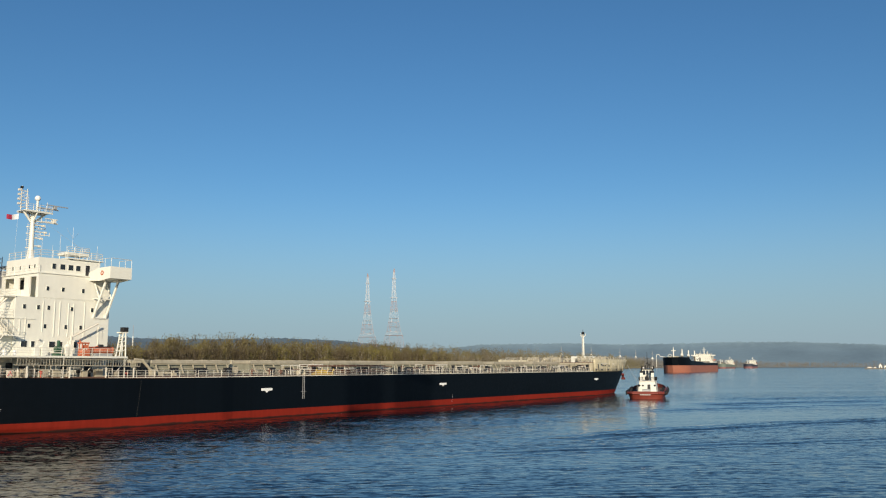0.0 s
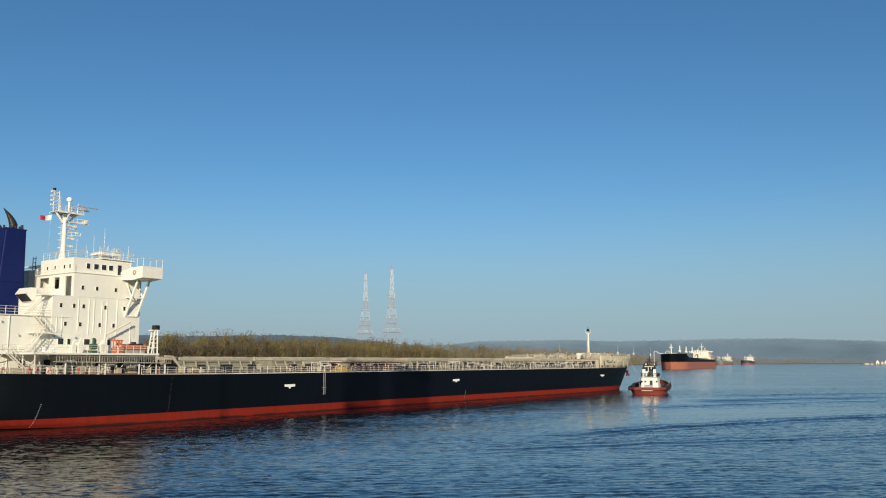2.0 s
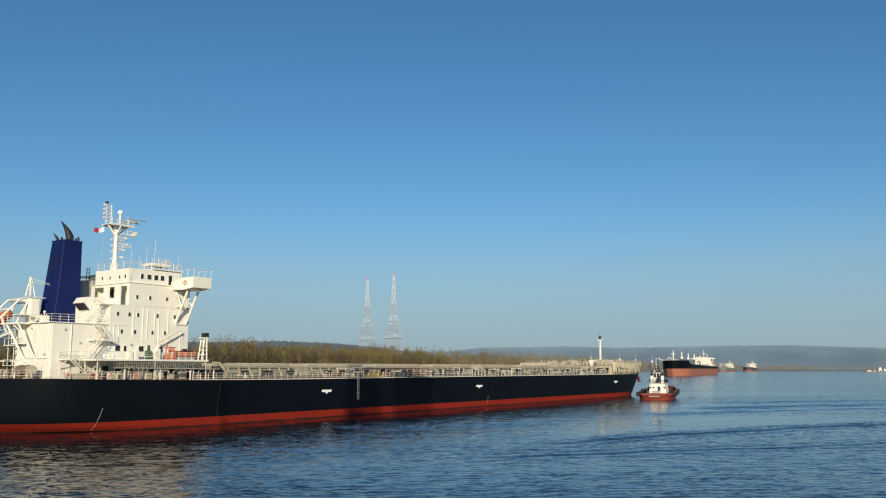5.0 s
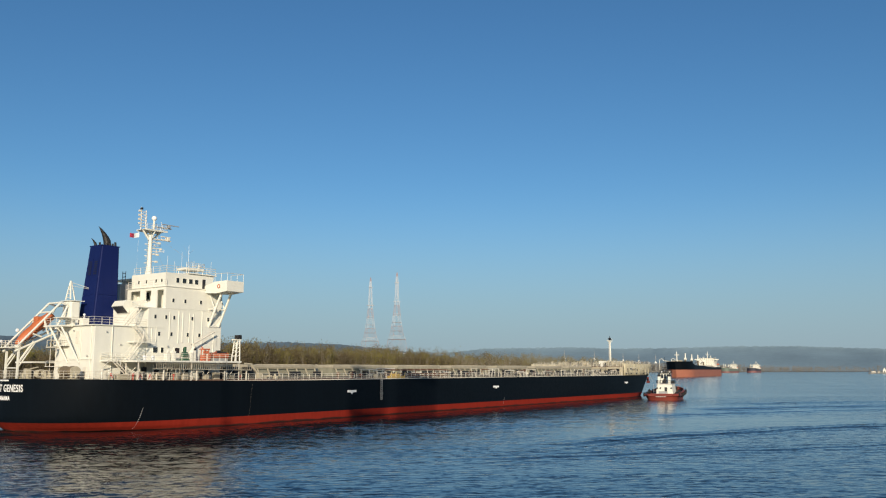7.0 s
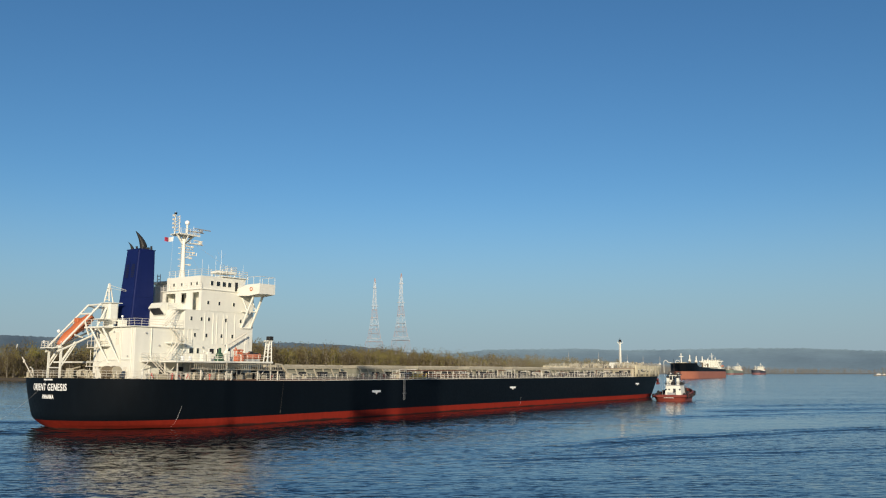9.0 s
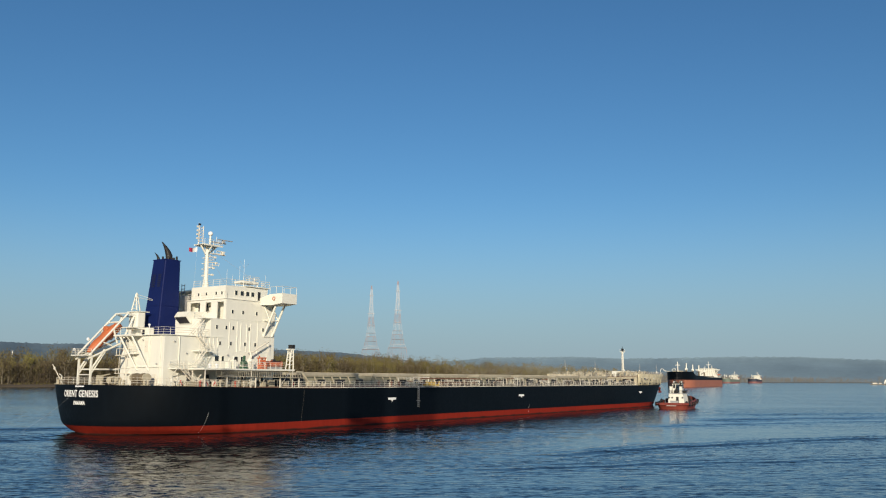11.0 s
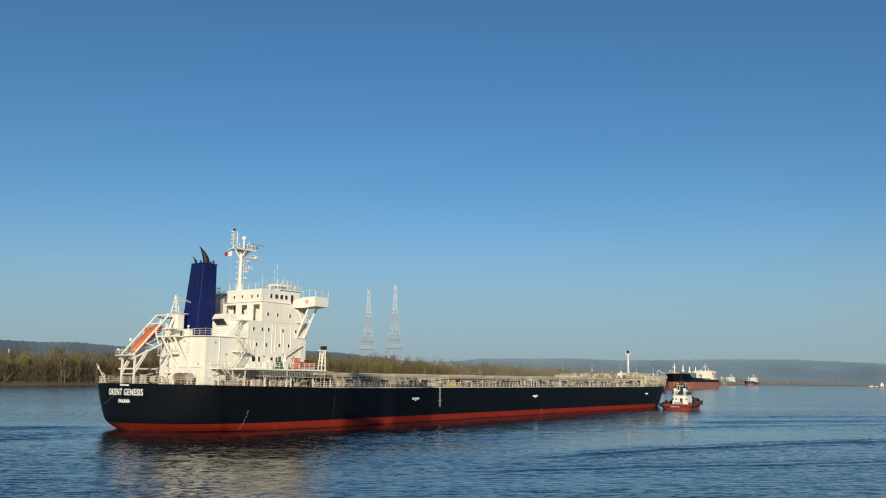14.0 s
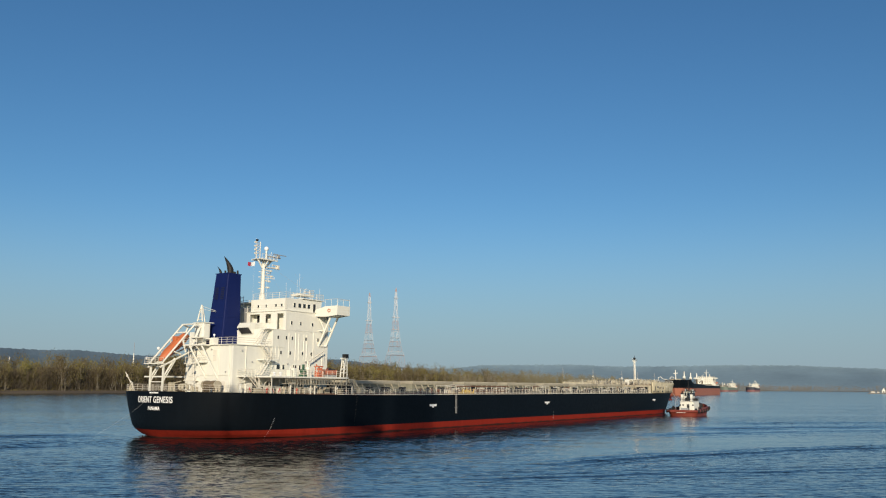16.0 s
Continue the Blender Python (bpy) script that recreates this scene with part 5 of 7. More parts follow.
    beam(bm, (5.1, -14.2, DECK + 0.8), (5.1, -13.8, DECK + 0.8), 0.36, 12)
    beam(bm, (5.1, -14.0, DECK), (5.1, -14.0, DECK + 0.8), 0.08, 6)
    part("hose_reel", bm, M_RUSTY, ship)
    # slanted crane rest forward of the house
    bm = B()
    beam(bm, (-23.2, -14.0, 9.6), (-21.4, -14.0, 7.8), 0.22, 6)
    box(bm, -21.8, -21.0, -14.4, -13.6, DECK, 8.2)
    beam(bm, (-24.6, -14.0, 9.7), (-23.0, -14.0, 9.6), 0.16, 6)
    part("crane_rest", bm, M_BUFF, ship)
    bm = B()
    for x in (-25.0, -23.6, -20.2):
        box(bm, x - 0.5, x + 0.5, -11, -9, DECK, 9.2, 0.05)
    pieces("store_box", bm, M_DARK, ship)


def build_forecastle():
    F = 9.6
    bm = B()
    xs0 = 128.0
    lv = [DECK - 0.02, 8.2, 9.4, 10.5]
    grid = []
    for z in lv:
        half = [q for q in ship_outline(z, n_bow=26)]
        xs = [q[0] for q in half]
        ys = [q[1] for q in half]
        row = []
        N = 40
        x_end = xs[-1]
        for i in range(N + 1):
            u = math.sin(i / N * math.pi / 2)
            x = xs0 + (x_end - xs0) * u
            row.append((x, float(np.interp(x, xs, ys)) if i < N else 0.0))
        ring = [bm.verts.new((x, -y, z)) for x, y in row] + [bm.verts.new((x, y, z)) for x, y in row[-2::-1]]
        grid.append(ring)
    for a, b in zip(grid, grid[1:]):
        for i in range(len(a) - 1):
            bm.faces.new((a[i], a[i + 1], b[i + 1], b[i]))
    bw = part("forecastle_bulwark", bm, material("stained_buff_paint", (0.55, 0.49, 0.335), 0.7, vary=0.5, scale=0.7, fine=3.5, streak=0.4), ship, "buff forecastle side and bulwark", True)
    mod = bw.modifiers.new("thickness", "SOLIDIFY")
    mod.thickness, mod.offset = 0.15, 1.0
    half = [q for q in ship_outline(F) if q[0] > 128]
    half = [(128.0, 16.0)] + [(x, max(0, y - 0.1)) for x, y in half]
    bm = B()
    lo = [(x, -y) for x, y in half] + [(x, y) for x, y in half[-2::-1]]
    prism(bm, lo, F - 0.15, F)
    part("forecastle_deck", bm, M_DECK, ship)
    bm = B()
    box(bm, 128.0, 128.2, -15.9, 15.9, DECK, F - 0.15)
    bulk = part("forecastle_bulkhead", bm, M_BUFF, ship)
    bm = B()
    for y, w, z0, z1 in ((-14.2, 0.9, 7.2, 9.0), (-11.6, 1.2, 7.4, 8.8), (-8.3, 0.7, 7.1, 9.1), (-6.0, 1.4, 7.3, 8.5), (-2.2, 0.9, 7.1, 9.1), (1.5, 1.5, 7.5, 8.7), (5.2, 0.8, 7.1, 9.1), (9.0, 1.3, 7.4, 8.6), (12.6, 0.9, 7.1, 9.0)):
        box(bm, 127.9, 128.0, y - w / 2, y + w / 2, z0, z1)
    pieces("bulkhead_door", bm, M_DARK, bulk)
    bm = B()
    for k in range(9):
        y = -15.0 + 3.6 * k + 0.9 * math.sin(k * 1.9)
        box(bm, 127.5, 128.0, y - 0.05, y + 0.05, DECK, 9.4)
    for z in (8.0, 9.0):
        beam(bm, (127.4, -15.5, z), (127.4, 15.5, z), 0.08, 6)
    pieces("bulkhead_stiffening", bm, M_BUFF, bulk)
    bm = B()
    for k in range(9):
        y = -14.6 + 2.9 * k
        box(bm, 124.2 + 1.1 * math.sin(k * 2.2), 125.4 + 1.1 * math.sin(k * 2.2), y - 0.6, y + 0.5, DECK, DECK + 0.9 + 0.5 * math.sin(k * 1.3), 0.05)
    pieces("deck_locker", bm, M_COAM, ship)
    ol = ship_outline(8.3)
    for x, w, z0, z1 in ((130.8, 0.5, 7.4, 9.2), (135.2, 2.3, 8.45, 9.25), (139.0, 0.5, 8.3, 9.3), (142.6, 1.1, 8.5, 9.2), (145.2, 0.45, 8.3, 9.3), (149.4, 0.8, 8.6, 9.2)):
        y = float(np.interp(x, [q[0] for q in ol], [q[1] for q in ol]))
        ya, yb = [float(np.interp(x + e, [q[0] for q in ol], [q[1] for q in ol])) for e in (-w, w)]
        bm = B()
        slab_pts = [(x - w, -ya - 0.17), (x + w, -yb - 0.17), (x + w, -yb + 0.2), (x - w, -ya + 0.2)]
        prism(bm, slab_pts, z0, z1)
        port = part("mooring_port", bm, M_DARK, ship)
        bm = B()
        beam(bm, (x - w, -ya - 0.2, z1), (x + w, -yb - 0.2, z1), 0.09, 5)
        if w > 1:
            beam(bm, (x - w, -ya - 0.22, z0), (x, -y - 0.22, z1), 0.07, 4)
            beam(bm, (x, -y - 0.22, z1), (x + w, -yb - 0.22, z0), 0.07, 4)
        pieces("port_lip", bm, M_OFFWHITE, port)
    stay = B()
    box(stay, -0.05, 0.05, -0.16, 0.0, 0, 3.3)
    stay_me = mesh_of("bulwark_stay", stay, M_BUFF)
    ol = ship_outline(8.6)
    for k in range(5):
        x = 130.3 + 5.6 * k + 1.2 * math.sin(k * 2.3)
        y = float(np.interp(x, [q[0] for q in ol], [q[1] for q in ol]))
        shared("bulwark_stay", stay_me, ship, pose(x, -y - 0.12, 7.0))
    for x in (129.6, 133.6, 138.2, 145.6, 152.6):
        y = float(np.interp(x, [q[0] for q in ship_outline(7.4)], [q[1] for q in ship_outline(7.4)]))
        bm = B()
        box(bm, x - 0.5, x + 0.5, -y - 0.18, -y + 0.2, 7.2, 7.6)
        part("freeing_port", bm, M_DARK, ship)
    bm = B()
    for z in (7.7,):
        for x0 in np.arange(129.0, 160.0, 2.0):
            pa, pb = [(x, float(np.interp(x, [q[0] for q in ship_outline(z)], [q[1] for q in ship_outline(z)]))) for x in (x0, x0 + 2.0)]
            beam(bm, (pa[0], -pa[1] - 0.16, z), (pb[0], -pb[1] - 0.16, z), 0.09, 4)
    pieces("bulwark_rub_strake", bm, M_BUFF, ship)
    railing([(128.2, -15.6, F), (128.2, 15.6, F)], ship, 1.1, 1.9)
    rim = [q for q in ship_outline(10.5) if q[0] > 128]
    for s in (-1, 1):
        railing([(x - 0.2, s * max(0, y - 0.2), 10.5) for x, y in rim[::2]], ship, 0.7, 2.4, bars=2)
    bm = B()
    box(bm, 151.0, 159.0, -2.6, 2.6, F, 11.6, 0.08)
    fh = part("mast_house", bm, M_WHITE, ship, "white foremast house")
    bm = B()
    box(bm, 150.95, 151.02, -0.5, 0.5, F + 0.1, 11.4)
    part("mast_house_door", bm, M_BUFF, fh)
    bm = B()
    beam(bm, (154.9, 0, 11.6), (154.9, 0, 18.6), 0.42, 12, 0.3)
    fm = part("foremast", bm, M_WHITE, ship, "white tubular foremast with black light cage", True)
    bm = B()
    box(bm, 154.2, 155.6, -0.7, 0.7, 18.6, 18.7)
    for s in (-1, 1):
        beam(bm, (154.9, 0, 17.6), (154.9 - 0.7 * s, 0.6 * s, 18.6), 0.07, 5)
        beam(bm, (154.9 - 0.7 * s, 0.6 * s, 18.7), (154.9 - 0.7 * s, 0.6 * s, 19.3), 0.05, 4)
    part("mast_platform", bm, M_WHITE, fm)
    bm = B()
    beam(bm, (154.9, 0, 18.7), (154.9, 0, 19.6), 0.22, 8)
    box(bm, 154.5, 155.3, -0.35, 0.35, 19.0, 19.6, 0.05)
    beam(bm, (154.0, -1.2, 18.9), (155.6, 1.2, 18.9), 0.07, 5)
    beam(bm, (154.9, 0, 19.5), (154.9, 0, 20.3), 0.08, 5)
    part("mast_light", bm, M_BLACK, fm)
    bm = B()
    for k in range(18):
        z = 11.8 + 0.37 * k
        beam(bm, (154.3, -0.2, z), (154.3, 0.2, z), 0.03, 4)
    for y in (-0.2, 0.2):
        beam(bm, (154.3, y, 11.6), (154.42, y, 18.6), 0.03, 4)
    part("mast_ladder", bm, M_OFFWHITE, fm)
    rng = random.Random(9)
    for x, y in ((142, -6), (142, 6), (147, -8), (162, -4), (162, 4), (136, -9), (137, 9), (134, 0)):
        bm = B()
        beam(bm, (x, y - 1.4, F + 0.9), (x, y + 1.4, F + 0.9), 0.5, 12)
        for k in (-1.4, 0, 1.4):
            beam(bm, (x, y + k - 0.08, F + 0.9), (x, y + k + 0.08, F + 0.9), 0.9, 14)
        box(bm, x - 1.0, x + 1.0, y - 1.7, y + 1.7, F, F + 0.15)
        box(bm, x + 0.6, x + 1.6, y - 0.5, y + 0.7, F, F + rng.uniform(1.0, 1.8), 0.05)
        part("windlass", bm, M_BUFF, ship, "buff windlass and mooring winch")
    clutter = B()
    dark = B()
    for k in range(70):
        x = rng.uniform(130, 166)
        lim = 14.0 * min(1.0, (172 - x) / 30)
        y, h = rng.uniform(-lim, lim * 0.6), rng.uniform(0.7, 2.3)
        w = rng.uniform(0.06, 0.16)
        beam(clutter, (x, y, F), (x, y, F + h), w, 5)
        if rng.random() < 0.5:
            beam(clutter, (x - 0.7, y, F + h), (x + 0.7, y, F + h), 0.07, 5)
        if k % 3 == 0:
            box(dark, x + 0.4, x + 1.0, y - 0.4, y + 0.4, F, F + 0.8 * h, 0.04)
    pieces("forecastle_piping", clutter, M_BUFF, ship, "buff posts and pipes on the forecastle")
    pieces("forecastle_housing", dark, M_COAM, ship, "dark housings on the forecastle")
    for x, y in ((131, -11), (133, 11), (139, 2), (150, 8), (150, -9), (165, 0)):
        bm = B()
        beam(bm, (x, y, F), (x, y, F + 1.5), 0.28, 8)
        ball(bm, (x, y, F + 1.6), 0.45, 1, (1, 1, 0.6))
        pieces("vent_head", bm, M_BUFF, ship)
    # anchor in its pocket on the bow
    bm = B()
    ol = ship_outline(5.4)
    y = float(np.interp(160.5, [q[0] for q in ol], [q[1] for q in ol]))
    beam(bm, (162.4, -y + 0.9, 7.0), (161.2, -y - 0.6, 4.6), 0.28, 8)
    beam(bm, (159.6, -y - 1.2, 5.9), (161.2, -y - 0.6, 4.4), 0.34, 6, 0.18)
    beam(bm, (163.0, -y + 0.2, 5.9), (161.2, -y - 0.6, 4.4), 0.34, 6, 0.18)
    box(bm, 160.5, 161.9, -y - 1.0, -y - 0.2, 4.1, 4.8, 0.1)
    part("anchor", bm, material("anchor_red", (0.16, 0.03, 0.025), 0.7, vary=0.25), ship, "red-brown painted bow anchor")


def build_casing_details():
    for y, z in ((-4.2, DECK), (-8.6, DECK), (-6.4, 12.35)):
        bm = B()
        box(bm, -50.07, -50.0, y - 0.45, y + 0.45, z + 0.15, z + 2.0, 0.03)
        d = part("casing_door", bm, M_OFFWHITE, ship)
        bm = B()
        beam(bm, (-50.1, y + 0.3, z + 1.0), (-50.1, y + 0.1, z + 1.0), 0.04, 5)
        part("handle", bm, M_STEEL, d)
    bm = B()
    beam(bm, (-50.1, -10.3, DECK + 3.3), (-50.1, -3.0, DECK + 3.3), 0.06, 6)
    beam(bm, (-50.1, -9.9, DECK + 0.2), (-50.1, -9.9, 15.0), 0.07, 6)
    beam(bm, (-50.1, -7.3, DECK + 2.4), (-50.1, -7.3, 15.0), 0.06, 6)
    beam(bm, (-49.0, -10.7, 10.6), (-45.0, -10.7, 10.6), 0.06, 6)
    beam(bm, (-47.2, -10.7, DECK), (-47.2, -10.7, 15.0), 0.07, 6)
    pieces("pipe", bm, M_WHITE, ship)
    bm = B()
    for x, y, z in ((-50.15, -5.6, 14.4), (-50.15, -9.2, 10.7), (-48.2, -10.75, 14.2), (-45.8, -10.75, 12.4)):
        ball(bm, (x, y, z), 0.16, 1)
    pieces("bulkhead_light", bm, M_STEEL, ship)
    bm = B()
    for x, y in ((-49.6, -12.2), (-48.6, -12.4)):
        beam(bm, (x, y, DECK), (x, y, DECK + 1.3), 0.14, 10)
        ball(bm, (x, y, DECK + 1.35), 0.28, 2, (1, 1, 0.55))
    pieces("mushroom_vent", bm, M_WHITE, ship)
    for x0, x1 in ((-49.0, -46.8), (-46.6, -45.0)):
        bm = B()
        box(bm, x0 + 0.4, x1 - 0.4, -14.8, -14.2, DECK, DECK + 0.7, 0.05)
        part("deck_box", bm, M_BUFF, ship)
    railing([(-50.2, -4.6, 12.35), (-51.0, -4.6, 12.35), (-51.0, -2.0, 12.35)], ship, 1.0, 1.4)
    bm = B()
    for x, z in ((-44.3, 10.4), (-42.9, 10.4)):
        box(bm, x - 0.22, x + 0.22, -14.7, -14.3, z - 0.3, z + 0.4, 0.08)
    pieces("raft_canister", bm, M_MARK, ship)
    bm = B()
    for k in range(5):
        x = -49.8 + 1.2 * k
        a = 0.6 + 0.2 * (k % 2)
        beam(bm, (x, -14.2 + 0.5 * (k % 3), DECK), (x, -14.2 + 0.5 * (k % 3), DECK + a), 0.16, 8)
    pieces("fairlead_roller", bm, M_BUFF, ship)


build_casing_details()
build_accommodation()
build_wing()
build_monkey_island()
build_casing()
build_bridge_front_platform()
build_stern()
build_marks()
build_hatches()
build_forecastle()


def sheer_aft():
    """The deck rises gently towards the stern; houses stay level above it."""
    for ob in ship.children_recursive:
        me = ob.data
        if me.users > 1 or ob.matrix_basis != Matrix.Identity(4):
            continue
        for v in me.vertices:
            x, z = v.co.x, v.co.z
            if x < -24 and 5.0 < z < 10.0:
                rise = 0.6 * min(1.0, (-24 - x) / 33) ** 1.15
                v.co.z += rise * ((z - 5.0) / 1.9 if z < DECK else min(1.0, (10.0 - z) / 2.0))


sheer_aft()

# ---- woods on the far bank ----
M_BARK = material("pale_bark", (0.25, 0.22, 0.165), 0.9, vary=0.25, scale=0.3, fine=2.0)


def foliage_material():
    m = bpy.data.materials.new("spring_twigs")
    m.use_nodes = True
    nt = m.node_tree
    b = nt.nodes["Principled BSDF"]
    b.inputs["Roughness"].default_value = 0.9
    b.inputs["Specular IOR Level"].default_value = 0.1
    geo = nt.nodes.new("ShaderNodeNewGeometry")
    n = nt.nodes.new("ShaderNodeTexNoise")
    n.inputs["Scale"].default_value = 0.035
    n.inputs["Detail"].default_value = 3
    tall = nt.nodes.new("ShaderNodeVectorMath")
    tall.operation = "MULTIPLY"
    tall.inputs[1].default_value = (1.4, 1.4, 0.5)
    nt.links.new(geo.outputs["Position"], tall.inputs[0])
    nt.links.new(tall.outputs[0], n.inputs["Vector"])
    add = nt.nodes.new("ShaderNodeMath")
    add.operation = "MULTIPLY_ADD"
    add.inputs[1].default_value = 0.26
    nt.links.new(geo.outputs["Random Per Island"], add.inputs[0])
    sub = nt.nodes.new("ShaderNodeMath")
    sub.operation = "SUBTRACT"
    sub.inputs[1].default_value = 0.22
    nt.links.new(n.outputs["Fac"], sub.inputs[0])
    nt.links.new(sub.outputs[0], add.inputs[2])
    ramp = nt.nodes.new("ShaderNodeValToRGB")
    ramp.color_ramp.elements[0].position, ramp.color_ramp.elements[0].color = 0.25, (0.088, 0.070, 0.043, 1)
    ramp.color_ramp.elements[1].position, ramp.color_ramp.elements[1].color = 0.64, (0.225, 0.205, 0.055, 1)
    mid = ramp.color_ramp.elements.new(0.46)
    mid.color = (0.150, 0.121, 0.052, 1)
    nt.links.new(add.outputs[0], ramp.inputs[0])
    nt.links.new(ramp.outputs[0], b.inputs["Base Color"])
    return m


M_TWIG = foliage_material()


def tree_arrays(seed):
    """A cottonwood of unit height: stems and rising limbs, and a crown of fine upright twigs, as vertex and face lists."""
    rng = random.Random(seed)
    bm = B()
    stems, tips = [], []
    for k in range(rng.choice((2, 3, 3, 4))):
        top = Vector((rng.uniform(-0.09, 0.09), rng.uniform(-0.09, 0.09), rng.uniform(0.74, 0.92)))
        foot = Vector((rng.uniform(-0.10, 0.10), rng.uniform(-0.10, 0.10), -0.02))
        mid = foot.lerp(top, 0.5) + Vector((rng.uniform(-0.02, 0.02), rng.uniform(-0.02, 0.02), 0))
        beam(bm, foot, mid, 0.0085, 4, 0.0055)
        beam(bm, mid, top, 0.0055, 3, 0.002)
        stems.append((foot, mid, top))
        tips.append((top, 0.07))
    for k in range(26):
        foot, mid, top = rng.choice(stems)
        h = rng.uniform(0.08, 0.97)
        p = foot.lerp(mid, h * 2) if h < 0.5 else mid.lerp(top, h * 2 - 1)
        a = rng.uniform(0, 2 * math.pi)
        l = rng.uniform(0.10, 0.27) * (1.15 - 0.35 * h)
        q = p + Vector((math.cos(a) * l * 0.62, math.sin(a) * l * 0.62, l * rng.uniform(0.8, 1.4)))
        q.z = min(q.z, 1.0)
        beam(bm, p, q, 0.0045, 3, 0.0015)
        tips.append((q, rng.uniform(0.045, 0.085)))
        tips.append((p.lerp(q, 0.55), rng.uniform(0.035, 0.06)))
    bm.verts.index_update()
    wood = ([tuple(v.co) for v in bm.verts], [tuple(v.index for v in f.verts) for f in bm.faces])
    bm.free()
    vs, fs = [], []
    for _ in range(15):
        for c, r in tips:
            o = Vector((rng.gauss(0, 1), rng.gauss(0, 1), rng.gauss(0.1, 1))) * r * 0.95
            s = rng.uniform(0.5, 1.2)
            d1 = Vector((rng.gauss(0, 0.42), rng.gauss(0, 0.42), 1.0)).normalized() * s * 0.030
            d2 = Vector((rng.gauss(0, 1), rng.gauss(0, 1), 0)).normalized() * s * 0.0075
            p = c + o
            i = len(vs)
            vs += [tuple(p - d1 - d2 * 0.4), tuple(p + d2), tuple(p + d1), tuple(p - d2)]
            fs.append((i, i + 1, i + 2, i + 3))
    return wood, (vs, fs)


TREES = [tree_arrays(20 + k) for k in range(7)]


def mesh_lists(name, data, mat):
    me = bpy.data.meshes.new(name)
    me.from_pydata(data[0], [], data[1])
    me.materials.append(mat)
    return me


TREE_MESH = [(mesh_lists("trunk", w, M_BARK), mesh_lists("crown", c, M_TWIG)) for w, c in TREES]


def shore_point(s):
    """A place along the wooded stretch of the bank by distance, and the way inland."""
    pts = [Vector((x, y, 0)) for x, y in SHORE[1:11]]
    for a, b in zip(pts, pts[1:]):
        l = (b - a).length
        if s <= l:
            d = (b - a) / l
            return a + d * s, Vector((-d.y, d.x, 0))
        s -= l
    return pts[-1], Vector((-0.8, 0.6, 0))


def bank_height(s):
    """The wood is lower along its nearest stretch, with one taller stand."""
    return float(np.interp(s, (640, 680, 735, 800, 900), (0.68, 0.80, 0.72, 0.85, 1.0)))


M_THICKET = material("brown_thicket", (0.088, 0.070, 0.048), 0.95, vary=0.35, scale=0.05, fine=0.5, spec=0.1)
# farther wood is paler and greyer: distance haze mixed into the colour
M_MIDHAZEWOOD = material("mid_wood_hazed", (0.215, 0.195, 0.125), 0.95, vary=0.25, scale=0.02, fine=0.3, spec=0.1)
M_HAZEWOOD = material("far_wood_hazed", (0.235, 0.225, 0.200), 0.95, vary=0.2, scale=0.02, fine=0.3, spec=0.1)


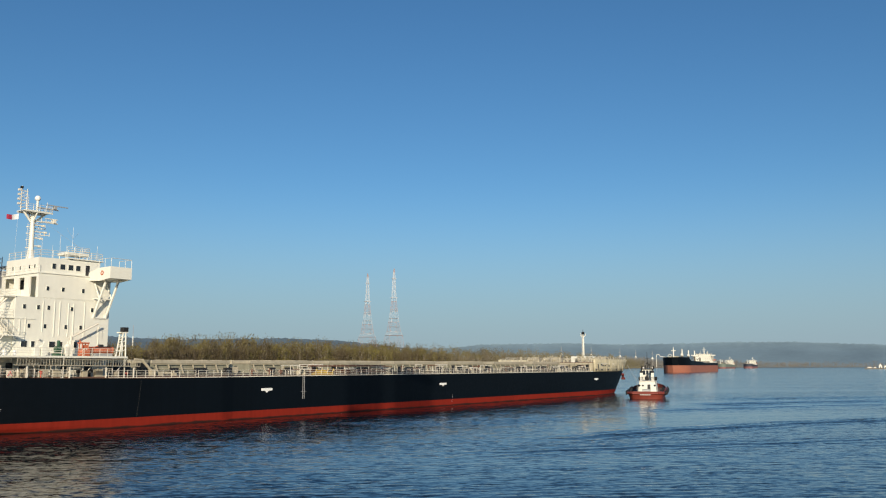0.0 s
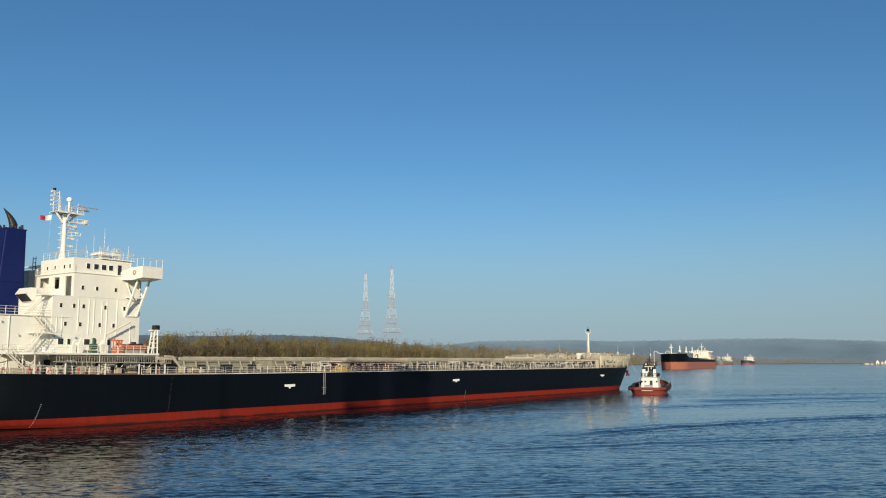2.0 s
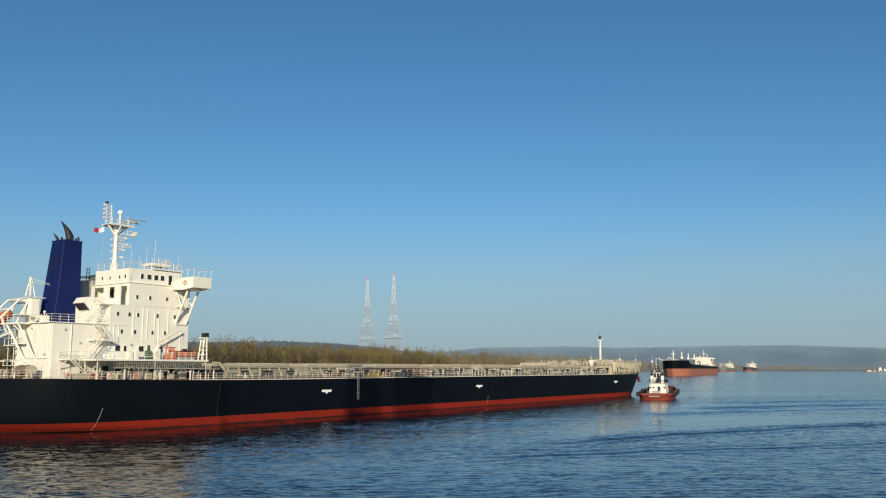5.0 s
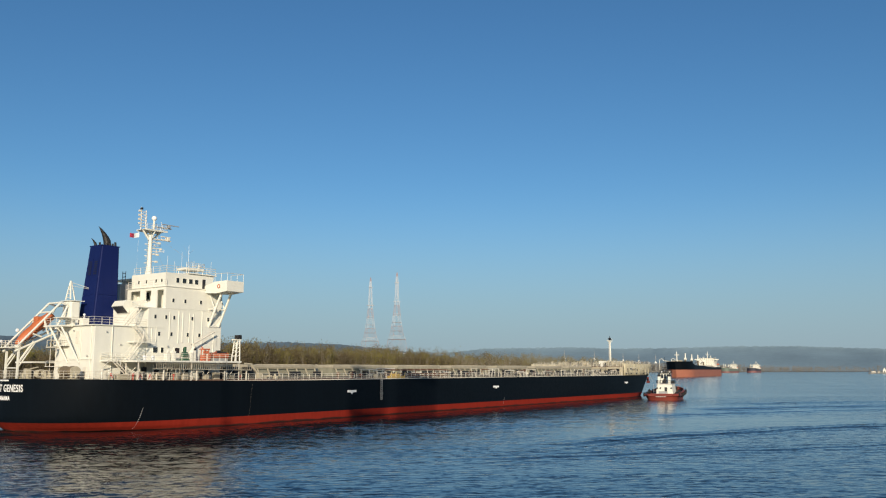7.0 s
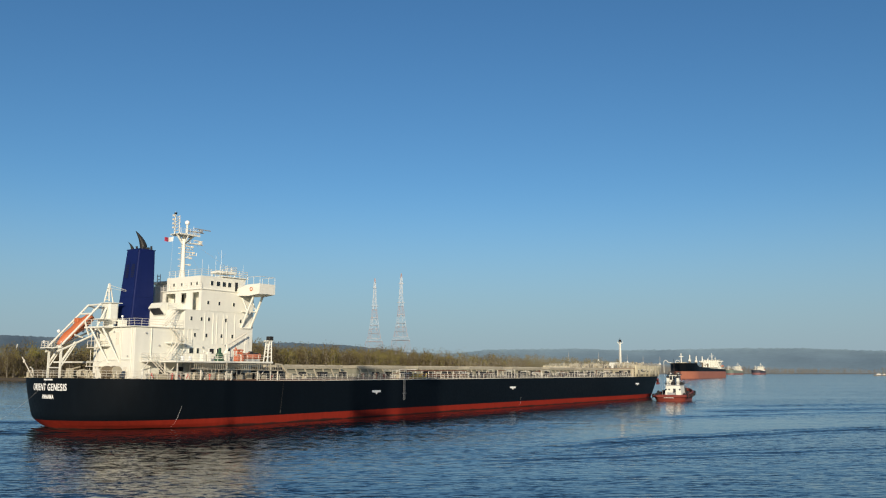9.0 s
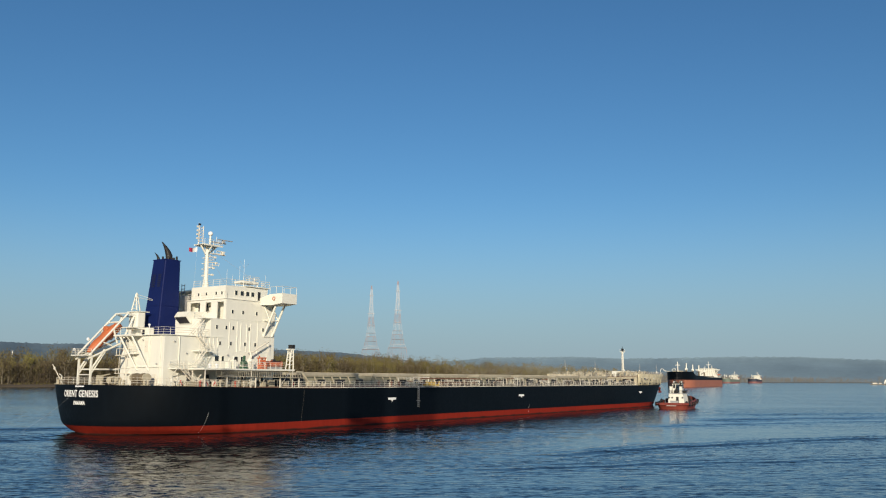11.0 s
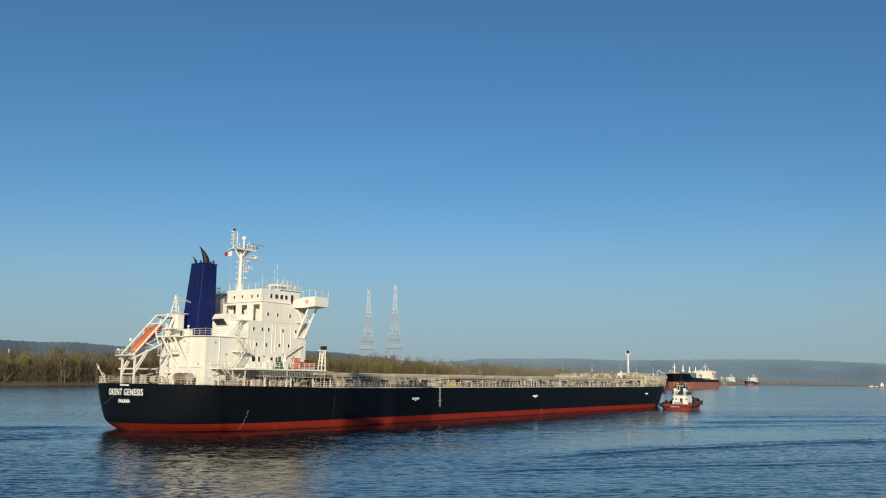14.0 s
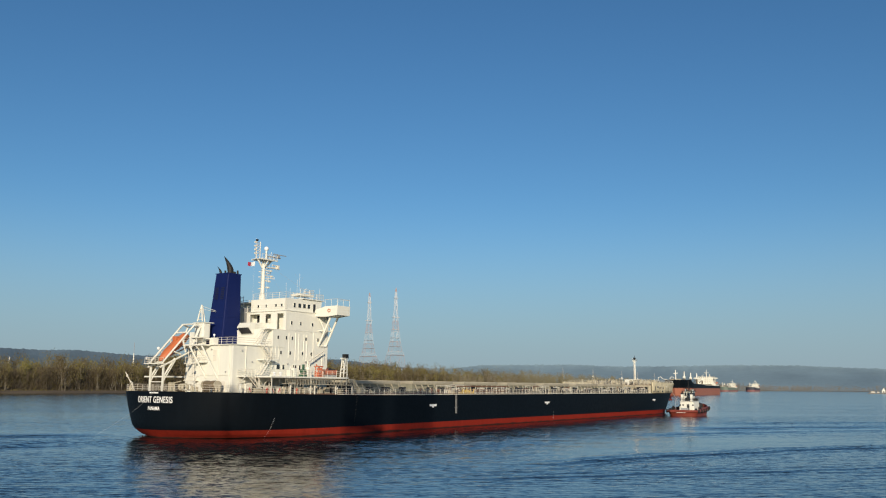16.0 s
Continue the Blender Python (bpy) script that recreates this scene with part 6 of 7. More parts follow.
def plant():
    rng = random.Random(11)
    protos = []
    for tm, cm in TREE_MESH:
        t = thing("tree", "tall bare cottonwood with olive spring buds", "tree", "riverside trees")
        shared("trunk", tm, t, Matrix.Identity(4))
        shared("crown", cm, t, Matrix.Identity(4))
        protos.append(t)
    used = set()
    # the nearest stretch of the bank: trees of their own
    s = 500.0
    k = 0
    while s < 1300 and k < 150:
        p, inland = shore_point(s)
        off = rng.uniform(22, 46)
        q = p + inland * off
        h = rng.uniform(24, 41) * bank_height(s)
        m = Matrix.LocRotScale((q.x, q.y, 1.6), Euler((0, 0, rng.uniform(0, 6.28))), None)
        i = rng.randrange(7)
        ob = protos[i] if i not in used else copy_thing(protos[i], m)
        used.add(i)
        ob.matrix_basis = m
        ob.scale = (h * rng.uniform(0.9, 1.25),) * 2 + (h,)
        s += rng.uniform(4.5, 8.5)
        k += 1
    # the rest of the wood in one mesh
    V, F, MI, n = [], [], [], 0
    arr = [(np.array(w[0]), w[1], np.array(c[0]), c[1]) for w, c in TREES]
    for row in range(5):
        s = 480.0
        while s < (5000 if row in (1, 3) else 4000):
            near = s < 1500
            p, inland = shore_point(s)
            off = 22 + row * 22 + rng.uniform(-9, 9)
            q = p + inland * off
            h = rng.uniform(30, 44) * (0.82 if row == 0 else 1.0) * (1 + 0.10 * noise.noise((s * 0.008, row * 0.3, 5)))
            h *= bank_height(s)
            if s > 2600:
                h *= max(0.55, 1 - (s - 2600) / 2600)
            if row in (1, 4):
                h *= 0.75
            a = rng.uniform(0, 6.28)
            w = h * rng.uniform(0.95, 1.35) * (1.7 if s > 2900 else 1.0)
            ca, sa = math.cos(a), math.sin(a)
            rot = np.array([[ca * w, sa * w, 0], [-sa * w, ca * w, 0], [0, 0, h]])
            wv, wf, cv, cf = arr[rng.randrange(7)]
            for v, f, mi in ((wv, wf, 0), (cv, cf, 1)):
                if mi == 0 and row > 2:
                    continue
                if mi and (row > 0 or not near):
                    f = f[: int(len(f) * ((0.8 if row < 3 else 0.5) if near else 0.32))]
                    v = v[: len(f) * 4]
                V.append(v @ rot + np.array([q.x, q.y, 1.8]))
                F += [tuple(i + n for i in g) for g in f]
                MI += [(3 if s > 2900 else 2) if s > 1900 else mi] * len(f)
                n += len(v)
            s += rng.uniform(7, 13) * (1.0 if near else 1.15 if s < 3000 else 1.7)
    me = bpy.data.meshes.new("woods")
    me.from_pydata(np.concatenate(V).tolist(), [], F)
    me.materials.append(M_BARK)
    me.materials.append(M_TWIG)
    me.materials.append(M_MIDHAZEWOOD)
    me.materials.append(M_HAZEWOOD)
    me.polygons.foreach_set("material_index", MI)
    tagged(new("woods", me), "dense riverside wood of bare olive-brown cottonwoods", "trees", kind="stuff")
    # the brown thicket of saplings under and behind the crowns
    V, F, n = [], [], 0
    s = 560.0
    while s < 1500:
        p, inland = shore_point(s)
        for _ in range(115 if s < 1000 else 60):
            u = rng.random()
            q = p + inland * (13 + 60 * u ** 1.3) + Vector((rng.uniform(-2, 2), rng.uniform(-2, 2), 2 + 26 * bank_height(s) * rng.random() ** 1.2))
            r = rng.uniform(0.8, 1.9)
            d1 = Vector((rng.gauss(0, 0.22), rng.gauss(0, 0.22), 1)) * r
            d2 = Vector((rng.gauss(0, 1), rng.gauss(0, 1), 0)).normalized() * r * 0.11
            V += [tuple(q - d1), tuple(q + d2), tuple(q + d1), tuple(q - d2)]
            F.append((n, n + 1, n + 2, n + 3))
            n += 4
        s += 1.0
    me = bpy.data.meshes.new("thicket")
    me.from_pydata(V, [], F)
    me.materials.append(M_THICKET)
    tagged(new("thicket", me), "dense brown saplings under the riverside cottonwoods", "thicket", kind="stuff")
    # brush along the foot of the bank
    V, F, MI, n = [], [], [], 0
    s = 480.0
    while s < 5000:
        p, inland = shore_point(s)
        for _ in range(56 if s < 1500 else 34):
            u = rng.random()
            q = p + inland * ((12 if s < 2600 else 1) + 30 * u) + Vector((rng.uniform(-3, 3), rng.uniform(-3, 3), 1.6 + rng.uniform(0, 0.8 + 16 * u * u)))
            r = rng.uniform(0.3, 0.8)
            d1 = Vector((rng.gauss(0, 0.5), rng.gauss(0, 0.5), rng.gauss(1, 0.5))).normalized() * r * 1.9
            d2 = Vector((rng.gauss(0, 1), rng.gauss(0, 1), rng.gauss(0, 0.3))).normalized() * r * 0.5
            V += [tuple(q - d1), tuple(q + d2), tuple(q + d1), tuple(q - d2)]
            F.append((n, n + 1, n + 2, n + 3))
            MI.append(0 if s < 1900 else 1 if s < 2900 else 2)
            n += 4
        s += 3.0
    me = bpy.data.meshes.new("brush")
    me.from_pydata(V, [], F)
    for mat in (M_TWIG, M_MIDHAZEWOOD, M_HAZEWOOD):
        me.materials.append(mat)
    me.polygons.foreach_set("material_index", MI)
    tagged(new("brush", me), "low brown brush along the water's edge", "brush", kind="stuff")


plant()

# ---- river-crossing pylons ----
M_PYW = material("pylon_white", (0.62, 0.62, 0.62), 0.5, vary=0.1, scale=0.1)
M_PYD = material("pylon_grey_steel", (0.30, 0.29, 0.30), 0.5, vary=0.1, scale=0.1)
M_PYR = material("pylon_red", (0.46, 0.30, 0.26), 0.5, vary=0.1, scale=0.1)


def pylon(dist, az, scale):
    x, y = dist * math.sin(radians(az)), dist * math.cos(radians(az))
    tower = thing("transmission_tower", "tall red and white lattice transmission tower above the trees", "pylon", "river-crossing pylons", pose(x, y, 2, 0, 0, 20))
    prof = [(0, 15.5), (33, 13.4), (56, 11.4), (62, 9.0), (78, 6.6), (95, 4.8), (112, 3.4), (130, 2.4), (148, 1.8), (160, 1.2), (167, 0.3)]
    prof = [(z * scale, w * scale) for z, w in prof]
    for k, ((z0, w0), (z1, w1)) in enumerate(zip(prof, prof[1:])):
        bm = B()
        c0 = [(w0 * a, w0 * b, z0) for a, b in ((-1, -1), (1, -1), (1, 1), (-1, 1))]
        c1 = [(w1 * a, w1 * b, z1) for a, b in ((-1, -1), (1, -1), (1, 1), (-1, 1))]
        for i in range(4):
            j = (i + 1) % 4
            beam(bm, c0[i], c1[i], 0.22, 4)
            beam(bm, c0[i], c1[j], 0.1, 3)
            beam(bm, c0[j], c1[i], 0.1, 3)
            beam(bm, c1[i], c1[j], 0.17, 4)
            m0 = (Vector(c0[i]) + Vector(c0[j])) / 2
            m1 = (Vector(c1[i]) + Vector(c1[j])) / 2
            beam(bm, m0, m1, 0.08, 3)
        part("lattice_section", bm, M_PYR if k in (1, 3, 5, 9) else M_PYW, tower)
    for z, w in ((118, 6.4), (56, 15.0), (150, 4.0), (84, 7.6), (70, 9.5), (98, 5.6)):
        bm = B()
        z, w = z * scale, w * scale
        for b in (-1, 1):
            beam(bm, (-w, b * 1.2, z), (w, b * 1.2, z), 0.4, 4)
        for i in range(8):
            u = -w + 2 * w * i / 7
            beam(bm, (u, -1.2, z), (u, 1.2, z), 0.25, 3)
        part("cross_arm", bm, M_PYW if z > 100 else M_PYD, tower)


pylon(1500, 0.0, 1.062)
pylon(1570, -1.77, 1.052)

# ---- small white masts and the arched pipe rig beyond the trees ----


def signal_mast(az, dist, tall, base):
    x, y = dist * math.sin(radians(az)), dist * math.cos(radians(az))
    mast = thing("signal_mast", "thin grey mast on a white base beyond the trees", "mast", "far masts", pose(x, y, 3))
    bm = B()
    beam(bm, (0, 0, 0), (0, 0, tall), 0.9, 5, 0.5)
    part("pole", bm, M_STEEL, mast)
    bm = B()
    beam(bm, (0, 0, base - 7), (0, 0, base), 5.0, 10, 1.2)
    part("white_base", bm, M_WHITE, mast)
    bm = B()
    beam(bm, (0, 0, 0), (0, 0, base - 7), 2.0, 8)
    part("plinth", bm, M_STEEL, mast)
    for a in (20, 140, 260):
        bm = B()
        e = Vector((math.sin(radians(a)), 0.1, math.cos(radians(a))))
        beam(bm, (0, -1, tall * 0.8), Vector((0, -1, tall * 0.8)) + e * 7, 0.5, 4, 0.15)
        part("blade", bm, M_STEEL, mast)


for az, dist, tall, base in ((11.15, 2900, 70, 48), (13.1, 2950, 68, 45), (14.95, 3000, 62, 41), (15.95, 3050, 58, 38), (17.0, 3000, 56, 34)):
    signal_mast(az, dist, tall, base)


def arch_rig():
    rig = thing("pipe_arch_rig", "white arched pipe rig on the far bank", "pipe rig", m=pose(2700 * math.sin(radians(17.75)), 2700 * math.cos(radians(17.75)), 3, 0, 0, -17))
    for x0, r, foot in ((-18, 5.5, -1), (17, 6.0, 1)):
        bm = B()
        pts = [(x0 + r * math.cos(math.pi * k / 10), 0, 33 + r * math.sin(math.pi * k / 10)) for k in range(11)]
        for p, q in zip(pts, pts[1:]):
            beam(bm, p, q, 0.85, 6)
        beam(bm, (x0 + foot * r, 0, 0), (x0 + foot * r, 0, 33), 0.7, 6)
        part("arch", bm, M_WHITE, rig)
    bm = B()
    beam(bm, (-12.5, 0, 33), (11, 0, 29), 0.85, 6)
    beam(bm, (11, 0, 29), (11, 0, 33), 0.85, 6)
    part("pipe", bm, M_WHITE, rig)


arch_rig()


def hill_mast(az, dist, white_from, white_to, tip):
    """A radio mast beyond the wood: a grey foot, a white length and a thin grey tip."""
    x, y = dist * math.sin(radians(az)), dist * math.cos(radians(az))
    mast = thing("radio_mast", "thin radio mast, white in its middle, behind the wood", "mast", "radio masts", pose(x, y, 3))
    bm = B()
    beam(bm, (0, 0, 0), (0, 0, white_from), 1.4, 6)
    part("foot", bm, M_STEEL, mast)
    bm = B()
    beam(bm, (0, 0, white_from), (0, 0, white_to), 1.7, 8, 1.3)
    part("pole", bm, M_WHITE, mast)
    bm = B()
    beam(bm, (-2.2, 0, white_to), (2.2, 0, white_to), 0.5, 5)
    part("crossarm", bm, M_WHITE, mast)
    bm = B()
    beam(bm, (0, 0, white_to), (0, 0, tip), 0.8, 6, 0.5)
    part("tip", bm, M_PYD, mast)


hill_mast(-16.62, 2600, 55, 90, 122)
hill_mast(-23.6, 2600, 55, 74, 76)

# ---- the tug: x to its bow, y to port, z up from the water ----
TUG = [(0, 69.43, 231.83, 69.33), (2, 72.44, 237.31, 67.90), (4, 75.38, 242.82, 66.50), (6.5, 78.92, 249.73, 64.81), (9, 82.78, 256.54, 63.05), (11.5, 87.44, 263.07, 61.15), (14, 91.65, 269.73, 59.36), (16, 95.32, 274.95, 57.88)]
tug = thing("harbour_tug", "red-hulled harbour tug with black fenders and a white wheelhouse", "tugboat", m=pose(TUG[0][1], TUG[0][2], 0, 0, 0, TUG[0][3]))


def tug_outline(z):
    """Half breadth of the tug at a height, stern to stem."""
    k = max(0.0, min(1.0, z / 3.0))
    half = 4.6 + 0.65 * k
    pts = []
    for i in range(17):
        u = i / 16
        x = -12.0 - 0.6 * k + (25.0 + 1.6 * k) * u
        if u < 0.18:
            w = half * (1 - (1 - u / 0.18) ** 3.2 * 0.34) if i else half * 0.66
        elif u < 0.6:
            w = half
        else:
            w = half * max(0.0, 1 - ((u - 0.6) / 0.4) ** 2.4) ** 0.6
        pts.append((x, w))
    return pts


def tug_sheer(x):
    return 1.55 + 0.0035 * max(0, x + 8) ** 2


def tug_ring(bm, outline, zf):
    return [bm.verts.new((x, -y, zf(x))) for x, y in outline] + [bm.verts.new((x, y, zf(x))) for x, y in outline[-2::-1]]


def build_tug():
    bm = B()
    rings = [tug_ring(bm, tug_outline(z), (lambda x, z=z: z)) for z in (-2.0, 0.0)]
    for f in (0.35, 0.7, 1.0):
        rings.append(tug_ring(bm, tug_outline(3.0 * f), (lambda x, f=f: tug_sheer(x) * f)))
    for a, b in zip(rings, rings[1:]):
        n = len(a)
        for i in range(n):
            bm.faces.new((a[i], a[(i + 1) % n], b[(i + 1) % n], b[i]))
    bmesh.ops.recalc_face_normals(bm, faces=bm.faces)
    part("hull", bm, M_TUGRED, tug, "worn dark red tug hull", True)
    bm = B()
    ol = tug_outline(2.6)
    bm.faces.new([bm.verts.new((x, -y, tug_sheer(x) - 0.25)) for x, y in ol] + [bm.verts.new((x, y, tug_sheer(x) - 0.25)) for x, y in ol[-2::-1]])
    part("deck", bm, M_DECK, tug)
    bm = B()
    ol = tug_outline(3.0)
    ring = [(x, -y) for x, y in ol] + [(x, y) for x, y in ol[-2::-1]]
    ring.append(ring[0])
    for (x0, y0), (x1, y1) in zip(ring, ring[1:]):
        beam(bm, (x0, y0 * 1.02, tug_sheer(x0) + 0.05), (x1, y1 * 1.02, tug_sheer(x1) + 0.05), 0.34, 7)
    part("rubbing_fender", bm, M_TUGRED, tug)
    # bulwark
    bm = B()
    a = tug_ring(bm, [(x, y * 0.97) for x, y in ol], lambda x: tug_sheer(x))
    b = tug_ring(bm, [(x, y * 0.94) for x, y in ol], lambda x: tug_sheer(x) + (0.85 if x > -6 else 0.55))
    for i in range(len(a)):
        j = (i + 1) % len(a)
        bm.faces.new((a[i], a[j], b[j], b[i]))
    bw = part("bulwark", bm, M_TUGRED, tug)
    md = bw.modifiers.new("thickness", "SOLIDIFY")
    md.thickness = 0.1
    # tyres along the sides
    ty = B()
    n, m = 14, 7
    grid = [[ty.verts.new(((0.5 + 0.2 * math.cos(2 * math.pi * j / m)) * math.cos(2 * math.pi * i / n), 0.2 * math.sin(2 * math.pi * j / m), (0.5 + 0.2 * math.cos(2 * math.pi * j / m)) * math.sin(2 * math.pi * i / n))) for j in range(m)] for i in range(n)]
    for i in range(n):
        for j in range(m):
            ty.faces.new((grid[i][j], grid[(i + 1) % n][j], grid[(i + 1) % n][(j + 1) % m], grid[i][(j + 1) % m]))
    tyre = mesh_of("tyre", ty, M_BLACK)
    for x in (-10, -6.5, -3, 0.5, 4, 7.5):
        y = float(np.interp(x, [q[0] for q in ol], [q[1] for q in ol])) + 0.45
        for s in (-1, 1):
            shared("tyre", tyre, tug, pose(x, s * y, tug_sheer(x) + 0.1))
    bm = B()
    for y in (-3.9, 3.9):
        ball(bm, (-9.5, y * 1.12, 2.0), 0.75, 2, (1.6, 0.6, 0.9))
        ball(bm, (-4.5, y * 1.18, 2.5), 0.8, 2, (2.0, 0.6, 1.0))
    ball(bm, (12.6, 0, 3.3), 1.0, 2, (0.8, 2.2, 1.0))
    pieces("fender", bm, M_BLACK, tug, "black rubber fender")
    # lower house
    bm = B()
    o = [(-4.2, -2.7), (4.6, -2.7), (6.0, -1.5), (6.0, 1.5), (4.6, 2.7), (-4.2, 2.7)]
    prism(bm, o, 1.3, 4.9)
    for v in bm.verts:
        if v.co.z > 4:
            v.co.y *= 0.84
    bmesh.ops.bevel(bm, geom=[ed for ed in bm.edges if abs(ed.verts[0].co.z - ed.verts[1].co.z) > 1], offset=0.25, segments=2, affect="EDGES")
    house = part("deckhouse", bm, M_WHITE, tug, "white steel tug deckhouse")
    bm = B()
    box(bm, -4.26, -4.18, -0.95, -0.1, 1.6, 3.9, 0.02)
    part("door", bm, M_DARK, house)
    for y in (-2.2, 1.2, 2.2):
        bm = B()
        beam(bm, (-4.26, y, 3.6), (-4.18, y, 3.6), 0.28, 12)
        part("porthole", bm, M_GLASS, house)
    bm = B()
    box(bm, -4.5, 6.1, -2.45, 2.45, 4.9, 5.05)
    part("boat_deck", bm, M_STEEL, tug)
    bm = B()
    for a, b in (((-4.4, -2.35), (-4.4, 2.35)), ((-4.4, -2.35), (5.5, -2.35)), ((-4.4, 2.35), (5.5, 2.35))):
        a, b = Vector((*a, 5.05)), Vector((*b, 5.05))
        k = int((b - a).length / 1.1)
        for i in range(k + 1):
            q = a.lerp(b, i / k)
            beam(bm, q, q + Vector((0, 0, 1.0)), 0.05, 4)
        for h in (0.5, 1.0):
            beam(bm, a + Vector((0, 0, h)), b + Vector((0, 0, h)), 0.05, 4)
    part("railing", bm, M_BLACK, tug)
    # white funnels with black tops, either side abaft the wheelhouse
    for y in (-1.6, 1.6):
        bm = B()
        slab(bm, [(-3.7, 5.05), (-2.3, 5.05), (-2.6, 7.3), (-3.7, 7.3)], y - 0.4, y + 0.4)
        st = part("exhaust_stack", bm, M_WHITE, tug, "white tug funnel with a black top")
        bm = B()
        slab(bm, [(-3.75, 7.3), (-2.55, 7.3), (-2.65, 7.9), (-3.75, 7.9)], y - 0.44, y + 0.44)
        beam(bm, (-3.2, y, 7.9), (-3.4, y, 8.5), 0.18, 8)
        part("funnel_top", bm, M_BLACK, st)
    # rafts, vents and gear on the boat deck
    for x, y, w, h, mat, nm in ((-4.1, 0.0, 0.5, 0.9, M_BLACK, "deck_vent"), (-1.0, -2.0, 0.3, 0.8, M_WINCH, "life_raft"), (-1.0, 2.0, 0.3, 0.8, M_WINCH, "life_raft"), (3.9, -1.7, 0.4, 0.8, M_DARK, "deck_vent"), (4.2, 1.7, 0.4, 1.0, M_STEEL, "deck_vent"), (-1.9, 0.0, 0.3, 1.6, M_DARK, "locker")):
        bm = B()
        box(bm, x - 0.5, x + 0.5, y - w, y + w, 5.05, 5.05 + h, 0.1)
        part(nm, bm, mat, tug)
    # wheelhouse with raked windows
    bm = B()
    lo = [(-1.4, -1.35), (2.4, -1.35), (3.1, -0.7), (3.1, 0.7), (2.4, 1.35), (-1.4, 1.35)]
    hi = [(-1.2, -1.55), (2.5, -1.55), (3.4, -0.75), (3.4, 0.75), (2.5, 1.55), (-1.2, 1.55)]
    a = [bm.verts.new((x, y, 5.05)) for x, y in lo]
    b = [bm.verts.new((x, y, 8.3)) for x, y in hi]
    for i in range(6):
        bm.faces.new((a[i], a[(i + 1) % 6], b[(i + 1) % 6], b[i]))
    bm.faces.new(b)
    wh = part("wheelhouse", bm, M_WHITE, tug, "white tug wheelhouse with dark windows all round")
    for y0, y1 in ((-1.25, -0.55), (-0.35, 0.35), (0.55, 1.25)):
        bm = B()
        slab(bm, [(-1.40, 6.7), (-1.25, 6.7), (-1.16, 8.0), (-1.30, 8.0)], y0, y1)
        part("window", bm, M_GLASS, wh)
    for s in (-1, 1):
        for x0, x1 in ((-1.0, 0.3), (0.6, 2.2)):
            bm = B()
            y0, y1 = sorted((s * 1.44, s * 1.58))
            box(bm, x0, x1, y0, y1, 6.7, 8.0)
            part("window", bm, M_GLASS, wh)
    bm = B()
    box(bm, -1.7, 3.7, -1.85, 1.85, 8.3, 8.5, 0.05)
    part("roof", bm, M_DARK, tug)
    bm = B()
    for a, b in (((-1.6, -1.7), (-1.6, 1.7)), ((-1.6, -1.7), (3.2, -1.7)), ((-1.6, 1.7), (3.2, 1.7))):
        a, b = Vector((*a, 8.5)), Vector((*b, 8.5))
        for i in range(4):
            q = a.lerp(b, i / 3)
            beam(bm, q, q + Vector((0, 0, 0.8)), 0.045, 4)
        beam(bm, a + Vector((0, 0, 0.8)), b + Vector((0, 0, 0.8)), 0.045, 4)
    part("roof_rail", bm, M_BLACK, tug)
    bm = B()
    for x, y, h in ((2.2, -1.0, 0.7), (2.4, 0.9, 0.5), (0.6, 1.1, 0.9), (-0.9, -1.1, 0.6)):
        box(bm, x - 0.3, x + 0.3, y - 0.3, y + 0.3, 8.5, 8.5 + h, 0.06)
    pieces("roof_gear", bm, M_COAM, tug)
    bm = B()
    beam(bm, (-0.4, 0, 8.4), (-0.4, 0, 13.6), 0.13, 6, 0.05)
    beam(bm, (-0.4, -0.9, 10.2), (-0.4, 0.9, 10.2), 0.06, 5)
    beam(bm, (-0.4, -0.6, 11.6), (-0.4, 0.6, 11.6), 0.05, 5)
    beam(bm, (-1.2, -0.8, 8.4), (-0.4, 0, 10.6), 0.07, 5)
    beam(bm, (-1.2, 0.8, 8.4), (-0.4, 0, 10.6), 0.07, 5)
    box(bm, -0.6, -0.2, -0.9, 0.9, 9.5, 9.62)
    part("mast", bm, M_BLACK, tug)
    bm = B()
    for y in (-1.2, 1.2):
        box(bm, 0.2, 0.9, y - 0.25, y + 0.25, 8.5, 9.0, 0.05)
    pieces("searchlight", bm, M_MARK, tug)
    # towing winch, name band
    bm = B()
    beam(bm, (-7.2, -1.0, 2.1), (-7.2, 1.0, 2.1), 0.55, 12)
    box(bm, -8.0, -6.4, -1.5, 1.5, 1.3, 1.6)
    for y in (-1.1, 1.1):
        box(bm, -7.8, -6.6, y - 0.12, y + 0.12, 1.3, 2.7)
    part("towing_winch", bm, M_STEEL, tug)
    bm = B()
    for i in range(5):
        box(bm, -12.68, -12.62, -1.5 + 0.62 * i, -1.02 + 0.62 * i, 1.1, 1.24)
    pieces("name_bar", bm, M_MARK, tug)
    bm = B()
    beam(bm, (-10.0, 2.4, 1.4), (-10.0, 2.4, 5.0), 0.06, 5)
    beam(bm, (-4.8, 3.2, 5.6), (-7.5, 5.2, 9.6), 0.05, 5)
    part("staff", bm, M_STEEL, tug)


build_tug()

# ---- ships at anchor up the river ----


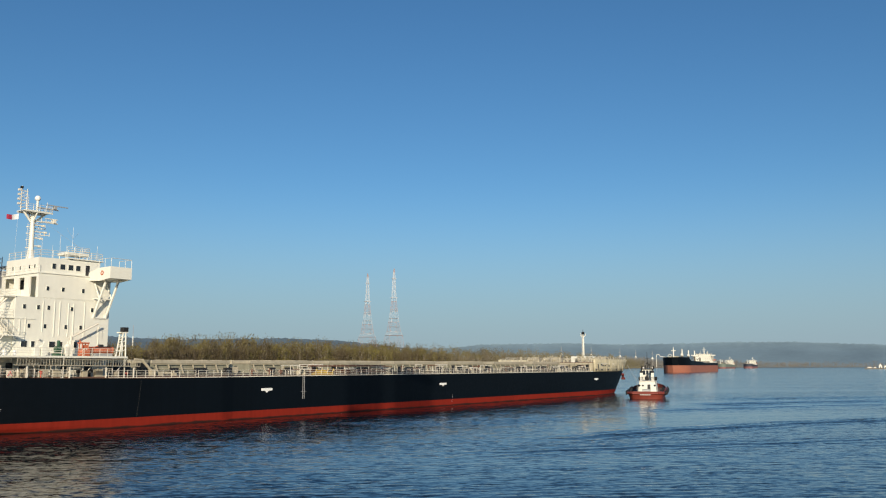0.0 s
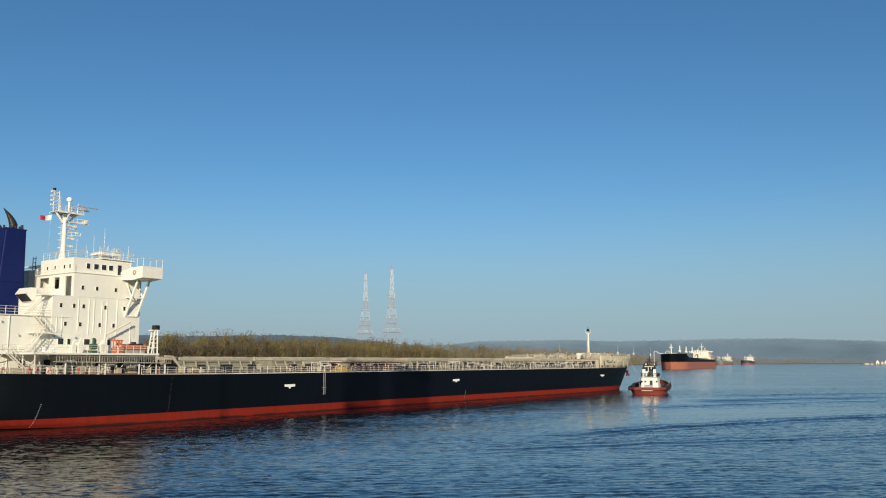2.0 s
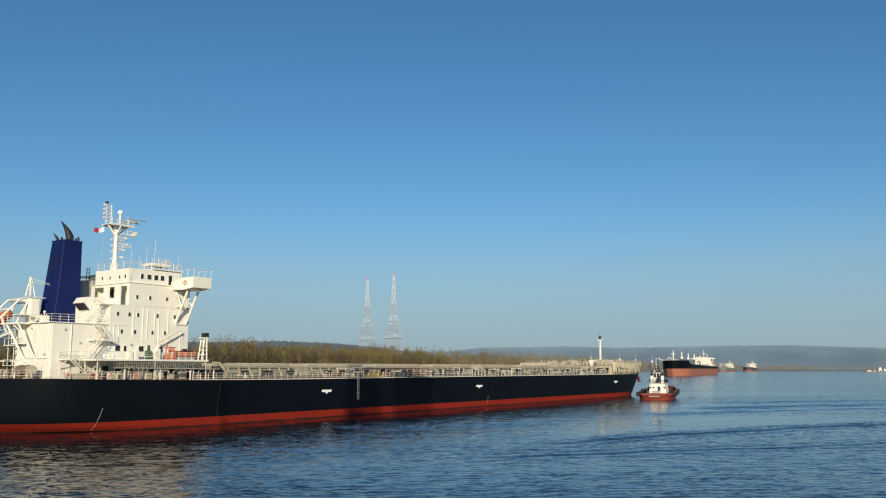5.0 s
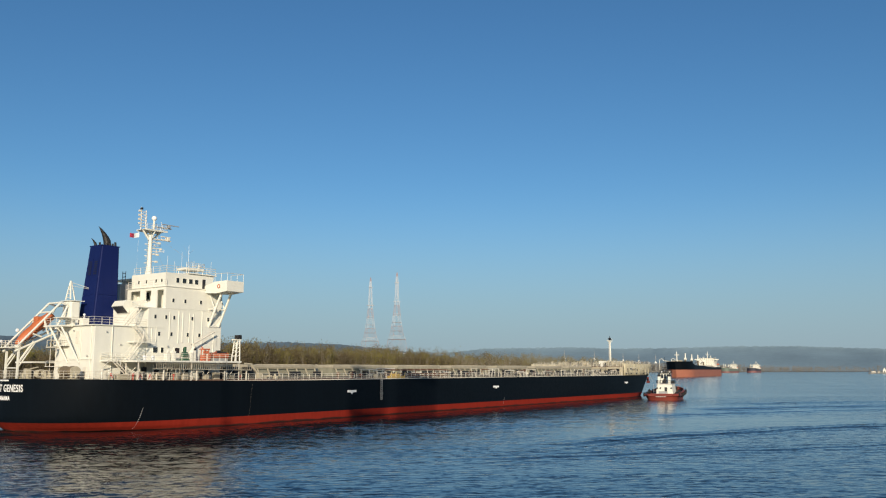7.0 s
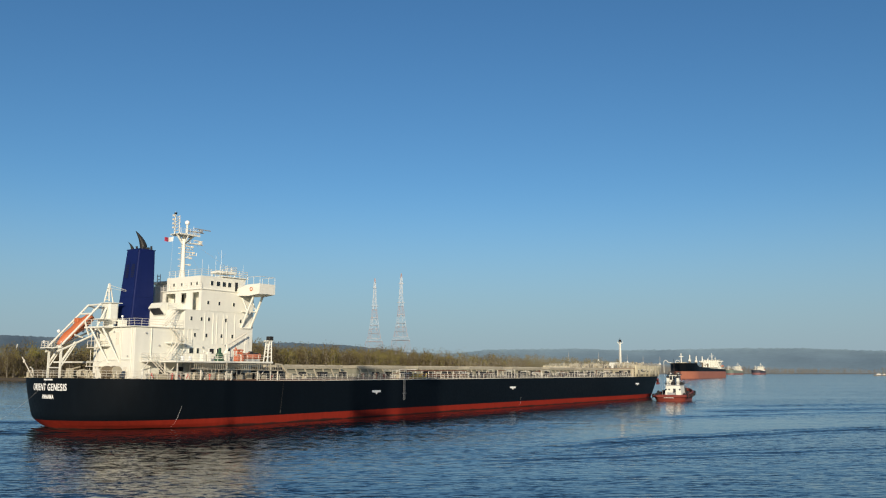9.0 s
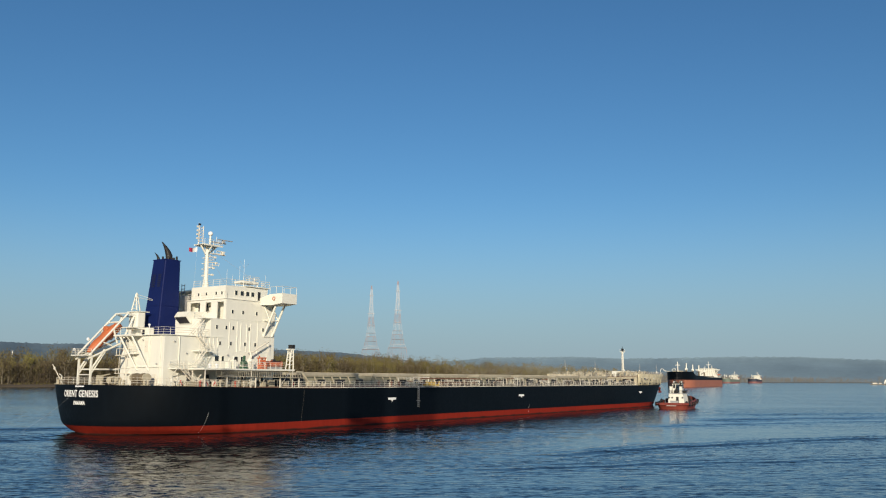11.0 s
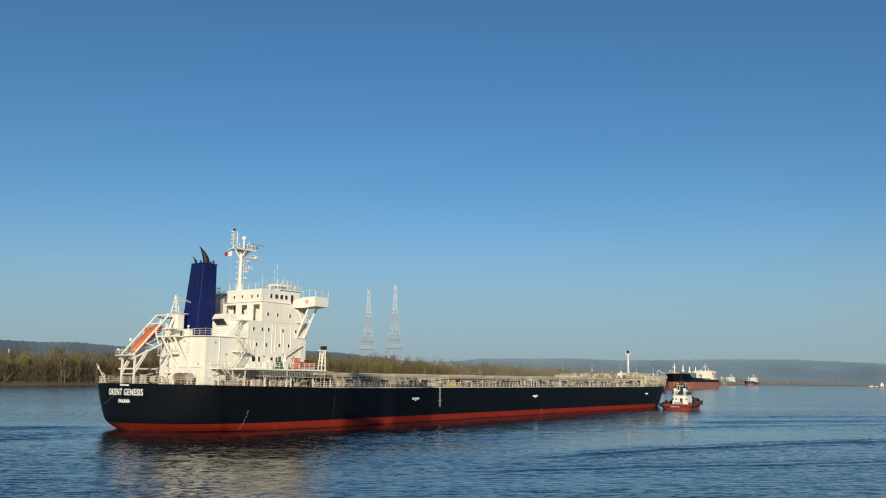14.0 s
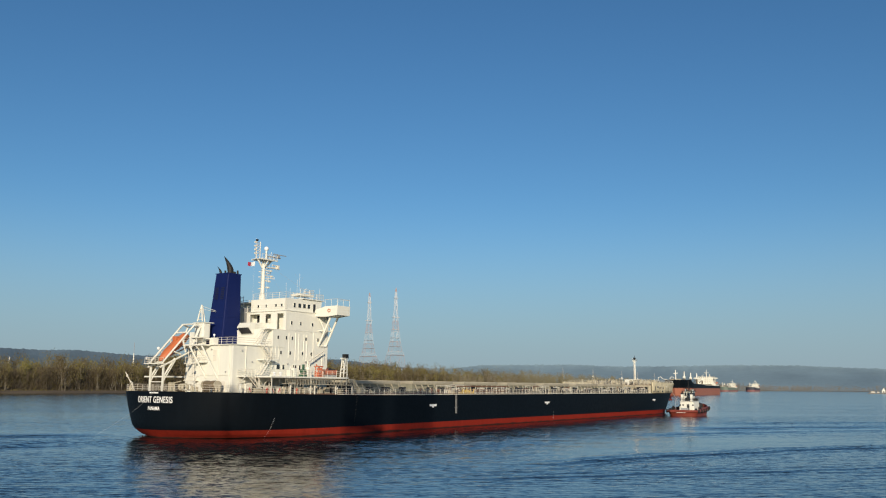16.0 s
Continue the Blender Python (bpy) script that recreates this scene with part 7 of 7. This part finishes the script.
def far_ship(bow, stern, half, top_fore, top_aft, split, upper, lower, house_h, posts, label):
    """A laden or light bulk carrier at anchor. bow and stern are places on the water."""
    b, s = Vector((*bow, 0)), Vector((*stern, 0))
    L = (b - s).length
    ang = math.degrees(math.atan2(b.y - s.y, b.x - s.x))
    ob = thing("anchored_ship", label, "cargo ship", "ships at anchor", pose(s.x, s.y, 0, 0, 0, ang))

    def outline(z):
        k = z / top_fore
        pts = [(0.0 + 2 * (1 - k), half * 0.72), (L * 0.03, half * 0.93), (L * 0.1, half)]
        pts += [(L * u, half) for u in (0.3, 0.5, 0.6, 0.7, 0.78)]
        for i in range(13):
            u = i / 12
            pts.append((L * 0.84 + (L * (0.13 + 0.03 * k)) * u, half * max(0, 1 - u ** 2.2) ** 0.55))
        return pts

    def top(x):
        u = max(0.0, min(1.0, (x / L - 0.55) / 0.33))
        return top_aft + (top_fore - top_aft) * (0.42 * u * u if x < L * 0.885 else 1.0)

    def shell(levels, mat, name):
        bm = B()
        rings = []
        for lev in levels:
            o = outline(min(lev, top_fore))
            rings.append([bm.verts.new((x, -y, min(lev, top(x)))) for x, y in o] + [bm.verts.new((x, y, min(lev, top(x)))) for x, y in o[-2::-1]])
        for p, q in zip(rings, rings[1:]):
            n = len(p)
            for i in range(n):
                bm.faces.new((p[i], p[(i + 1) % n], q[(i + 1) % n], q[i]))
        if name == "upper_hull":
            bm.faces.new(rings[-1])
        bmesh.ops.recalc_face_normals(bm, faces=bm.faces)
        part(name, bm, mat, ob)

    shell((-1, 0, split), lower, "lower_hull")
    shell((split, (split + top_aft) / 2, top_aft, top_fore), upper, "upper_hull")
    z = top_aft
    tier = house_h / 5
    for k in range(5):
        ins = 0.006 * k * L
        wy = half * (0.86, 0.74, 0.66, 0.62, 0.56)[k]
        x1 = L * 0.15 - ins * 0.4
        bm = B()
        box(bm, L * 0.045 + ins, x1, -wy, wy, z + k * tier + 0.02, z + (k + 1) * tier)
        hs = part("deckhouse_tier", bm, M_WHITE, ob)
        for i in range(7 if k else 0):
            y = -wy * 0.85 + wy * 1.7 * i / 6
            zz = z + k * tier + tier * 0.5
            bm = B()
            box(bm, x1 - 0.05, x1 + 0.06, y - 0.4, y + 0.4, zz - 0.35, zz + (0.6 if k == 4 else 0.35))
            part("window", bm, M_GLASS, hs)
        bm = B()
        box(bm, L * 0.04 + ins, x1 + 1.0, -wy - 1.2, wy + 1.2, z + (k + 1) * tier + 0.01, z + (k + 1) * tier + 0.2)
        for s2 in (-1, 1):
            for h in (0.6, 1.1):
                beam(bm, (L * 0.04 + ins, s2 * (wy + 1.1), z + (k + 1) * tier + h), (x1 + 0.9, s2 * (wy + 1.1), z + (k + 1) * tier + h), 0.09, 4)
        part("deck_edge", bm, M_OFFWHITE, hs)
    for s2 in (-1, 1):
        bm = B()
        y0, y1 = sorted((s2 * half * 0.56, s2 * half * 0.97))
        box(bm, L * 0.115, L * 0.14, y0, y1, z + 4.05 * tier, z + 4.55 * tier)
        beam(bm, (L * 0.13, s2 * half * 0.66, z + 2.6 * tier), (L * 0.13, s2 * half * 0.9, z + 4.05 * tier), 0.3, 5)
        part("bridge_wing", bm, M_WHITE, ob)
        bm = B()
        box(bm, L * 0.06, L * 0.1, s2 * half * 0.8 - 1.2, s2 * half * 0.8 + 1.2, z + 1.4 * tier, z + 2.1 * tier, 0.4)
        part("lifeboat", bm, M_ORANGE, ob)
    bm = B()
    zt = z + house_h
    beam(bm, (L * 0.1, 0, zt), (L * 0.1, 0, zt + 10), 0.6, 6, 0.3)
    beam(bm, (L * 0.1, -3.2, zt + 6), (L * 0.1, 3.2, zt + 6), 0.25, 5)
    box(bm, L * 0.1 - 1.5, L * 0.1 + 1.5, -1.6, 1.6, zt + 4, zt + 4.3)
    for y in (-5, 4.5):
        beam(bm, (L * 0.09, y, zt), (L * 0.09, y, zt + 4.5), 0.18, 5)
    ball(bm, (L * 0.08, 3.5, zt + 2.6), 1.0)
    beam(bm, (L * 0.08, 3.5, zt), (L * 0.08, 3.5, zt + 2), 0.3, 5)
    part("mast", bm, M_WHITE, ob)
    bm = B()
    box(bm, L * 0.015, L * 0.045, -3.5, 3.5, z, z + house_h * 0.95, 0.3)
    part("funnel", bm, upper, ob)
    bm = B()
    for s2 in (-1, 1):
        for h in (0.5, 1.1):
            beam(bm, (L * 0.16, s2 * half * 0.98, z + h), (L * 0.55, s2 * half * 0.98, z + h), 0.07, 4)
        for k in range(34):
            x = L * (0.16 + 0.39 * k / 33)
            beam(bm, (x, s2 * half * 0.98, z), (x, s2 * half * 0.98, z + 1.1), 0.07, 4)
    part("guard_rail", bm, M_OFFWHITE, ob)
    bm = B()
    zf = top(L * 0.86)
    box(bm, L * 0.885, L * 0.895, -half * 0.82, half * 0.82, zf - 4, top_fore - 0.1)
    box(bm, L * 0.91, L * 0.935, -5, 5, top_fore - 1.0, top_fore + 1.2, 0.2)
    for y in (-4, 4):
        box(bm, L * 0.95, L * 0.965, y - 1.2, y + 1.2, top_fore - 1.0, top_fore + 1.0, 0.2)
    part("forecastle_gear", bm, M_BUFF, ob)
    for i in range(5):
        bm = B()
        x = L * (0.18 + 0.145 * i)
        box(bm, x, x + L * 0.11, -half * 0.62, half * 0.62, z, z + 2.4)
        part("hatch_cover", bm, M_HATCH, ob)
    for u, h in posts:
        bm = B()
        x = L * u
        h *= 0.85
        beam(bm, (x, 0, z), (x, 0, z + h * 0.5), 1.1, 8, 1.0)
        crane = part("deck_crane", bm, M_WINCH, ob)
        bm = B()
        beam(bm, (x, 0, z + h * 0.5), (x, 0, z + h), 0.95, 8, 0.6)
        box(bm, x - 1.3, x + 1.5, -1.5, 1.5, z + h * 0.5, z + h * 0.66, 0.2)
        part("crane_tower", bm, M_WHITE, crane)
        bm = B()
        for y in (-0.7, 0.7):
            beam(bm, (x + 1.2, y, z + h * 0.55), (x + L * 0.1, y * 0.4, z + 4.0), 0.22, 5)
        for k in range(6):
            u = 0.1 + 0.16 * k
            p = Vector((x + 1.2, 0, z + h * 0.55)).lerp(Vector((x + L * 0.1, 0, z + 4.0)), u)
            beam(bm, p + Vector((0, -0.6, 0)), p + Vector((0, 0.6, 0)), 0.12, 4)
        beam(bm, (x + 0.4, 0, z + h), (x + L * 0.1, 0, z + 4.2), 0.09, 4)
        part("jib", bm, M_COAM, crane)
    bm = B()
    beam(bm, (L * 0.95, 0, top_fore), (L * 0.95, 0, top_fore + 12), 0.8, 6, 0.5)
    box(bm, L * 0.95 - 0.3, L * 0.95 + 0.3, -2.6, 2.6, top_fore + 7.5, top_fore + 8.3)
    part("foremast", bm, M_WHITE, ob)
    return ob


# distance haze is put into the navy and the red of these hulls
M_FARBLUE = material("far_hull_navy_hazed", (0.04, 0.045, 0.065), 0.6, vary=0.15)
M_FARGREEN = material("far_hull_grey_green", (0.14, 0.18, 0.15), 0.5, vary=0.15)
M_FARRED = material("far_hull_red_hazed", (0.23, 0.10, 0.095), 0.6, vary=0.15)
far_ship((337.6, 1026.7), (462.5, 1243), 17.0, 18.6, 11.8, 8.6, M_HULL, M_RUSTRED, 13, ((0.24, 17), (0.40, 20), (0.57, 20), (0.74, 21)), "anchored black and orange-red bulk carrier riding high")
far_ship((890, 2300), (948, 2365), 13, 13, 10, 4.0, M_FARGREEN, M_FARRED, 13, ((0.3, 14), (0.55, 14), (0.8, 16)), "distant grey-green cargo ship at anchor")
far_ship((1004, 2390), (1052, 2460), 13, 13, 10, 5.0, M_FARBLUE, M_FARRED, 13, (), "distant navy blue cargo ship with red bottom at anchor")

# ---- landing on the right bank ----


def landing():
    az, d = 30.35, 2050
    x, y = d * math.sin(radians(az)), d * math.cos(radians(az))
    ob = thing("river_landing", "low barge landing with small white sheds", "landing", m=pose(x, y, 0, 0, 0, -30))
    bm = B()
    box(bm, -34, 40, -6, 6, -0.5, 1.6, 0.2)
    box(bm, -30, 38, -5.9, 5.9, 1.6, 2.2, 0.1)
    part("barge", bm, M_COAM, ob)
    for x0, w, h in ((-28, 9, 1.8), (-16, 5, 1.4), (24, 9, 2.6)):
        bm = B()
        slab(bm, [(x0, 2.2), (x0 + w, 2.2), (x0 + w, 2.2 + h), (x0 + w / 2, 2.2 + h * 1.35), (x0, 2.2 + h)], -4, 4)
        part("shed", bm, M_OFFWHITE, ob)
    for x0, w, h in ((-6, 6, 10), (4, 4, 6.5), (10, 5, 9), (17, 4, 7)):
        bm = B()
        slab(bm, [(x0, 2.2), (x0 + w, 2.2), (x0 + w, 2.2 + h * 0.45), (x0 + w / 2, 2.2 + h), (x0, 2.2 + h * 0.45)], -4, 4)
        part("gabled_shed", bm, M_WHITE, ob)
        bm = B()
        box(bm, x0 + w * 0.35, x0 + w * 0.65, -4.1, -3.9, 2.2, 2.2 + h * 0.3)
        part("doorway", bm, M_DARK, ob)
    for x0, h in ((-31, 7), (1, 9), (33, 6)):
        bm = B()
        beam(bm, (x0, 0, 2.2), (x0, 0, 2.2 + h), 0.5, 6, 0.3)
        part("mooring_pile", bm, M_COAM, ob)


landing()

# ---- the berth behind the camera, whose towers throw their shade across the river ----
M_CONC = material("weathered_concrete", (0.36, 0.34, 0.30), 0.85, vary=0.15, scale=0.2, fine=2.0, bump=0.2)


def berth():
    bm = B()
    box(bm, -60, 60, -26, 1.2, -3, 6.95)
    tagged(part("pavement", bm, M_CONC, None), "grey concrete quay", "quay", kind="structure")
    for x0, x1, h, step in ((-11.8, -5.2, 56, 0.66), (-3.0, 4.8, 56, 0.66), (-29.5, -29.0, 46, 1.2)):
        t = thing("loading_gantry", "tall grey steel grain-loading gantry on the quay", "gantry", "quay gantries", pose(0, -14, 6.95))
        x, bm = x0, None
        while x <= x1:
            bm = B()
            box(bm, x, x + 0.32, -1.0, 1.0, 0, h)
            part("gantry_leg", bm, M_STEEL, t)
            x += step
        for k in range(5):
            bm = B()
            z = h * (k + 1) / 5
            box(bm, x0, x1 + 0.4, -0.9, 0.9, z - 1.0, z)
            part("cross_girder", bm, M_STEEL, t)


berth()


def motions():
    walk(ship, [(t, pose(x, y, 0, 0, 0, r)) for t, x, y, r in SHIP])
    walk(water, [(t, pose(-0.22 * t, -0.3 * t, 0)) for t in (0, 8, 16)])
    tug.scale = (0.91, 0.91, 0.91)
    walk(tug, [(t, pose(x, y, 0, 0, 0, r)) for t, x, y, r in TUG])


motions()
